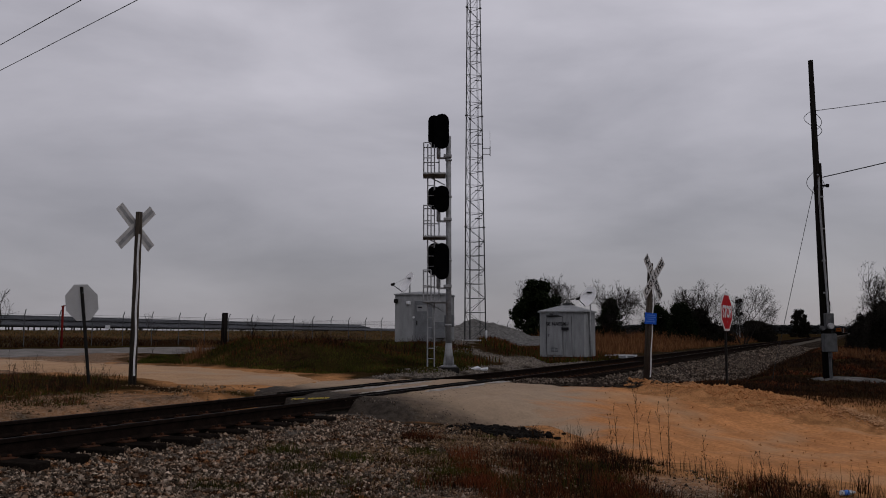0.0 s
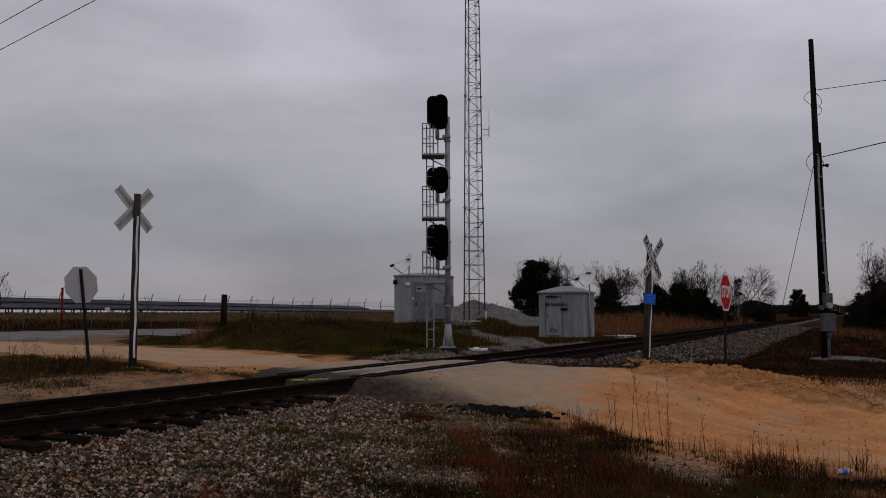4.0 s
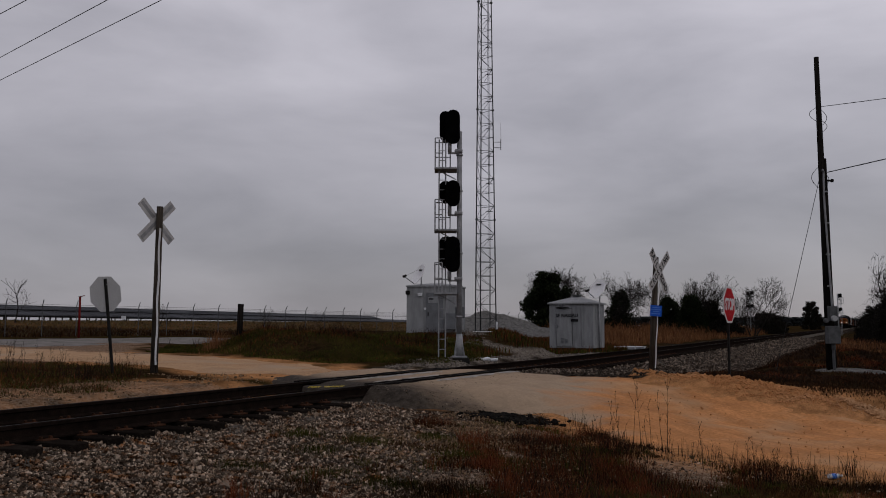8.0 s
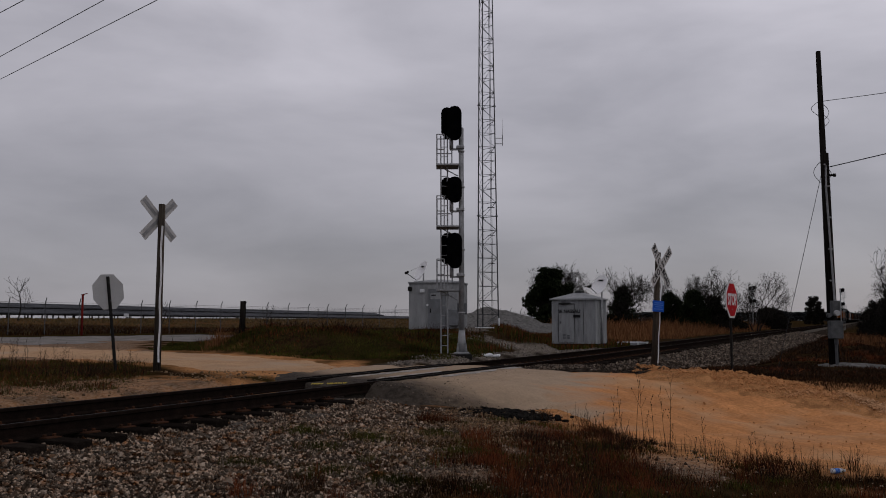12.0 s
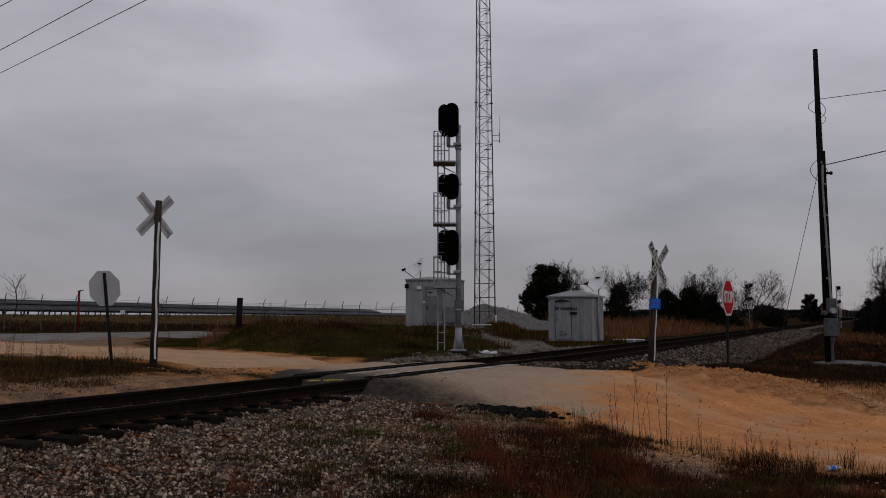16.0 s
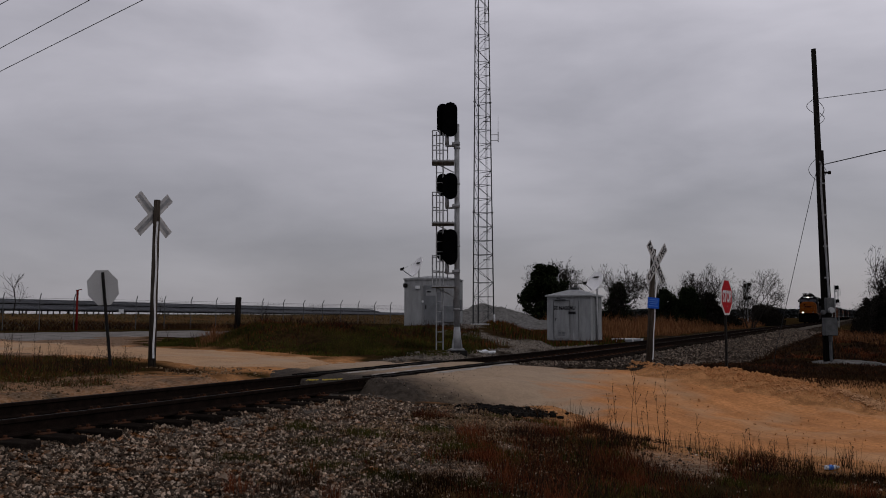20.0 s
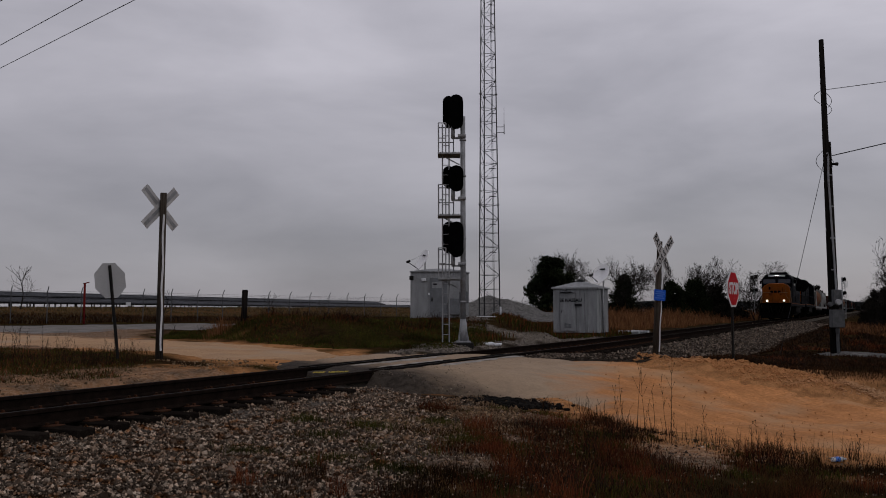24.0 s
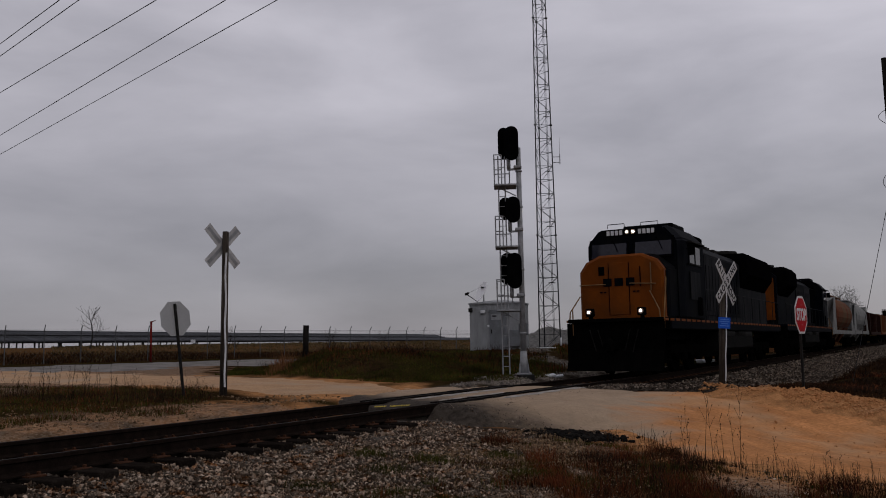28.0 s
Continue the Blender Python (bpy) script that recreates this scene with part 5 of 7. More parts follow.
def crossbuck(x, y, z, turn, high, post_r, lettered, label, post_mat, blue, over, lean):
    """A railroad crossing sign on a wooden post; its face looks to -y in its own space."""
    sign = thing("crossbuck_sign", pose(x, y, z, 0, lean, 0) @ pose(0, 0, 0, 0, 0, turn), label, "railroad sign", "crossbuck signs")
    bm = B()
    tube(bm, (0.03, 0, -0.3), (0, 0, high + over), post_r * 1.1, post_r * 0.92, seg=14)
    part("post", bm, post_mat, sign, "weathered round wooden post")
    for k, (ang, text) in enumerate(((-45, "RAILROAD"), (45, "CROSSING"))):
        y0 = -post_r - 0.02 - 0.014 * k
        turn_m = Matrix.Translation((0, y0, high)) @ Matrix.Rotation(radians(-ang), 4, "Y")
        bm = B()
        box(bm, (0, 0, 0), (1.22, 0.008, 0.229), turn_m.to_3x3().to_4x4(), bevel=0.003)
        bmesh.ops.translate(bm, verts=bm.verts, vec=turn_m.translation)
        blade = part("blade", bm, M_BLADE, sign, "white crossing blade")
        if lettered:
            for i, letter in enumerate(text):
                dx = (i - 3.5) * 0.142 if k else (0.175 + 0.121 * (i - 4) if i > 3 else -0.538 + 0.121 * i)
                words("letter", letter, 0.2, M_LETTER, turn_m @ Matrix.Translation((dx, -0.006, 0)) @ pose(0, 0, 0, 90, 0, 0), blade, width=0.82)
        bm = B()
        box(bm, (0, 0, 0), (1.16, 0.004, 0.075), turn_m.to_3x3().to_4x4())
        bmesh.ops.translate(bm, verts=bm.verts, vec=turn_m @ Vector((0, 0.0085, 0)))
        part("back_stripe", bm, M_GALV, blade, "silver reflective strip on the back")
    side = -1 if lettered else 1
    rings = []
    for i in range(19):
        x0, z0 = 0.055 + 0.012 * math.sin(i * 0.95), 0.18 + (high - 0.35) * i / 18
        y0 = side * (post_r + 0.012)
        rings.append([(x0 - 0.025, y0 - 0.002, z0), (x0 + 0.025, y0 - 0.002, z0), (x0 + 0.025, y0 + 0.002, z0), (x0 - 0.025, y0 + 0.002, z0)])
    bm = B()
    loft(bm, rings)
    part("reflective_strip", bm, M_WHITE, sign, "white reflective strip along the post")
    if blue:
        turn_m = pose(0, 0, 0, 0, 0, -24)
        bm = B()
        box(bm, (-0.02, -post_r - 0.04, 1.47), (0.33, 0.006, 0.25), bevel=0.0025)
        bm.transform(turn_m)
        plate = part("notice_plate", bm, M_BLUE, sign, "blue emergency notice plate")
        for dz, w in ((0.075, 0.26), (0.03, 0.3), (-0.015, 0.2), (-0.065, 0.28)):
            bm = B()
            box(bm, (-0.02, -post_r - 0.0445, 1.47 + dz), (w * 0.9, 0.002, 0.018))
            bm.transform(turn_m)
            part("print_bar", bm, M_PALEBLUE, plate)
    return sign


# ---- signal mast ----
def capsule(w, h, n=7):
    r = w / 2
    top = [(r * math.cos(a), h / 2 - r + r * math.sin(a)) for a in np.linspace(0, math.pi, n)]
    return top + [(-p, -q) for p, q in top]


HEADS = ((5.67, 6.97, 1.06), (3.8, 4.94, 0.8), (1.9, 3.1, 1.08))


def signal_mast(m, label, heads=HEADS):
    sig = thing("railway_signal", m, label, "signal", "railway signals")
    bm = B()
    tube(bm, (0, 0, 0.3), (0, 0, 6.85), 0.085, 0.075, seg=14)
    for z in (1.2, 3.1, 5.0, 6.1):
        tube(bm, (0, 0, z), (0, 0, z + 0.05), 0.1, seg=14)
    part("mast", bm, M_GALV, sig)
    bm = B()
    box(bm, (0, 0, 0.03), (0.44, 0.44, 0.05), bevel=0.01)
    tube(bm, (0, 0, 0.05), (0, 0, 0.7), 0.15, 0.088, seg=12)
    for a in range(4):
        t = pose(0, 0, 0, 0, 0, 45 + 90 * a)
        box(bm, t @ Vector((0.15, 0, 0.18)), (0.14, 0.015, 0.28), t, taper=0.5)
    part("mast_base", bm, M_GALV, sig)
    bm = B()
    box(bm, (0, 0, -0.2), (0.6, 0.6, 0.4), bevel=0.02)
    part("footing", bm, M_DARKSTEEL, sig, "dark footing")
    bm = B()
    for x in (-0.62, -0.42):
        tube(bm, (x, -0.05, 0.02), (x, -0.05, 6.6), 0.02, seg=6)
    for z in np.arange(0.25, 6.5, 0.3):
        tube(bm, (-0.62, -0.05, z), (-0.42, -0.05, z), 0.012, seg=5)
    part("ladder", bm, M_GALV, sig)
    for zp, zh, hh in heads:
        bm = B()
        box(bm, (-0.42, 0.05, zp), (0.68, 0.75, 0.05), bevel=0.006)
        plat = part("platform", bm, M_GALV, sig)
        for i in range(7):
            part("grating_bar", box(B(), (-0.68 + 0.09 * i, 0.05, zp + 0.035), (0.02, 0.72, 0.012)), M_GALV, plat)
        bm = B()
        tube(bm, (-0.1, 0, zp - 0.3), (-0.6, 0.05, zp - 0.03), 0.018, seg=6)
        part("bracket", bm, M_GALV, plat)
        bm = B()
        for px, py in ((-0.74, -0.3), (-0.74, 0.38), (-0.52, -0.3), (-0.52, 0.38), (-0.28, 0.38)):
            tube(bm, (px, py, zp), (px, py, zp + 0.92), 0.018, seg=6)
        for dz in (0.46, 0.92):
            bent(bm, [(-0.52, -0.3, zp + dz), (-0.74, -0.3, zp + dz), (-0.74, 0.38, zp + dz), (-0.28, 0.38, zp + dz)], 0.016)
        part("guard_rail", bm, M_GALV, plat)
        # black target with two rounded lobes and its lamp housings
        bm = B()
        prism(bm, [(p - 0.2, q + zh - 0.02) for p, q in capsule(0.42, hh)], "y", -0.25, -0.2)
        prism(bm, [(p - 0.43, q + zh + 0.06) for p, q in capsule(0.36, hh - 0.12)], "y", 0.02, 0.07)
        head = part("signal_head", bm, M_BLACK, sig, "black rounded signal target")
        bm = B()
        box(bm, (-0.28, -0.09, zh), (0.32, 0.26, hh - 0.28), bevel=0.03)
        part("lamp_housing", bm, M_BLACK, head, "black lamp housing")
        for dz in np.linspace(-hh / 2 + 0.24, hh / 2 - 0.24, 3 if hh > 0.9 else 2):
            bm = B()
            tube(bm, (-0.43, 0.06, zh + dz), (-0.43, 0.36, zh + dz + 0.02), 0.13, 0.12, seg=12)
            part("lamp_hood", bm, M_BLACK, head)
        bm = B()
        tube(bm, (-0.3, -0.08, zh - hh / 2 - 0.25), (-0.3, -0.08, zh - hh / 2 + 0.1), 0.06, seg=8)
        box(bm, (-0.17, -0.04, zh - hh / 2 - 0.26), (0.36, 0.12, 0.05), bevel=0.01)
        box(bm, (-0.03, -0.02, zh - hh / 2 - 0.2), (0.24, 0.24, 0.09), bevel=0.015)
        part("head_bracket", bm, M_GALV, head, "grey steel bracket")
    bm = B()
    box(bm, (0.02, 0.16, 1.35), (0.3, 0.16, 0.34), bevel=0.012)
    part("junction_box", bm, M_HUT_DARK, sig)
    return sig


# ---- lattice tower ----
def lattice_tower(x, y, z):
    tower = thing("lattice_tower", pose(x, y, z, 0, 0, 14), "tall grey steel three-sided lattice radio tower on a gravel pad", "tower")
    high, step = 27.0, 0.735
    def leg(i, h):
        r = 0.65 - 0.0132 * h
        a = radians(90 + 120 * i)
        return Vector((r * math.cos(a), r * math.sin(a), h))
    for i in range(3):
        bm = B()
        tube(bm, leg(i, 0), leg(i, high), 0.034, 0.026, seg=8)
        for h in np.arange(5.88, high, 5.88):
            tube(bm, leg(i, h - 0.03), leg(i, h + 0.03), 0.075, seg=8)
        part("leg", bm, M_DULL, tower)
    for i in range(3):
        bm = B()
        k = 0
        h = 0.0
        while h < high - step:
            a0, b0, a1, b1 = leg(i, h), leg((i + 1) % 3, h), leg(i, h + step), leg((i + 1) % 3, h + step)
            tube(bm, *((a0, b1) if (k + i) % 2 else (b0, a1)), 0.012, seg=4)
            k += 1
            tube(bm, a1, b1, 0.014, seg=4)
            h += step
        part("bracing", bm, M_DULL, tower)
    bm = B()
    p = leg(0, 0) * 0.2
    for dx in (-0.03, 0.03):
        tube(bm, (0.25 + dx, -0.28, 0.3), (0.14 + dx, -0.16, high), 0.012, seg=5)
    for h in np.arange(3.4, high, 1.47):
        bent(bm, [(0.05, -0.2, h), (0.42, -0.2, h)], 0.02, 5)
    part("feed_cable", bm, M_WIRE, tower, "black feed cables")
    bm = B()
    bent(bm, [(0.48, -0.2, 10.05), (0.85, -0.3, 10.05)], 0.018)
    bent(bm, [(0.48, -0.2, 9.75), (0.85, -0.3, 9.75)], 0.018)
    bent(bm, [(0.85, -0.3, 9.65), (0.85, -0.3, 10.2)], 0.024)
    part("antenna_arm", bm, M_GALV, tower)
    bm = B()
    tube(bm, (0.85, -0.3, 10.1), (0.85, -0.3, 11.1), 0.014, 0.008, seg=6)
    part("whip_antenna", bm, M_WHITE, tower)
    bm = B()
    box(bm, (0.2, -0.2, -0.08), (1.6, 1.5, 0.16), bevel=0.02)
    part("tower_base", bm, M_GRAVEL_LOT, tower, "concrete base")
    bm = B()
    tube(bm, (0.55, -0.45, 0), (0.55, -0.45, 0.55), 0.05, seg=8)
    tube(bm, (-0.75, -0.5, 0.05), (0.6, -0.5, 0.05), 0.03, seg=6)
    part("conduit", bm, M_PVC, tower, "white plastic conduit")
    bm = B()
    tube(bm, leg(0, high), leg(0, high) + Vector((0.0, 0, 1.8)), 0.02, 0.01, seg=6)
    part("top_rod", bm, M_DULL, tower)


# ---- equipment huts ----
def dish(parent, x, y, z, turn, size):
    """An offset dish on a pole, with its feed arm; it looks to -x in its own space, tipped up."""
    m = pose(x, y, z, 0, 0, turn)
    bm = B()
    tube(bm, m @ Vector((0.12, 0, -0.9)), m @ Vector((0.12, 0, 0.25)), 0.035, seg=8)
    part("dish_pole", bm, M_GALV, parent)
    bm = B()
    t = m @ Matrix.Translation((0, 0, 0.3)) @ pose(0, 0, 0, 0, -62, 0)
    rings = []
    for k in range(6):
        r = size * 0.5 * k / 5 + 0.001
        rings.append([t @ Vector((r * math.cos(a), 0.86 * r * math.sin(a), 0.28 * r * r / size)) for a in np.linspace(0, 2 * math.pi, 20, endpoint=False)])
    back = [[p + (t.to_3x3() @ Vector((0, 0, -0.015))) for p in r] for r in rings[::-1]]
    loft(bm, rings + back)
    d = part("dish_reflector", bm, M_DISH, parent, "off-white satellite dish")
    bm = B()
    p0, p1 = t @ Vector((-size * 0.45, 0, 0)), t @ Vector((-size * 0.42, 0, size * 0.62))
    bent(bm, [tuple(p0), tuple(p1)], 0.02)
    bent(bm, [tuple(t @ Vector((size * 0.3, 0.1, 0.05))), tuple(p1)], 0.006)
    part("feed_arm", bm, M_DULL, d, "dark feed arm")
    bm = B()
    box(bm, tuple(p1), (0.14, 0.12, 0.12), bevel=0.02)
    tube(bm, p1, p1 + Vector((0.12, 0, 0.06)), 0.05, 0.06, seg=8)
    part("feed_horn", bm, M_DARKSTEEL, d)
    bm = B()
    box(bm, (0, 0, 0), (0.02, 0.3, 0.07), pose(0, 0, 0, 0, 0, 0))
    bmesh.ops.transform(bm, matrix=t @ Matrix.Translation((size * 0.22, 0, 0.06)) @ pose(0, 0, 0, 0, 90, 0), verts=bm.verts)
    part("print_bar", bm, M_LETTER, d)


def hip_roof(w, d, z, rise, over):
    bm = B()
    a, b = w / 2 + over, d / 2 + over
    k = max(w - d, 0) / 2 + 0.15
    lo = [(-a, -b), (a, -b), (a, b), (-a, b)]
    ring0 = [(p, q, z) for p, q in lo]
    ring1 = [(p, q, z + 0.07) for p, q in lo]
    ring2 = [(-k, -0.15, z + rise), (k, -0.15, z + rise), (k, 0.15, z + rise), (-k, 0.15, z + rise)]
    return loft(bm, [ring0, ring1, ring2])


def ribbed_walls(hut, w, d, h, step):
    """Sheet walls with standing seams."""
    bm = B()
    box(bm, (0, 0, h / 2), (w, d, h))
    wall = part("wall", bm, M_HUT, hut)
    for x in np.linspace(-w / 2, w / 2, int(w / step) + 1):
        for y in (-d / 2, d / 2):
            bm = B()
            box(bm, (x, y, h / 2), (0.05, 0.04, h - 0.02), bevel=0.008)
            part("wall_rib", bm, M_HUT, wall)
    for y in np.linspace(-d / 2, d / 2, int(d / step) + 1)[1:-1]:
        for x in (-w / 2, w / 2):
            bm = B()
            box(bm, (x, y, h / 2), (0.04, 0.05, h - 0.02), bevel=0.008)
            part("wall_rib", bm, M_HUT, wall)


def front_hut(x, y, z, turn):
    hut = thing("signal_hut", pose(x, y, z, 0, 0, turn), "pale grey aluminium signal equipment hut with a hip roof", "hut", "equipment huts")
    w, d, h = 2.15, 1.95, 2.12
    ribbed_walls(hut, w, d, h, 0.41)
    part("roof", hip_roof(w, d, h, 0.36, 0.1), M_HUT, hut)
    bm = B()
    box(bm, (0, 0, h + 0.38), (0.34, 0.34, 0.12), bevel=0.02)
    box(bm, (0, 0, h + 0.46), (0.44, 0.44, 0.04), bevel=0.01)
    part("roof_vent", bm, M_DULL, hut)
    bm = B()
    box(bm, (-0.35, -d / 2 - 0.03, 0.98), (0.78, 0.03, 1.8), bevel=0.008)
    door = part("door", bm, M_HUT, hut)
    bm = B()
    for i in range(7):
        box(bm, (-0.45 + (0.2 if i > 3 else 0), -d / 2 - 0.05, 0.25 + 0.07 * (i % 4)), (0.15, 0.012, 0.05), pose(0, 0, 0, 25, 0, 0))
    part("louvre", bm, M_HUT_DARK, door)
    bm = B()
    box(bm, (-0.66, -d / 2 - 0.06, 1.02), (0.03, 0.03, 0.14), bevel=0.006)
    tube(bm, (-0.66, -d / 2 - 0.07, 1.05), (-0.56, -d / 2 - 0.07, 1.05), 0.01, seg=6)
    part("handle", bm, M_DULL, door)
    bm = B()
    for x0 in (-0.76, 0.06, 0.5):
        box(bm, (x0, -d / 2 - 0.027, 1.0), (0.012, 0.012, 1.84))
    box(bm, (-0.35, -d / 2 - 0.027, 1.92), (0.8, 0.012, 0.02))
    part("seam", bm, M_DARKSTEEL, hut)
    bm = B()
    box(bm, (-0.42, -d / 2 - 0.12, 1.97), (0.62, 0.2, 0.02), pose(0, 0, 0, -10, 0, 0))
    part("rain_hood", bm, M_HUT_DARK, hut)
    bm = B()
    box(bm, (-0.48, -d / 2 - 0.1, 2.06), (0.16, 0.14, 0.1), bevel=0.02)
    part("wall_lamp", bm, M_DULL, hut)
    words("name_lettering", "SE NASSAU", 0.225, M_LETTER, Matrix.Translation((-0.2, -d / 2 - 0.06, 1.56)) @ pose(0, 0, 0, 90, 0, 0), hut, width=1.0)
    bm = B()
    box(bm, (0.18, -d / 2 - 0.06, 1.33), (0.36, 0.004, 0.13))
    part("print_bar", bm, M_LETTER, hut)
    for i in range(6):
        part("support_block", box(B(), (-0.85 + 0.34 * i, -d / 2 + 0.08, -0.09), (0.12, 0.14, 0.2)), M_DARKSTEEL, hut, "dark support block")
    for i in range(4):
        part("support_block", box(B(), (w / 2 - 0.08, -0.5 + 0.45 * i, -0.09), (0.14, 0.12, 0.2)), M_DARKSTEEL, hut, "dark support block")
    bm = B()
    tube(bm, (w / 2 + 0.09, -0.15, 0.0), (w / 2 + 0.09, -0.15, h + 0.1), 0.045, seg=8)
    part("conduit", bm, M_GALV, hut)
    dish(hut, w / 2 + 0.05, -0.2, h + 0.42, 66, 1.1)


def rear_hut(x, y, z, turn):
    hut = thing("relay_hut", pose(x, y, z, 0, 0, turn), "grey metal relay hut with a low roof behind the mound", "hut", "equipment huts")
    w, d, h = 2.55, 2.2, 2.4
    ribbed_walls(hut, w, d, h, 0.8)
    part("roof", hip_roof(w, d, h, 0.22, 0.06), M_HUT, hut)
    bm = B()
    box(bm, (0.12, -d / 2 - 0.03, 1.12), (0.86, 0.03, 2.0), bevel=0.008)
    door = part("door", bm, M_HUT_DARK, hut)
    bm = B()
    box(bm, (-0.2, -d / 2 - 0.06, 1.05), (0.05, 0.05, 0.2), bevel=0.01)
    part("handle", bm, M_DARKSTEEL, door)
    bm = B()
    box(bm, (0.05, -d / 2 - 0.05, 1.76), (0.5, 0.004, 0.3))
    part("label_plate", bm, M_HUT, door, "pale stencilled panel")
    bm = B()
    box(bm, (-0.05, -d / 2 - 0.053, 1.8), (0.22, 0.003, 0.07))
    part("print_bar", bm, M_LETTER, door)
    bm = B()
    box(bm, (-0.62, -d / 2 - 0.06, 2.02), (0.22, 0.1, 0.16), bevel=0.015)
    part("meter_box", bm, M_WHITE, hut)
    bm = B()
    tube(bm, (-0.36, -d / 2 - 0.03, 1.32), (-0.36, -d / 2 - 0.05, 1.32), 0.06, seg=12)
    part("badge", bm, M_WHITE, hut)
    bm = B()
    box(bm, (-1.24, -d / 2 - 0.06, 2.12), (0.2, 0.12, 0.2), bevel=0.02)
    part("wall_lamp", bm, M_DARKSTEEL, hut)
    bm = B()
    box(bm, (0.95, -d / 2 - 0.12, 0.7), (0.5, 0.22, 0.8), bevel=0.015)
    part("air_conditioner", bm, M_HUT_DARK, hut)
    bm = B()
    box(bm, (0, 0, -0.25), (w + 0.1, d + 0.1, 0.5), bevel=0.02)
    part("plinth", bm, M_GRAVEL_LOT, hut, "concrete plinth")
    dish(hut, -0.72, -d / 2 + 0.25, h + 0.3, 40, 1.15)


# ---- service pole and cables ----
def service_pole(x, y, z):
    pole = thing("utility_pole", pose(x, y, z), "dark creosoted wooden utility pole with meter box and conduits", "utility pole")
    bm = B()
    tube(bm, (0.015, 0, -0.5), (-0.1, 0, 9.07), 0.128, 0.068, seg=14)
    part("pole_shaft", bm, M_POLE, pole)
    bm = B()
    tube(bm, (0.12, 0.1, -0.3), (0.05, 0.06, 6.09), 0.1, 0.06, seg=10)
    part("stub_pole", bm, M_POLE, pole, "shorter dark pole strapped alongside")
    bm = B()
    bent(bm, [(0.04, -0.16, 1.6), (-0.08, -0.14, 5.0), (-0.06, -0.13, 5.65), (-0.12, -0.2, 5.72)], 0.028)
    part("conduit", bm, M_GALV, pole)
    for z0 in (2.4, 3.3, 4.2, 5.1):
        part("strap", box(B(), (0.0 - 0.01 * z0 / 3, -0.13, z0), (0.12, 0.03, 0.04)), M_GALV, pole)
    bm = B()
    box(bm, (0.0, -0.24, 1.62), (0.24, 0.14, 0.42), bevel=0.015)
    meter = part("meter_box", bm, M_DULL, pole)
    bm = B()
    tube(bm, (0.0, -0.3, 1.48), (0.0, -0.4, 1.48), 0.085, 0.075, seg=14)
    part("meter_glass", bm, M_SIGNBACK, meter, "round pale meter glass")
    bm = B()
    tube(bm, (-0.2, -0.25, 1.42), (-0.2, -0.33, 1.42), 0.07, 0.06, seg=12)
    part("round_fitting", bm, M_DULL, meter)
    bm = B()
    box(bm, (-0.02, -0.26, 1.02), (0.36, 0.2, 0.5), bevel=0.015)
    part("breaker_box", bm, M_DULL, pole, "grey steel breaker box")
    bm = B()
    tube(bm, (0.0, -0.24, 0.76), (0.0, -0.24, 0.6), 0.06, seg=8)
    bent(bm, [(0.0, -0.24, 0.75), (0.0, -0.22, 0.4), (0.02, -0.2, 0.0)], 0.045, 8)
    part("lower_conduit", bm, M_DULL, pole)
    for k, (zc, sx, h) in enumerate(((7.35, -1, 0.4), (7.25, 1, 0.55), (5.5, -1, 0.6), (5.45, 1, 0.5), (7.0, 1, 0.4))):
        pts = []
        for i in range(11):
            a = math.pi * i / 10
            pts.append((-0.15 + sx * (0.05 + 0.2 * math.sin(a)), -0.1, zc + h * (0.5 - i / 10)))
        part("cable_loop", bent(B(), pts, 0.008, 5), M_WIRE, pole, "dangling black cable loop")
    bm = B()
    tube(bm, (0.05, -0.1, 5.42), (0.18, -0.1, 5.42), 0.03, seg=8)
    tube(bm, (0.16, -0.1, 5.42), (0.22, -0.1, 5.42), 0.05, seg=8)
    part("insulator", bm, M_DARKSTEEL, pole)


def cable(name, p, q, sag, r, label, group=""):
    bm = B()
    p, q = Vector(p), Vector(q)
    pts = []
    for i in range(25):
        t = i / 24
        v = p.lerp(q, t)
        v.z -= 4 * sag * t * (1 - t)
        pts.append(tuple(v))
    bent(bm, pts, r, 5)
    solid(name, bm, M_WIRE, label, "cable", group)


# ---- fence and solar farm ----
FENCE_A, FENCE_D = Vector((-22.0, 64.0, 0)), Vector((17.9, 25.0, 0)).normalized()


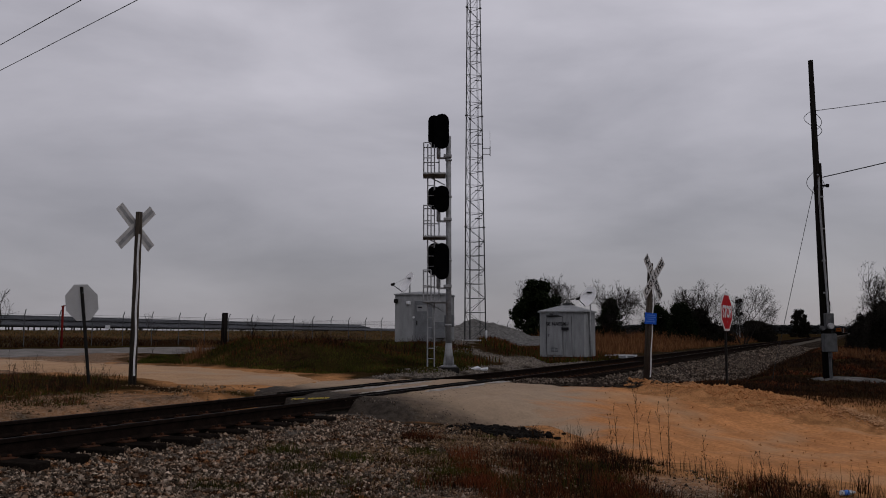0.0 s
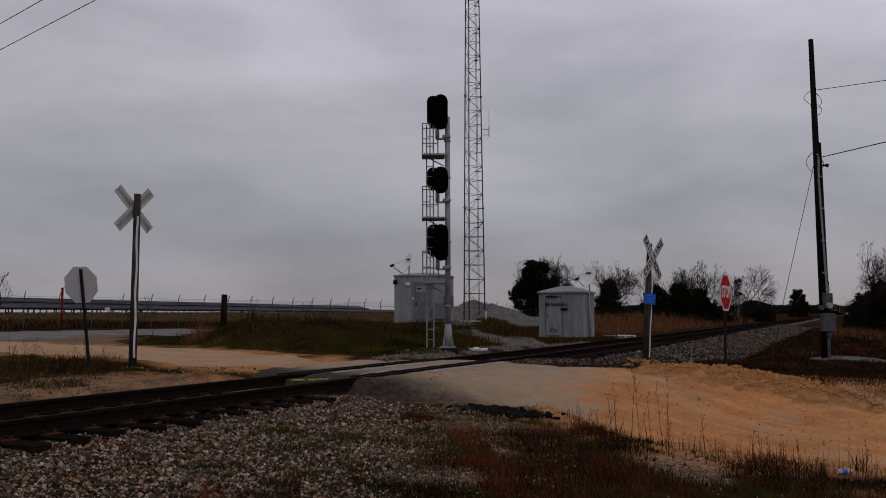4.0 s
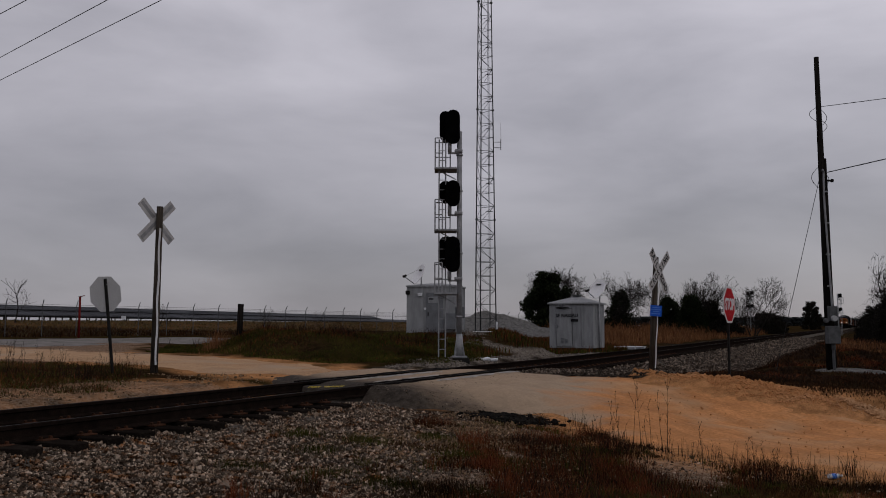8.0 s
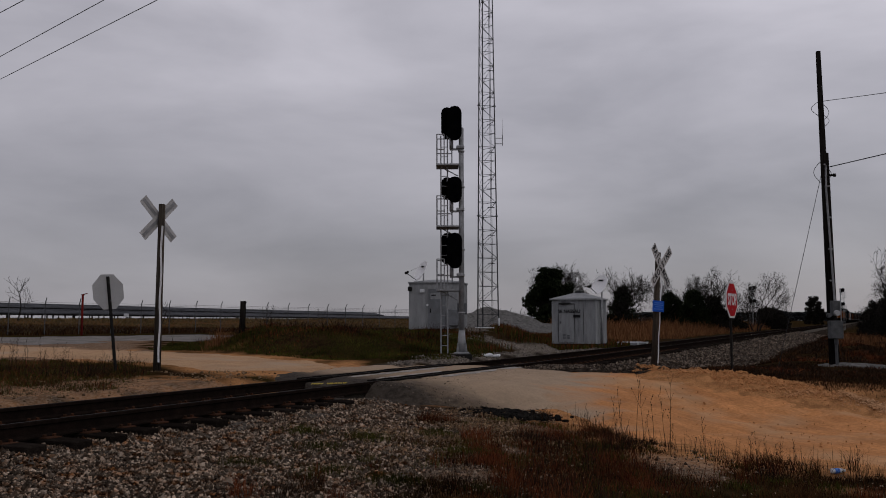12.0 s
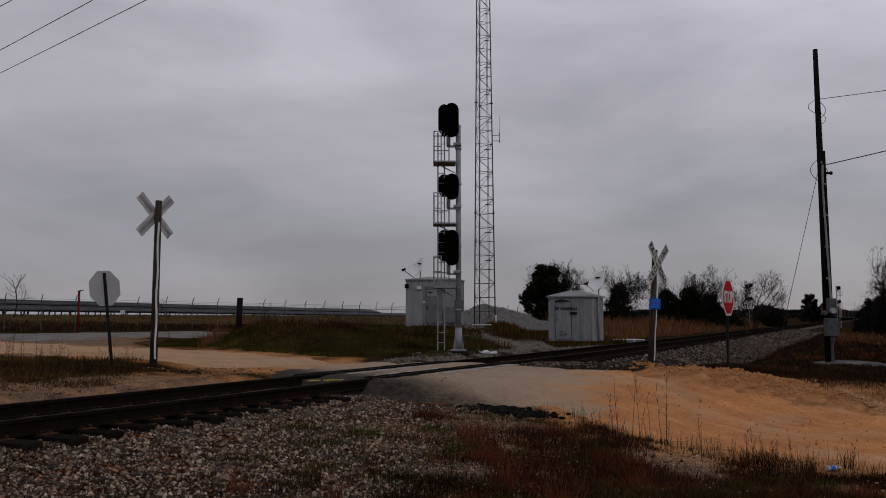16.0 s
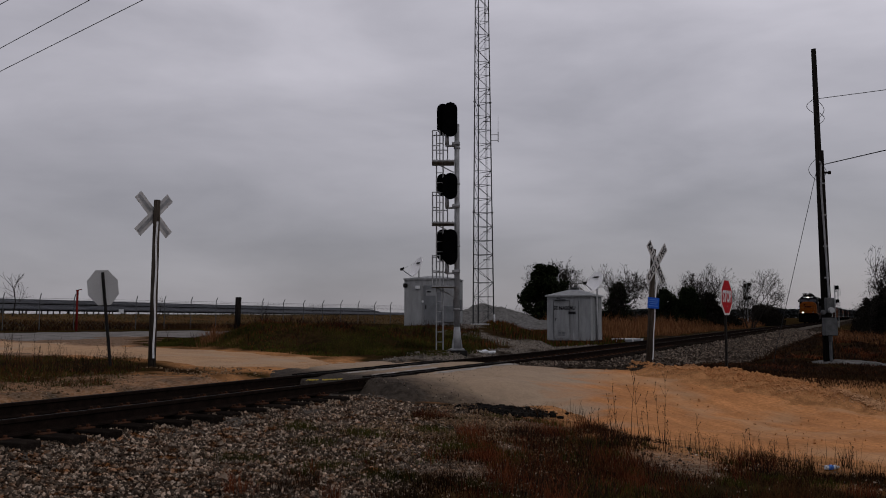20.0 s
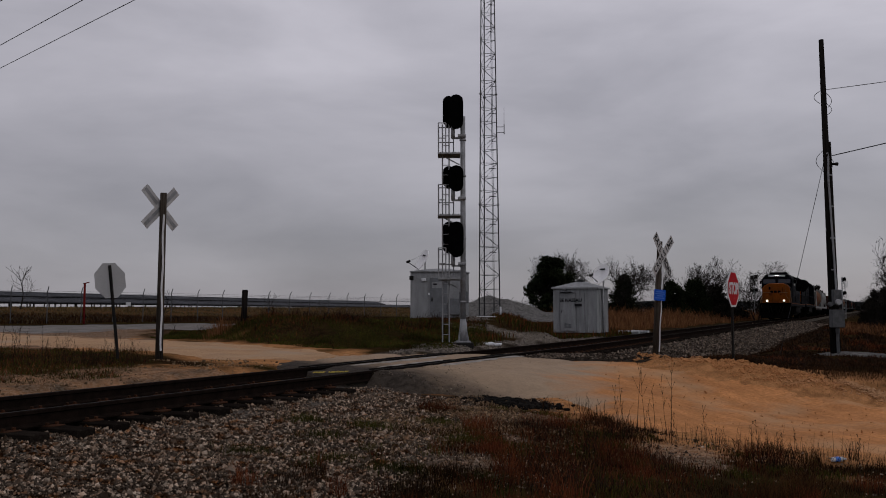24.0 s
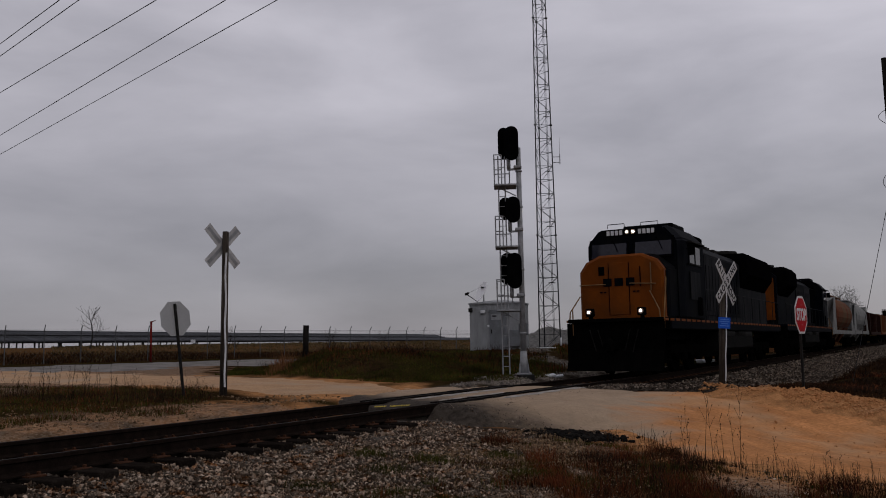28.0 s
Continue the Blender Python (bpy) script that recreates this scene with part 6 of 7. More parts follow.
def make_fence():
    fence = thing("chain_link_fence", pose(0, 0, 0), "tall chain link fence with barbed wire outriggers", "fence")
    bm = B()
    tube(bm, (0, 0, -0.2), (0, 0, 2.1), 0.035, seg=6)
    bent(bm, [(0, 0, 2.1), (0.22, -0.2, 2.42)], 0.03, 5)
    post = to_mesh("post", bm, M_DULL)
    for k in range(-18, 26):
        p = FENCE_A + FENCE_D * (2.45 * k)
        ob = part("post", post, M_DULL, fence)
        ob.matrix_basis = pose(p.x, p.y, gz(p.x, p.y), 0, 0, -10)
    a, b = FENCE_A + FENCE_D * (2.45 * -18), FENCE_A + FENCE_D * (2.45 * 25)
    for z, o, r in ((2.1, 0, 0.02), (2.2, 0.07, 0.008), (2.31, 0.14, 0.008), (2.42, 0.22, 0.008), (0.12, 0, 0.01)):
        bm = B()
        tube(bm, (a.x + o, a.y - o, z), (b.x + o, b.y - o, z), r, seg=4)
        part("wire" if r < 0.015 else "top_rail", bm, M_DULL, fence)
    bm = B()
    length = (b - a).length
    for i in range(int(length / 0.3)):
        for sgn in (0, 1):
            p = a + FENCE_D * (0.3 * i)
            q = a + FENCE_D * (0.3 * i + 2.0)
            z0, z1 = (0.1, 2.1) if sgn else (2.1, 0.1)
            tube(bm, (p.x, p.y, z0), (q.x, q.y, z1), 0.004, seg=3, caps=False)
    tagged(part("mesh_wire", bm, M_DULL, fence), kind="stuff")
    bm = B()
    p = FENCE_A + FENCE_D * 0.2
    box(bm, (p.x - 0.75, p.y - 1.4, 1.62), (0.34, 0.02, 0.24), bevel=0.005)
    part("warning_plate", bm, M_WHITE, fence, "small white warning plate with red top")


def solar_table(x, y, turn, length, mid, tilt_deg, wide):
    """A row of tilted panels on posts; mid: the panels' middle over z = 0."""
    t = thing("solar_table", pose(x, y, 0, 0, 0, turn), "long row of grey tilted solar panels on steel posts", "solar panel", "solar rows")
    bm = B()
    box(bm, (0, 0, 0), (1.02, wide, 0.05), bevel=0.008)
    panel = to_mesh("panel", bm, M_PANEL)
    tilt = pose(0, 0, mid, tilt_deg, 0, 0)
    for i in range(int(length / 1.08)):
        ob = part("panel", panel, M_PANEL, t)
        ob.matrix_basis = tilt @ pose(-length / 2 + 1.08 * (i + 0.5), 0, 0)
    for dy in (-0.42, 0.3):
        bm = B()
        box(bm, tilt @ Vector((0, dy * wide, -0.1)), (length, 0.14, 0.28))
        part("purlin", bm, M_DARKSTEEL, t)
    bm = B()
    box(bm, (0, 0, mid - 0.95), (0.14, 0.12, 1.75))
    post = to_mesh("post", bm, M_DARKSTEEL)
    for i in range(int(length / 3.2) + 1):
        ob = part("post", post, M_DARKSTEEL, t)
        ob.matrix_basis = pose(-length / 2 + 3.2 * i, 0, 0)
    return t


# ---- trees ----
def branchy(bm, p, d, length, r, depth, rnd, tips):
    """A crooked limb that throws side shoots along its way and forks at its end."""
    q = p
    for i in range(3):
        d = (d + Vector((rnd.uniform(-1, 1), rnd.uniform(-1, 1), rnd.uniform(-0.5, 0.7))) * 0.16).normalized()
        e = q + d * (length / 3)
        tube(bm, q, e, r * (1 - 0.12 * i), r * (0.88 - 0.12 * i), seg=5 if r > 0.05 else 3, caps=False)
        q = e
        if depth and i < 2 and rnd.random() < 0.75:
            side = d.orthogonal().normalized()
            a = rnd.uniform(0, 6.283)
            side = side * math.cos(a) + d.cross(side) * math.sin(a)
            branchy(bm, q, (d * 0.7 + side).normalized(), length * rnd.uniform(0.45, 0.75), r * 0.5, depth - 1, rnd, tips)
    if depth == 0:
        tips.append((q, d))
        return
    for k in range(rnd.choice((2, 2, 3))):
        side = d.orthogonal().normalized()
        a = rnd.uniform(0, 6.283)
        side = side * math.cos(a) + d.cross(side) * math.sin(a)
        branchy(bm, q, (d + side * rnd.uniform(0.3, 0.75) + Vector((0, 0, 0.08))).normalized(), length * rnd.uniform(0.6, 0.8), r * 0.62, depth - 1, rnd, tips)


def bare_tree(x, y, high, spread, seed, label, trunks=1, depth=5):
    rnd = random.Random(seed)
    z = gz(x, y)
    tree = thing("bare_tree", pose(x, y, z), label, "tree", "bare trees")
    bm, tips = B(), []
    for k in range(trunks):
        a = 2.1 * k + rnd.uniform(0, 1)
        d = Vector((math.cos(a) * spread * 1.5, math.sin(a) * spread * 1.5, 1)).normalized()
        p = Vector((0.2 * math.cos(a), 0.2 * math.sin(a), -0.2))
        branchy(bm, p, d, high * rnd.uniform(0.27, 0.33), 0.013 * high, depth, rnd, tips)
    tall = max(p.z for p, d in tips) * 1.04
    fit_m = Matrix.Scale(high / tall, 4)
    bm.transform(fit_m)
    part("trunk", bm, M_BARK, tree)
    # fine twigs at the tips
    v, f = [], []
    for p, d in tips:
        p = fit_m @ p
        for _ in range(3):
            e = (d + Vector((rnd.uniform(-1, 1), rnd.uniform(-1, 1), rnd.uniform(-0.7, 0.8))) * 0.9).normalized() * high * rnd.uniform(0.025, 0.075)
            w = Vector((rnd.uniform(-1, 1), rnd.uniform(-1, 1), 0)) * 0.02
            i = len(v)
            v += [tuple(p - w), tuple(p + w), tuple(p + e)]
            f.append((i, i + 1, i + 2))
    part("crown", from_arrays("crown", v, f, M_BARK), M_BARK, tree, "bare grey-brown twigs")
    return tree


def leaf_tree(name, x, y, high, wide, seed, mt, label, group, count=5200, base=0.12, cone=0.5):
    """An evergreen or a thicket: trunk, limbs and a crown of many small leaf sprays round uneven clumps."""
    rnd = random.Random(seed)
    r = np.random.default_rng(seed)
    z = gz(x, y)
    tree = thing(name, pose(x, y, z), label, "tree", group)
    bm = B()
    tube(bm, (0, 0, -0.2), (0, 0, high * 0.8), 0.03 * high, 0.008 * high, seg=8)
    cl = []
    for k in range(90):
        h = high * (base + (0.94 - base) * rnd.random())
        q = (h / high - base) / (1 - base)
        reach = wide / 2 * (1 - cone * q) * math.sqrt(max(0.05, 1 - q ** 3)) * rnd.uniform(0.35, 1.0)
        a = rnd.uniform(0, 6.28)
        c = Vector((reach * math.cos(a), reach * math.sin(a), h))
        tube(bm, (0, 0, max(0.1, h - 0.25 * high)), c, 0.01 * high, 0.004 * high, seg=4, caps=False)
        cl.append((c, wide * rnd.uniform(0.06, 0.14)))
    part("trunk", bm, M_BARK, tree)
    count = int(count * 3.0)
    ci = r.integers(0, len(cl), count)
    cen = np.array([tuple(c) for c, _ in cl])[ci]
    rad = np.array([k for _, k in cl])[ci]
    d = r.normal(0, 1, (count, 3))
    d /= np.linalg.norm(d, axis=1, keepdims=True)
    p = cen + d * (rad * r.uniform(0.25, 1.12, count))[:, None]
    p[:, 2] = np.maximum(p[:, 2], 0.05)
    size = wide * 0.022 * r.uniform(0.5, 1.4, (count, 1))
    a = r.normal(0, 1, (count, 3))
    a = a / np.linalg.norm(a, axis=1, keepdims=True) * size
    b = np.cross(a, r.normal(0, 1, (count, 3)))
    b = b / (np.linalg.norm(b, axis=1, keepdims=True) + 1e-9) * size * 0.6
    v = np.stack([p - a, p + b, p + a * 1.3, p - b], 1).reshape(-1, 3)
    f = np.arange(count * 4).reshape(-1, 4)
    part("crown", from_arrays("crown", v, f, mt), mt, tree)
    return tree


# ---- train ----
def wheel_mesh(r=0.5):
    bm = B()
    tube(bm, (0, -0.07, 0), (0, 0.07, 0), r, seg=24)
    tube(bm, (0, -0.09, 0), (0, -0.06, 0), r + 0.03, seg=24)
    tube(bm, (0, 0.07, 0), (0, 0.14, 0), 0.16, 0.12, seg=12)
    return to_mesh("wheel", bm, M_TRUCK)


WHEEL = wheel_mesh()


def truck(parent, x, axles, gap, r=0.5):
    """A bogie: side frames, springs, and wheels under it."""
    bm = B()
    n = (axles - 1) * gap
    for sy in (-1, 1):
        box(bm, (x, sy * 1.05, 0.72), (n + 1.0, 0.16, 0.3), bevel=0.05)
        for i in range(axles):
            cx = x - n / 2 + i * gap
            box(bm, (cx, sy * 1.08, 0.55), (0.36, 0.2, 0.42), bevel=0.05)
            if i < axles - 1:
                for dx in (-0.14, 0.14):
                    tube(bm, (cx + gap / 2 + dx, sy * 1.1, 0.42), (cx + gap / 2 + dx, sy * 1.1, 0.72), 0.09, seg=8)
    box(bm, (x, 0, 0.7), (0.6, 2.0, 0.3), bevel=0.04)
    tr = part("truck", bm, M_TRUCK, parent, "black bogie frame")
    for i in range(axles):
        for sy in (-1, 1):
            w = part("wheel", WHEEL, M_TRUCK, tr)
            w.matrix_basis = pose(x - n / 2 + i * gap, sy * 0.75, r, 0, 0, 0 if sy > 0 else 180) @ Matrix.Diagonal((r / 0.5, 1, r / 0.5, 1))
    return tr


def section(half, z0, z1, chamfer, drop):
    """A body cross-section (y, z) with chamfered shoulders."""
    return [(-half, z0), (half, z0), (half, z1 - drop), (half - chamfer, z1), (-half + chamfer, z1), (-half, z1 - drop)]


def locomotive(name, label, leading):
    loco = thing(name, pose(0, 0, 0), label, "locomotive", "locomotives")
    bm = B()
    box(bm, (-0.45, 0, 1.5), (19.6, 3.0, 0.34), bevel=0.03)
    box(bm, (0, 0, 1.2), (13.0, 1.2, 0.4), bevel=0.03)
    part("underframe", bm, M_NAVY, loco, "dark blue frame sill")
    stripe = to_mesh("sill_stripe", box(B(), (0, 0, 0), (0.42, 0.008, 0.07)), M_ORANGE)
    for sy in (-1, 1):
        for i in range(32):
            part("sill_stripe", stripe, M_ORANGE, loco).matrix_basis = pose(-9.9 + 0.64 * i, sy * 1.505, 1.62)
    # nose
    bm = B()
    def nose_ring(x, half, top, k):
        return [(x, -half, 1.68), (x, half, 1.68), (x, half, top - 0.62 * k), (x, half * 0.62, top), (x, -half * 0.62, top), (x, -half, top - 0.62 * k)]
    loft(bm, [nose_ring(8.0, 1.42, 3.7, 0.75), nose_ring(9.0, 1.38, 3.66, 0.75), nose_ring(9.25, 1.33, 3.62, 0.8)])
    bmesh.ops.bevel(bm, geom=bm.edges[:], offset=0.05, segments=2, affect="EDGES")
    part("nose_body", bm, M_NAVY if leading else M_GREYCAR, loco, "dark blue sides of the wide nose" if leading else "pale grey nose sides")
    bm = B()
    def face_ring(x, half, top):
        return [(x, -half, 1.7), (x, half, 1.7), (x, half, top - 0.5), (x, half * 0.84, top - 0.2), (x, half * 0.5, top), (x, -half * 0.5, top), (x, -half * 0.84, top - 0.2), (x, -half, top - 0.5)]
    loft(bm, [face_ring(9.16, 1.33, 3.66), face_ring(9.35, 1.32, 3.65), face_ring(9.42, 1.25, 3.58)])
    nose = part("nose", bm, M_ORANGE, loco, "yellow-orange nose face")
    bm = B()
    box(bm, (9.42, -0.05, 2.6), (0.03, 0.62, 1.6), bevel=0.01)
    part("nose_door", bm, M_ORANGE, nose)
    bm = B()
    for y0 in (-0.37, 0.27):
        box(bm, (9.44, y0, 2.6), (0.012, 0.016, 1.6))
    box(bm, (9.42, -0.6, 3.16), (0.03, 0.19, 0.27), bevel=0.008)
    box(bm, (9.435, 0.62, 2.95), (0.012, 0.03, 0.6))
    part("door_seam", bm, M_BLACK, nose)
    bm = B()
    for y0 in (-0.36, 0.0, 0.36):
        box(bm, (9.447, y0 - 0.05, 2.8), (0.012, 0.27, 0.24), bevel=0.06)
    for y0 in (-0.62, -0.5, 0.42, 0.54):
        box(bm, (9.44, y0, 2.5), (0.012, 0.08, 0.04))
    part("emblem", bm, M_NAVY, nose, "dark blue block marks")
    for pts in ([(9.47, 1.1, 2.7), (9.5, 0.4, 2.74), (9.5, 0.3, 2.74)], [(9.5, -0.45, 2.74), (9.47, -1.3, 2.74)], [(9.44, 0.95, 3.35), (9.46, 0.95, 2.5)], [(9.46, 0.9, 2.5), (9.9, 1.3, 1.9), (10.1, 1.4, 1.1)], [(9.3, 1.36, 2.9), (9.46, 1.38, 2.5), (9.95, 1.46, 1.9), (10.1, 1.46, 0.9)], [(9.46, -1.3, 2.4), (9.95, -1.46, 1.9), (10.1, -1.48, 0.9)], [(10.15, -1.3, 1.2), (10.15, -1.3, 2.0), (9.8, -1.3, 2.2)]):
        part("grab_rail", bent(B(), pts, 0.02), M_RAILPAINT, nose, "thin pale yellow grab rail")
    # cab
    bm = B()
    def cab_ring(x, z0, half, top):
        return [(x, -half, z0), (x, half, z0), (x, half, top - 0.45), (x, half * 0.72, top), (x, -half * 0.72, top), (x, -half, top - 0.45)]
    loft(bm, [cab_ring(5.1, 1.68, 1.53, 4.66), cab_ring(7.65, 1.68, 1.5, 4.66), cab_ring(8.25, 1.68, 1.44, 4.58)])
    bmesh.ops.bevel(bm, geom=bm.edges[:], offset=0.05, segments=2, affect="EDGES")
    cab = part("cab", bm, M_NAVY, loco, "dark blue cab")
    for y0, w in ((0.72, 1.18), (-0.72, 1.18)):
        bm = B()
        box(bm, (8.275, y0, 3.93), (0.03, w, 0.56), pose(0, 0, 0, 0, -12, 0), bevel=0.03)
        part("windscreen", bm, M_GLASS, cab, "dark windscreen pane")
    for y0 in (0.72, -0.72):
        bm = B()
        for dy in (-0.63, 0.63):
            box(bm, (8.285, y0 + dy, 3.93), (0.03, 0.05, 0.64), pose(0, 0, 0, 0, -12, 0))
        for dz, dx in ((0.31, -0.066), (-0.31, 0.066)):
            box(bm, (8.285 + dx, y0, 3.93 + dz), (0.03, 1.3, 0.05), pose(0, 0, 0, 0, -12, 0))
        part("windscreen_frame", bm, M_BLACK, cab, "black rubber window frame")
        part("wiper", bent(B(), [(8.25, y0 + 0.1, 4.24), (8.33, y0 + 0.22, 4.05), (8.36, y0 + 0.3, 3.85)], 0.012), M_BLACK, cab)
    for sy in (-1, 1):
        bm = B()
        box(bm, (7.35, sy * 1.66, 3.85), (0.04, 0.2, 0.34), bevel=0.01)
        bent(bm, [(7.3, sy * 1.5, 3.9), (7.34, sy * 1.62, 3.9)], 0.012)
        part("mirror", bm, M_BLACK, cab, "black folding mirror")
        for x0, w in ((6.75, 0.62), (6.0, 0.62)):
            bm = B()
            box(bm, (x0, sy * 1.535, 3.75), (w, 0.02, 0.58), bevel=0.008)
            part("side_window", bm, M_GLASS, cab)
        bm = B()
        box(bm, (6.4, sy * 1.6, 4.13), (1.7, 0.16, 0.05))
        box(bm, (6.4, sy * 1.545, 3.44), (1.7, 0.03, 0.04))
        box(bm, (6.38, sy * 1.545, 3.78), (0.06, 0.03, 0.66))
        part("window_trim", bm, M_DARKSTEEL, cab)
        bm = B()
        box(bm, (5.9, sy * 1.535, 2.1), (0.6, 0.012, 0.6))
        for i in range(7):
            box(bm, (5.9, sy * 1.55, 1.86 + 0.08 * i), (0.56, 0.03, 0.03))
        part("side_vent", bm, M_BLACK, cab)
        bm = B()
        box(bm, (6.4, sy * 1.536, 2.75), (1.3, 0.01, 0.9), bevel=0.003)
        part("side_panel", bm, M_GREYBLUE, cab, "faded grey cab side panel")
    for y0 in (0.52, -0.52):
        bm = B()
        box(bm, (8.24, y0, 4.46), (0.06, 0.62, 0.2), bevel=0.01)
        board = part("number_board", bm, M_BLACK, cab)
        bm = B()
        for i in range(4):
            box(bm, (8.275, y0 - 0.21 + 0.14 * i, 4.46), (0.006, 0.1, 0.15))
        part("print_bar", bm, M_WHITE, board)
    bm = B()
    box(bm, (8.24, 0, 4.46), (0.08, 0.42, 0.2), bevel=0.02)
    lamp = part("headlight_box", bm, M_BLACK, cab)
    for y0 in (-0.1, 0.1):
        bm = B()
        tube(bm, (8.27, y0, 4.47), (8.295, y0, 4.47), 0.075, seg=16)
        lens = part("headlight", bm, M_LENS, lamp, "round headlight lens")
        part("lit_core", tube(B(), (8.28, y0, 4.47), (8.3, y0, 4.47), 0.034, seg=12), M_LAMP, lens, "lit warm white lamp core")
    for y0 in (-0.55, 0.55):
        bm = B()
        bent(bm, [(8.0, y0 - 0.28, 4.66), (8.0, y0 - 0.28, 4.78), (8.0, y0 + 0.28, 4.78), (8.0, y0 + 0.28, 4.66)], 0.015)
        part("roof_rail", bm, M_DARKSTEEL, cab)
    bm = B()
    box(bm, (5.6, 0, 4.78), (1.5, 1.7, 0.26), bevel=0.04)
    part("roof_unit", bm, M_NAVY, cab)
    bm = B()
    for k in range(3):
        tube(bm, (3.9, -0.3 + 0.25 * k, 4.62), (4.4, -0.3 + 0.25 * k, 4.66), 0.04, 0.1, seg=8)
    part("horn", bm, M_DULL, cab)
    # ditch lights
    for y0 in (-0.8, 0.8):
        bm = B()
        box(bm, (10.0, y0, 1.87), (0.2, 0.24, 0.24), bevel=0.03)
        box(bm, (9.95, y0, 1.7), (0.1, 0.1, 0.14))
        hold = part("ditch_light_box", bm, M_BLACK, loco)
        bm = B()
        tube(bm, (10.1, y0, 1.88), (10.125, y0, 1.88), 0.08, seg=16)
        lens = part("ditch_light", bm, M_LENS, hold, "round ditch light lens")
        part("lit_core", tube(B(), (10.11, y0, 1.88), (10.13, y0, 1.88), 0.036, seg=12), M_LAMP, lens, "lit warm white lamp core")
    # front platform, pilot, plough, steps, coupler
    bm = B()
    box(bm, (9.85, 0, 1.62), (0.8, 2.86, 0.12), bevel=0.02)
    box(bm, (10.1, 0, 1.1), (0.12, 2.7, 1.0), bevel=0.02)
    part("pilot", bm, M_TRUCK, loco)
    bm = B()
    loft(bm, [[(10.12, -1.46, 0.75), (10.25, 0, 0.78), (10.12, 1.46, 0.75), (10.02, 1.46, 0.75), (10.15, 0, 0.78), (10.02, -1.46, 0.75)], [(10.35, -1.46, 0.14), (10.6, 0, 0.14), (10.35, 1.46, 0.14), (10.25, 1.46, 0.14), (10.45, 0, 0.14), (10.25, -1.46, 0.14)]])
    part("plough", bm, M_TRUCK, loco, "black snow plough")
    for ex in (9.85, -10.15):
        for sy in (-1, 1):
            bm = B()
            for i in range(4):
                box(bm, (ex, sy * 1.35, 0.45 + 0.3 * i), (0.5, 0.3, 0.04))
            for dx in (-0.27, 0.27):
                box(bm, (ex + dx, sy * 1.35, 0.95), (0.03, 0.3, 1.2))
            part("steps", bm, M_TRUCK, loco)
    for ex in (1, -1):
        bm = B()
        box(bm, (ex * 10.55, 0, 0.88), (0.7, 0.28, 0.26), bevel=0.04)
        box(bm, (ex * 10.9, 0.08, 0.88), (0.22, 0.2, 0.4), bevel=0.05)
        part("coupler", bm, M_TRUCK, loco)
    for y0 in (-0.75, -0.5, 0.5, 0.75):
        bm = B()
        pts = [(10.22, y0 + 0.22 * math.sin(i / 8 * math.pi) * (1 if y0 < 0 else -1), 1.35 - 0.75 * math.sin(i / 8 * math.pi)) for i in range(9)]
        bent(bm, pts, 0.02, 5)
        part("air_hose", bm, M_DARKSTEEL, loco, "dangling dark air hose")
    # hood
    bm = B()
    prism(bm, section(0.98, 1.68, 4.45, 0.3, 0.28), "x", -9.7, 5.1)
    hood = part("hood", bm, M_GREYBLUE if leading else M_NAVY, loco, "weathered blue-grey long hood")
    for x0, x1, mt, top in ((3.0, 5.06, M_BLACK, 4.3), (0.2, 2.9, M_GREYBLUE, 4.2), (-3.2, 0.1, M_NAVY, 4.2)):
        for sy in (-1, 1):
            bm = B()
            box(bm, ((x0 + x1) / 2, sy * 1.0, 3.0), (x1 - x0 - 0.06, 0.03, 2.2), bevel=0.01)
            part("hood_panel", bm, mt, hood)
            for i in range(int((x1 - x0) / 0.5)):
                bm = B()
                box(bm, (x0 + 0.3 + 0.5 * i, sy * 1.025, 2.9), (0.4, 0.02, 1.7), bevel=0.008)
                part("hood_door", bm, mt, hood)
    bm = B()
    box(bm, (4.1, 0, 4.42), (1.9, 2.1, 0.5), bevel=0.06)
    part("blower_housing", bm, M_BLACK, hood, "black inertial filter housing")
    # radiator section with overhang
    bm = B()
    k = 1.52 if not leading else 1.38
    prism(bm, [(-1.0, 3.2), (-k, 3.75), (-k, 4.45), (-k + 0.2, 4.68), (k - 0.2, 4.68), (k, 4.45), (k, 3.75), (1.0, 3.2)], "x", -9.3, -3.6 if leading else -6.2)
    rad = part("radiator", bm, M_BLACK, hood, "black overhanging radiator section")
    for i in range(3):
        bm = B()
        tube(bm, (-8.4 + 1.9 * i, 0, 4.66), (-8.4 + 1.9 * i, 0, 4.86), 0.72, seg=20)
        part("fan", bm, M_DARKSTEEL, rad)
    bm = B()
    for x0 in (1.8, 0.6, -0.8):
        box(bm, (x0, 0.2, 4.52), (0.7, 0.9, 0.16), bevel=0.03)
    tube(bm, (-2.2, 0, 4.45), (-2.2, 0, 4.72), 0.3, 0.26, seg=12)
    part("roof_fittings", bm, M_DARKSTEEL, hood)
    bm = B()
    box(bm, (-9.72, 0, 3.0), (0.04, 1.7, 2.2), bevel=0.01)
    part("end_panel", bm, M_NAVY if leading else M_ORANGE, hood, "" if leading else "yellow-orange end panel")
    # walkway rails
    for sy in (-1, 1):
        bm = B()
        pts = [(x0, sy * 1.46, 2.72) for x0 in (4.9, -10.1)]
        bent(bm, pts, 0.017, 5)
        for x0 in np.arange(-10.1, 5.0, 1.66):
            tube(bm, (x0, sy * 1.46, 1.66), (x0, sy * 1.46, 2.72), 0.017, seg=5)
        part("handrail", bm, M_GREYBLUE, loco)
    # fuel tank, air tanks, bogies
    bm = B()
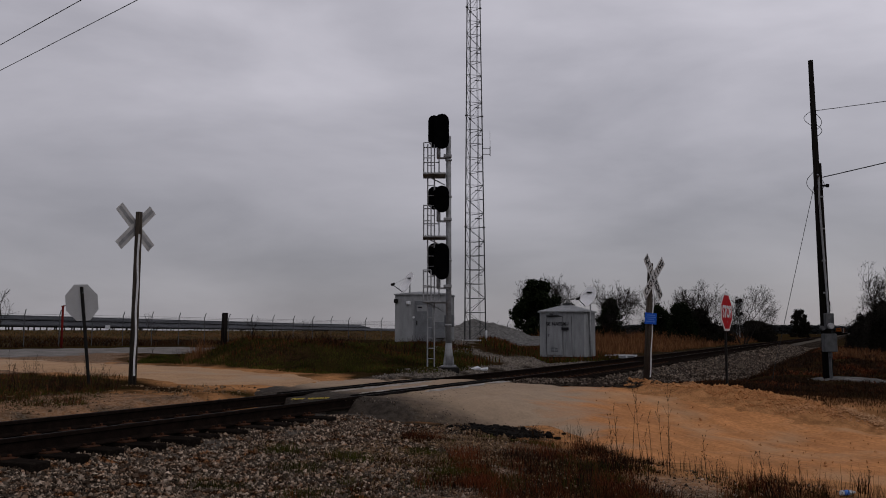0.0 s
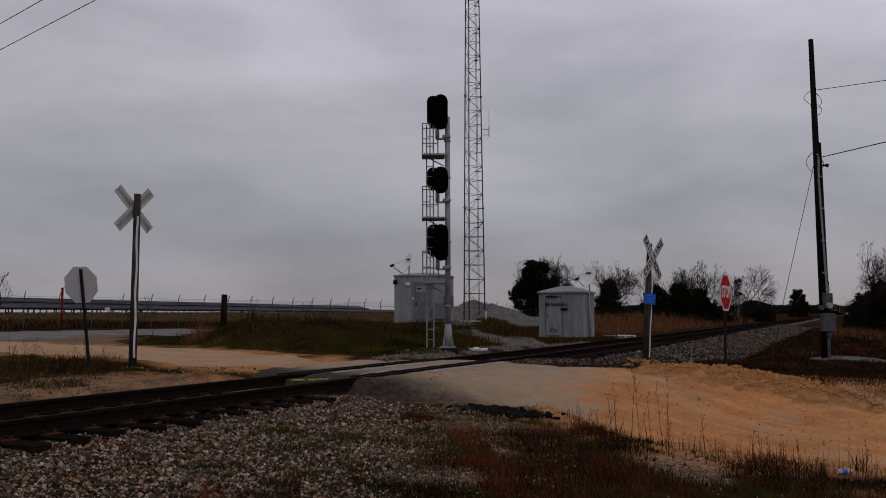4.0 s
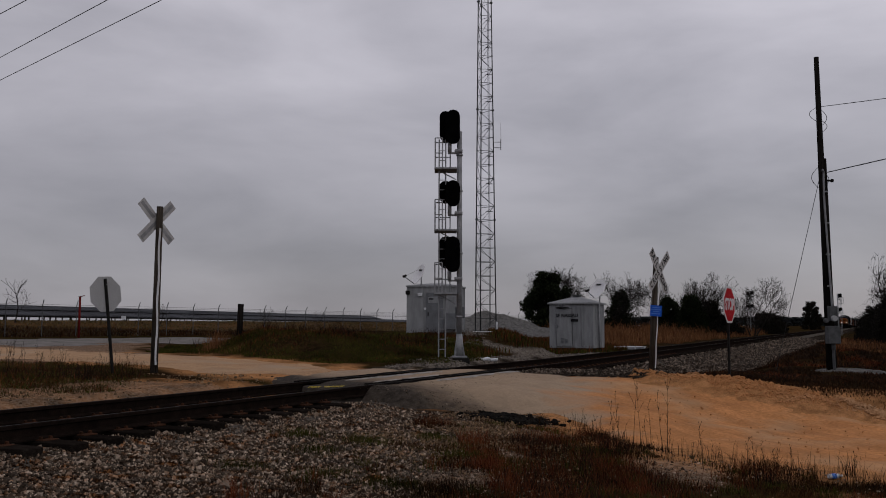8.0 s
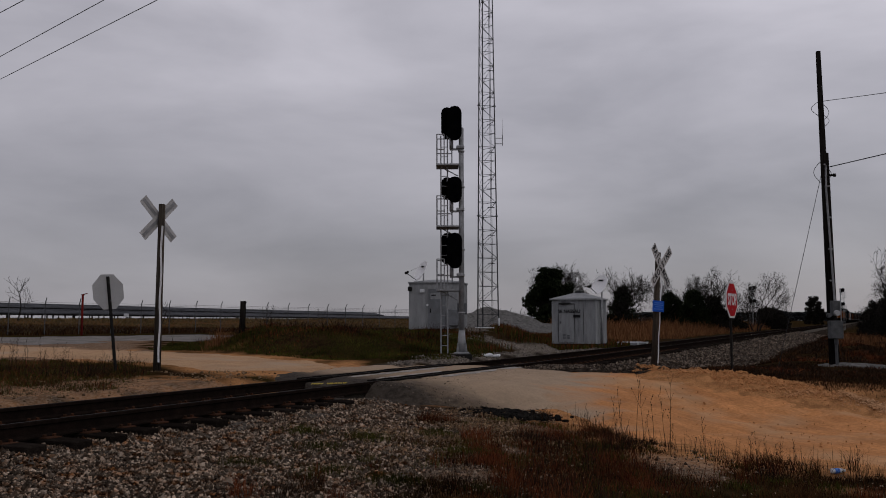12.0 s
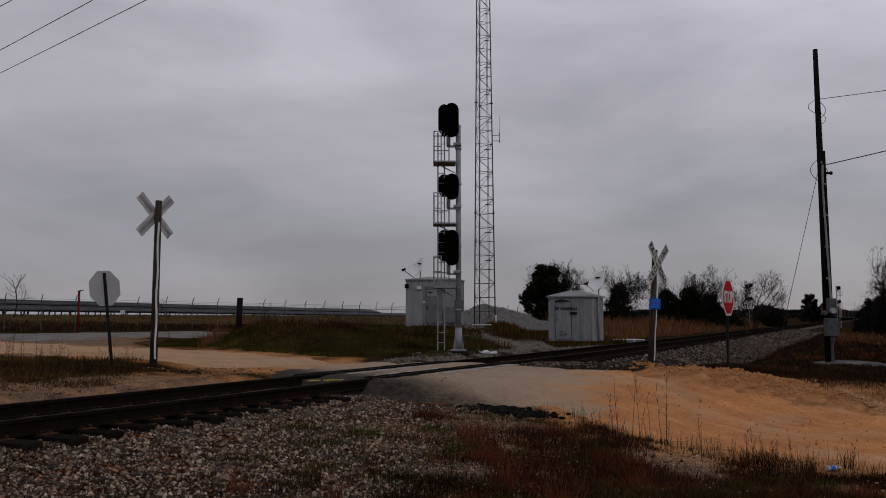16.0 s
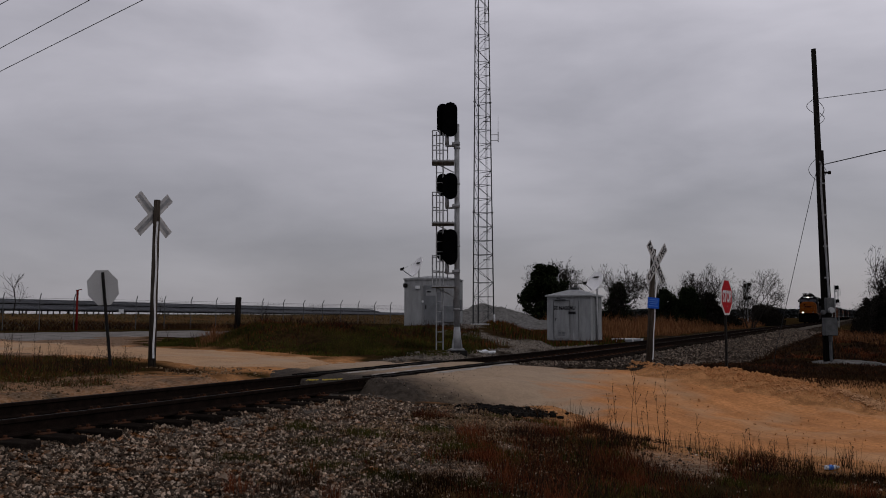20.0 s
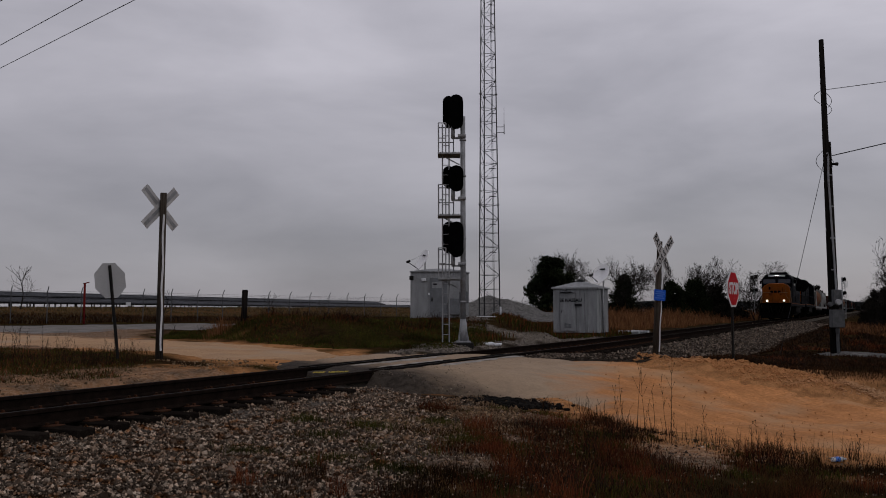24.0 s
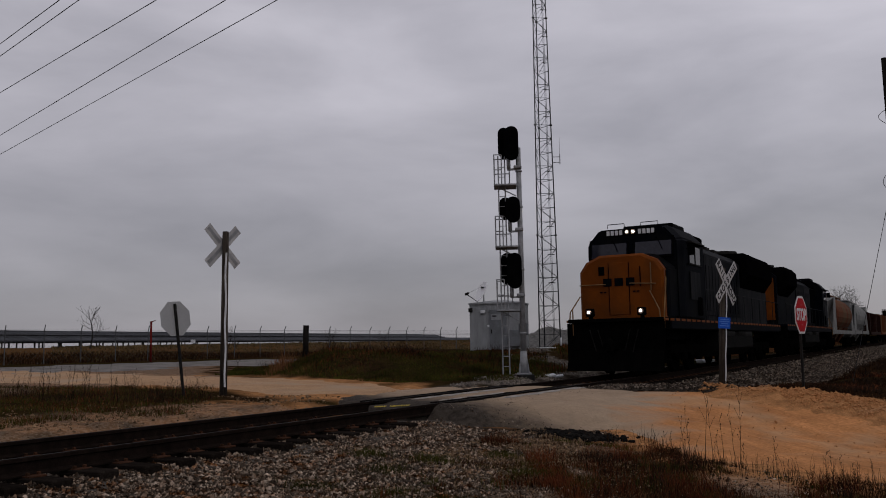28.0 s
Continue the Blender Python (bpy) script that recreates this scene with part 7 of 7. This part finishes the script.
    prism(bm, [(-1.0, 0.4), (1.0, 0.4), (1.42, 0.7), (1.42, 1.3), (-1.42, 1.3), (-1.42, 0.7)], "x", -3.4, 3.0)
    part("fuel_tank", bm, M_TANK, loco, "black fuel tank")
    bm = B()
    for sy in (-1, 1):
        tube(bm, (-3.2, sy * 1.3, 1.25), (-0.4, sy * 1.3, 1.25), 0.16, seg=10)
        tube(bm, (0.2, sy * 1.3, 1.25), (2.8, sy * 1.3, 1.25), 0.16, seg=10)
    part("air_tank", bm, M_DARKSTEEL, loco)
    truck(loco, 6.6, 3, 1.95, 0.52)
    truck(loco, -6.6, 3, 1.95, 0.52)
    return loco


def hopper_car(label, body_mat, stretch):
    """A round-sided covered hopper with open framed ends."""
    car = thing("covered_hopper_car", pose(0, 0, 0), label, "freight car", "freight cars")
    outline = [(1.5 * math.cos(a) * 1.02, 2.75 + 1.45 * math.sin(a)) for a in np.linspace(-0.75, math.pi + 0.75, 18)]
    bm = B()
    prism(bm, outline, "x", -5.6, 5.6)
    part("body", bm, body_mat, car, "rounded hopper body")
    bm = B()
    box(bm, (0, 0, 4.22), (12.0, 1.4, 0.08), bevel=0.01)
    part("roof_walk", bm, body_mat, car)
    for ex in (-1, 1):
        for sy in (-1, 1):
            bm = B()
            prism(bm, [(ex * 5.6, 3.9), (ex * 6.1, 3.9), (ex * 7.6, 1.25), (ex * 5.6, 1.25)], "y", sy * 1.42 - 0.03, sy * 1.42 + 0.03)
            box(bm, (ex * 7.5, sy * 1.42, 1.35), (0.5, 0.1, 0.5), bevel=0.02)
            part("end_frame", bm, M_GREYCAR, car, "pale grey end frame")
        bm = B()
        loft(bm, [[(ex * 5.6, -1.4, 3.9), (ex * 5.6, 1.4, 3.9), (ex * 5.6, 1.2, 1.6), (ex * 5.6, -1.2, 1.6)], [(ex * 6.2, -1.0, 3.6), (ex * 6.2, 1.0, 3.6), (ex * 5.7, 0.8, 1.6), (ex * 5.7, -0.8, 1.6)]])
        part("slope_sheet", bm, M_GREYCAR, car)
        bm = B()
        for i in range(9):
            tube(bm, (ex * 7.4, -1.5, 0.9 + 0.36 * i), (ex * 7.4, -1.1, 0.9 + 0.36 * i), 0.014, seg=4)
        for y0 in (-1.5, -1.1):
            tube(bm, (ex * 7.4, y0, 0.8), (ex * 7.4, y0, 4.1), 0.018, seg=5)
        bent(bm, [(ex * 6.0, -1.1, 4.1), (ex * 7.4, -1.1, 4.1), (ex * 7.4, 1.1, 4.1), (ex * 6.0, 1.1, 4.1)], 0.025)
        part("ladder", bm, M_GREYCAR, car)
    bm = B()
    box(bm, (0, 0, 1.1), (15.4, 0.5, 0.35), bevel=0.02)
    for sy in (-1, 1):
        box(bm, (0, sy * 1.45, 1.3), (15.2, 0.1, 0.3))
    part("sill", bm, M_GREYCAR, car)
    bm = B()
    for x0 in (-3.6, 0, 3.6):
        loft(bm, [[(x0 - 1.6, -1.2, 1.7), (x0 + 1.6, -1.2, 1.7), (x0 + 1.6, 1.2, 1.7), (x0 - 1.6, 1.2, 1.7)], [(x0 - 0.4, -0.5, 0.5), (x0 + 0.4, -0.5, 0.5), (x0 + 0.4, 0.5, 0.5), (x0 - 0.4, 0.5, 0.5)]])
    part("discharge_bays", bm, body_mat, car)
    for ob in car.children:
        ob.data.transform(Matrix.Diagonal((stretch, 1, 1, 1)))
    truck(car, 5.9 * stretch, 2, 1.7, 0.42)
    truck(car, -5.9 * stretch, 2, 1.7, 0.42)
    return car


def box_car(label, mt, length, high):
    car = thing("box_car", pose(0, 0, 0), label, "freight car", "freight cars")
    bm = B()
    prism(bm, section(1.5, 1.1, high, 0.5, 0.14), "x", -length / 2, length / 2)
    part("body", bm, mt, car)
    bm = B()
    for sy in (-1, 1):
        for x0 in np.arange(-length / 2 + 0.1, length / 2, 1.15):
            if abs(x0) > 1.6:
                box(bm, (x0, sy * 1.53, (1.1 + high) / 2 - 0.05), (0.12, 0.08, high - 1.3))
        box(bm, (0, sy * 1.52, 1.2), (length, 0.1, 0.3))
    part("side_rib", bm, mt, car)
    for sy in (-1, 1):
        bm = B()
        box(bm, (0, sy * 1.56, (1.2 + high) / 2), (2.9, 0.08, high - 1.5), bevel=0.02)
        for i in range(4):
            box(bm, (-1.1 + 0.73 * i, sy * 1.61, (1.2 + high) / 2), (0.05, 0.03, high - 1.6))
        part("sliding_door", bm, mt, car)
    bm = B()
    for ex in (-1, 1):
        for i in range(5):
            box(bm, (ex * (length / 2 + 0.04), 0, 1.5 + (high - 2.0) * i / 4), (0.08, 2.8, 0.22), bevel=0.03)
    part("end_corrugation", bm, mt, car)
    bm = B()
    for ex in (-1, 1):
        box(bm, (ex * (length / 2 + 0.4), 0, 0.88), (0.9, 0.26, 0.26))
    part("coupler", bm, M_TRUCK, car)
    for ex in (-1, 1):
        bm = B()
        for i in range(7):
            tube(bm, (ex * (length / 2 - 0.1), -1.6, 0.8 + 0.4 * i), (ex * (length / 2 - 0.55), -1.6, 0.8 + 0.4 * i), 0.014, seg=4)
        part("ladder", bm, M_TRUCK, car)
    truck(car, length / 2 - 2.0, 2, 1.7, 0.42)
    truck(car, -length / 2 + 2.0, 2, 1.7, 0.42)
    return car

# ---- placing ----
make_plants()
make_tall_weeds()
make_bank_sedge()

stop_sign(5.98, 18.4, gz(5.98, 18.4), 55, 0, 0, 1.54, M_DARKSTEEL, "red octagonal stop sign on a dark steel post")
stop_sign(-7.08, 19.1, gz(-7.1, 19.1), 236, -6.5, 0, 1.72, M_DARKSTEEL, "stop sign seen from its bare aluminium back on a leaning post")
crossbuck(4.77, 20.2, gz(4.77, 20.2), 50, 2.39, 0.064, True, "white railroad crossing crossbuck on a weathered wooden post", M_POST, True, 0.32, 3.6)
crossbuck(-6.4, 19.8, gz(-6.4, 19.8), 235, 3.41, 0.078, False, "back of a weathered crossbuck on a wooden post", M_POST, False, 0.33, 0.0)

signal_mast(pose(0.53, 26.4, gz(0.53, 26.4) + 0.06), "three-head black railway signal on a galvanised mast with ladder")
for fx, fy, ft in ((63.5, 141.0, 180), (51.5, 147.0, 180), (52.6, 150.0, 0)):
    signal_mast(pose(fx, fy, gz(fx, fy) - 0.1, 0, 0, ft), "distant black two-head railway signal on a galvanised mast", ((5.3, 6.5, 0.75), (3.2, 4.3, 0.7)))
lattice_tower(2.21, 46.0, gz(2.21, 46.0))
front_hut(6.7, 43.6, gz(6.7, 43.6) + 0.14, -25.7)
rear_hut(-0.27, 44.6, gz(-0.27, 44.6) - 0.12, -10)
service_pole(10.99, 25.0, gz(11.05, 25.0))
cable("service_drop", (10.96, 25.0, 7.4), (20.4, 1.0, 4.3), 0.1, 0.009, "thin black overhead cable from the pole", "overhead cables")
cable("service_drop", (11.1, 25.0, 5.48), (19.7, 1.0, 6.1), 0.12, 0.014, "twisted black overhead cable from the pole", "overhead cables")
for px, py, qx, qy in ((-11.2, 18.45, -8.8, 16.33), (-11.67, 19.24, -8.42, 16.37), (-13.32, 22.03, -6.92, 16.54), (-15.95, 26.48, -5.55, 16.7), (-17.49, 29.08, -4.54, 16.82)):
    way = Vector((qx - px, qy - py, 0)).normalized()
    cable("overhead_line", (px - way.x * 50, py - way.y * 50, 7.93), (px + way.x * 30, py + way.y * 30, 7.93), 0.0, 0.009, "thin black overhead power line", "overhead lines")
cable("guy_wire", (10.9, 25.0, 5.45), (9.17, 24.4, gz(9.15, 24.4)), 0.0, 0.008, "steel guy wire from the pole to the ground")

bm = B()
tube(bm, (0, 0, -0.3), (0.03, 0, 1.05), 0.11, 0.1, seg=10)
solid("wooden_stump_post", bm, M_POLE, "short dark wooden post on the grassy mound", "post", m=pose(-7.1, 31.0, gz(-7.1, 31.0) + 0.1))
bm = B()
tube(bm, (0, 0, -0.2), (0, 0, 2.6), 0.07, seg=10)
box(bm, (0, 0, 2.6), (0.16, 0.16, 0.05), bevel=0.01)
box(bm, (0.1, -0.02, 2.63), (0.4, 0.06, 0.05), pose(0, 0, 0, 0, -12, 0), bevel=0.01)
solid("red_marker_post", bm, M_REDPOST, "dark red pipe marker post with a small cap", "post", m=pose(-23.0, 56.0, gz(-23.0, 56.0)))

make_fence()


def gravel_lot():
    k, o = np.meshgrid(np.linspace(-60, 2, 60), np.linspace(4.0, 19.0, 34), indexing="ij")
    w = 0.5 * ripple(k, o, 2.5)
    x = FENCE_A.x + FENCE_D.x * (k + w) + FENCE_D.y * (o + w)
    y = FENCE_A.y + FENCE_D.y * (k + w) - FENCE_D.x * (o + w)
    z = ground_z(x, y) + 0.03 - 0.12 * smooth(np.abs(o - 11.5) + 1.6 * ripple(x, y, 2.2) + 0.5 * w, 4.6, 7.4) - 0.12 * smooth(k, 0, 2)
    sheet("gravel_lot", np.stack([x, y, z], -1), M_GRAVEL_LOT, "pale grey gravel lot before the solar farm fence", "lot")


gravel_lot()
bm = B()
tube(bm, (-0.09, 0, 0.034), (0.05, 0, 0.034), 0.03, seg=14)
tube(bm, (0.06, 0, 0.034), (0.1, 0, 0.034), 0.033, 0.013, seg=14)
tube(bm, (0.1, 0, 0.034), (0.12, 0, 0.034), 0.015, seg=10)
bottle = thing("plastic_bottle", pose(4.42, 10.06, gz(4.42, 10.06) + 0.01, 0, 0, 14) @ Matrix.Scale(0.85, 4), "crushed empty plastic bottle lying in the weeds", "bottle")
part("bottle_body", bm, M_PVC, bottle)
bm = B()
tube(bm, (-0.05, 0, 0.034), (0.02, 0, 0.034), 0.0345, seg=14)
part("bottle_label", bm, M_PALEBLUE, bottle, "blue label band")
for lx, ly, lr in ((1.35, 27.6, 20), (1.6, 27.9, -15)):
    bm = B()
    box(bm, (0, 0, 0.04), (0.34, 0.22, 0.07), pose(0, 0, 0, 8, -6, 0), bevel=0.02)
    solid("litter_bag", bm, M_PVC, "crumpled white litter on the gravel", "litter", "litter", m=pose(lx, ly, gz(lx, ly), 0, 0, lr))
bm = B()
for k in range(4):
    box(bm, (0, -0.45 + 0.3 * k, 0.16), (1.3, 0.18, 0.03))
for k in range(3):
    box(bm, (-0.55 + 0.55 * k, 0, 0.07), (0.1, 1.1, 0.14))
solid("pallet", bm, M_PVC, "pale weathered pallet lying by the hut", "pallet", m=pose(9.9, 46.5, gz(9.9, 46.5), 0, 0, 20))
for k, mid in enumerate((2.45, 3.35, 3.42)):
    solar_table(-29.5 - 9.5 * k, 147 + 3.4 * k, 70.6, 140, mid, 14, 2.3 + 0.2 * (k > 0))

# gravel heap behind the tower
def heap(x, y, r, h):
    a, q = np.meshgrid(np.linspace(0, 2 * math.pi, 60, endpoint=False), np.linspace(0, 1, 26))
    px, py = x + 1.35 * r * q * np.cos(a), y + r * q * np.sin(a)
    z = gz(x, y) - 0.1 + h * (1 - q) ** 1.05 * (1 + 0.12 * ripple(px, py, 1.6)) + 0.05 * ripple(px, py, 0.5)
    n, k = px.shape
    idx = np.arange(n * k).reshape(n, k)
    nxt = np.roll(idx, -1, 1)
    f = np.stack([idx[:-1], idx[1:], nxt[1:], nxt[:-1]], -1).reshape(-1, 4)
    tagged(new("gravel_heap", from_arrays("gravel_heap", np.stack([px, py, z], -1).reshape(-1, 3), f, M_HEAP, True)), "large heap of grey gravel behind the tower", "heap")


heap(3.7, 72.0, 6.4, 2.25)

leaf_tree("cedar_tree", 9.8, 82, 5.9, 5.3, 11, M_CEDAR, "dark rounded evergreen cedar tree", "evergreen trees", 8000, cone=0.3)
leaf_tree("cedar_tree", 17.0, 84, 4.4, 3.2, 12, M_CEDAR, "dark narrow evergreen tree under a bare tree", "evergreen trees", 5000, cone=0.6)
leaf_tree("cedar_tree", 23.6, 92, 4.0, 4.0, 13, M_CEDAR, "low dark evergreen shrub beyond the sedge", "evergreen trees", 5000, base=0.05)
leaf_tree("cedar_tree", 26.6, 94, 4.1, 4.4, 14, M_CEDAR, "low dark evergreen shrub beyond the sedge", "evergreen trees", 5000, base=0.05)
leaf_tree("cedar_tree", 29.4, 96, 3.7, 4.2, 19, M_BUSH, "low dark thicket shrub beyond the sedge", "evergreen trees", 5000, base=0.05)
leaf_tree("thicket", 33.6, 105, 1.8, 5.0, 15, M_BUSH, "dark leafless thicket beyond the sedge", "thickets", 4000, base=0.02)
leaf_tree("thicket", 48.5, 128, 1.5, 4.0, 16, M_BUSH, "dark leafless thicket beyond the sedge", "thickets", 3500, base=0.02)
leaf_tree("cedar_tree", 96.6, 230, 7.4, 5.8, 17, M_BUSH, "distant dark tree beside the track", "evergreen trees", 5500, base=0.05, cone=0.3)
leaf_tree("thicket", 66.0, 180, 3.0, 9.0, 18, M_BUSH, "distant dark thicket beside the track", "thickets", 3500, base=0.02)
for k, (x, y, h, w) in enumerate(((30.5, 62, 2.7, 2.8), (32.2, 62.5, 3.5, 3.6), (34.0, 63, 4.0, 4.4), (36.4, 66, 4.8, 6.0), (42, 76, 5.0, 7.0))):
    leaf_tree("thicket", x, y, h, w, 30 + k, M_BUSH, "dense dark thicket beside the track", "thickets", 6500, base=0.02, cone=0.3)
bare_tree(11.9, 86, 7.0, 0.2, 41, "bare grey tree behind a cedar", 3)
bare_tree(17.6, 85.5, 6.5, 0.15, 42, "bare grey tree above a dark evergreen", 3)
bare_tree(29.4, 98, 7.2, 0.3, 43, "spreading bare grey tree beyond the sedge", 3)
bare_tree(35.4, 100, 6.8, 0.3, 44, "spreading bare grey tree beyond the sedge", 3)
bare_tree(27.0, 100, 6.6, 0.3, 45, "spreading bare grey tree beyond the sedge", 2)
for x, y, h, k in ((30.1, 61.5, 2.3, 61), (31.0, 62, 3.0, 62), (32.2, 62.5, 3.8, 63)):
    bare_tree(x, y, h, 0.3, k, "dense leafless shrub at the edge of the thicket", 5, 4)
bare_tree(34.6, 66, 7.0, 0.3, 46, "bare tree above the dark thicket", 3)
bare_tree(36.6, 66, 5.0, 0.3, 47, "bare tree above the dark thicket", 2)
for k, (x, y, h) in enumerate(((-43.0, 88, 4.4), (-30.5, 94, 2.6), (-19, 92, 2.6), (-13.5, 94, 2.2))):
    bare_tree(x, y, h, 0.2, 50 + k, "small bare sapling behind the fence", 1, 3)


def far_woods():
    """A low wood far off: many small overlapping leaf clumps along an arc."""
    n = 26000
    a = np.radians(rng.uniform(-4, 40, n))
    r = rng.uniform(880, 960, n)
    top = (8.0 + 1.2 * ripple(a * 60, a * 0, 4.0) + 0.7 * ripple(a * 60, a * 0, 1.0)) * smooth(np.degrees(a), 2, 14)
    x, y = r * np.sin(a), r * np.cos(a)
    z = ground_z(x, y) - 0.5 + top * rng.uniform(0, 1, n) ** 0.7
    p = np.stack([x, y, z], -1)[:, None, :] + rng.normal(0, 1, (n, 4, 3)) * np.array([1.6, 1.6, 0.7])
    me = from_arrays("far_treeline", p.reshape(-1, 3), np.arange(4 * n).reshape(-1, 4), M_FARWOOD)
    tagged(new("far_treeline", me), "low hazy line of distant woods", "woods", kind="stuff")


far_woods()

# ---- train ----
FIRST = locomotive("lead_locomotive", "dark blue diesel locomotive with yellow-orange nose and lit headlights", True)
SECOND = locomotive("trailing_locomotive", "dark blue diesel locomotive running long hood first", False)
HOPPER = hopper_car("rust-streaked tan covered hopper with pale end frames", M_RUSTCAR, 1.05)
WHITE_HOPPER = hopper_car("pale grey covered hopper with pale end frames", M_GREYCAR, 1.0)
BOX_A = box_car("low brown steel freight car with ribbed sides", M_BROWNCAR, 16.0, 3.5)
BOX_C = box_car("weathered tan-orange freight car with ribbed sides", M_RUSTCAR, 16.0, 3.6)
BOX_B = box_car("dark grey steel freight car with ribbed sides", M_DARKCAR, 15.0, 4.0)
TRAIN = [(FIRST, 0.0, False), (SECOND, 22.7, True), (HOPPER, 42.2, False), (WHITE_HOPPER, 58.6, False), (BOX_A, 76.2, False), (BOX_C, 94.2, False)]
back = 94.2
for k in range(11):
    src = (BOX_A, BOX_B, BOX_B, HOPPER, BOX_B)[k % 5]
    back += 18.6
    if k == 1:
        TRAIN.append((BOX_B, back, False))
    else:
        TRAIN.append((copy_thing(src, pose(0, 0, 0)), back, False))

# the railway's many pieces
make_track()
make_stones()

SPEED = 17.3


def motions():
    """The train comes on at an even speed along the straight track."""
    for ob, behind, turned in TRAIN:
        rows = []
        for t in [2.0 * k for k in range(15)]:
            s = 35.4 + SPEED * (28.0 - t) + behind
            x, y = plan_xy(s, centre(s))
            bend = math.degrees(math.atan(float(centre(s + 5) - centre(s - 5)) / 10))
            rows.append((t, pose(float(x), float(y), float(rise(s)), 0, 0, 244.32 + bend - (180 if turned else 0))))
        walk(ob, rows)


motions()
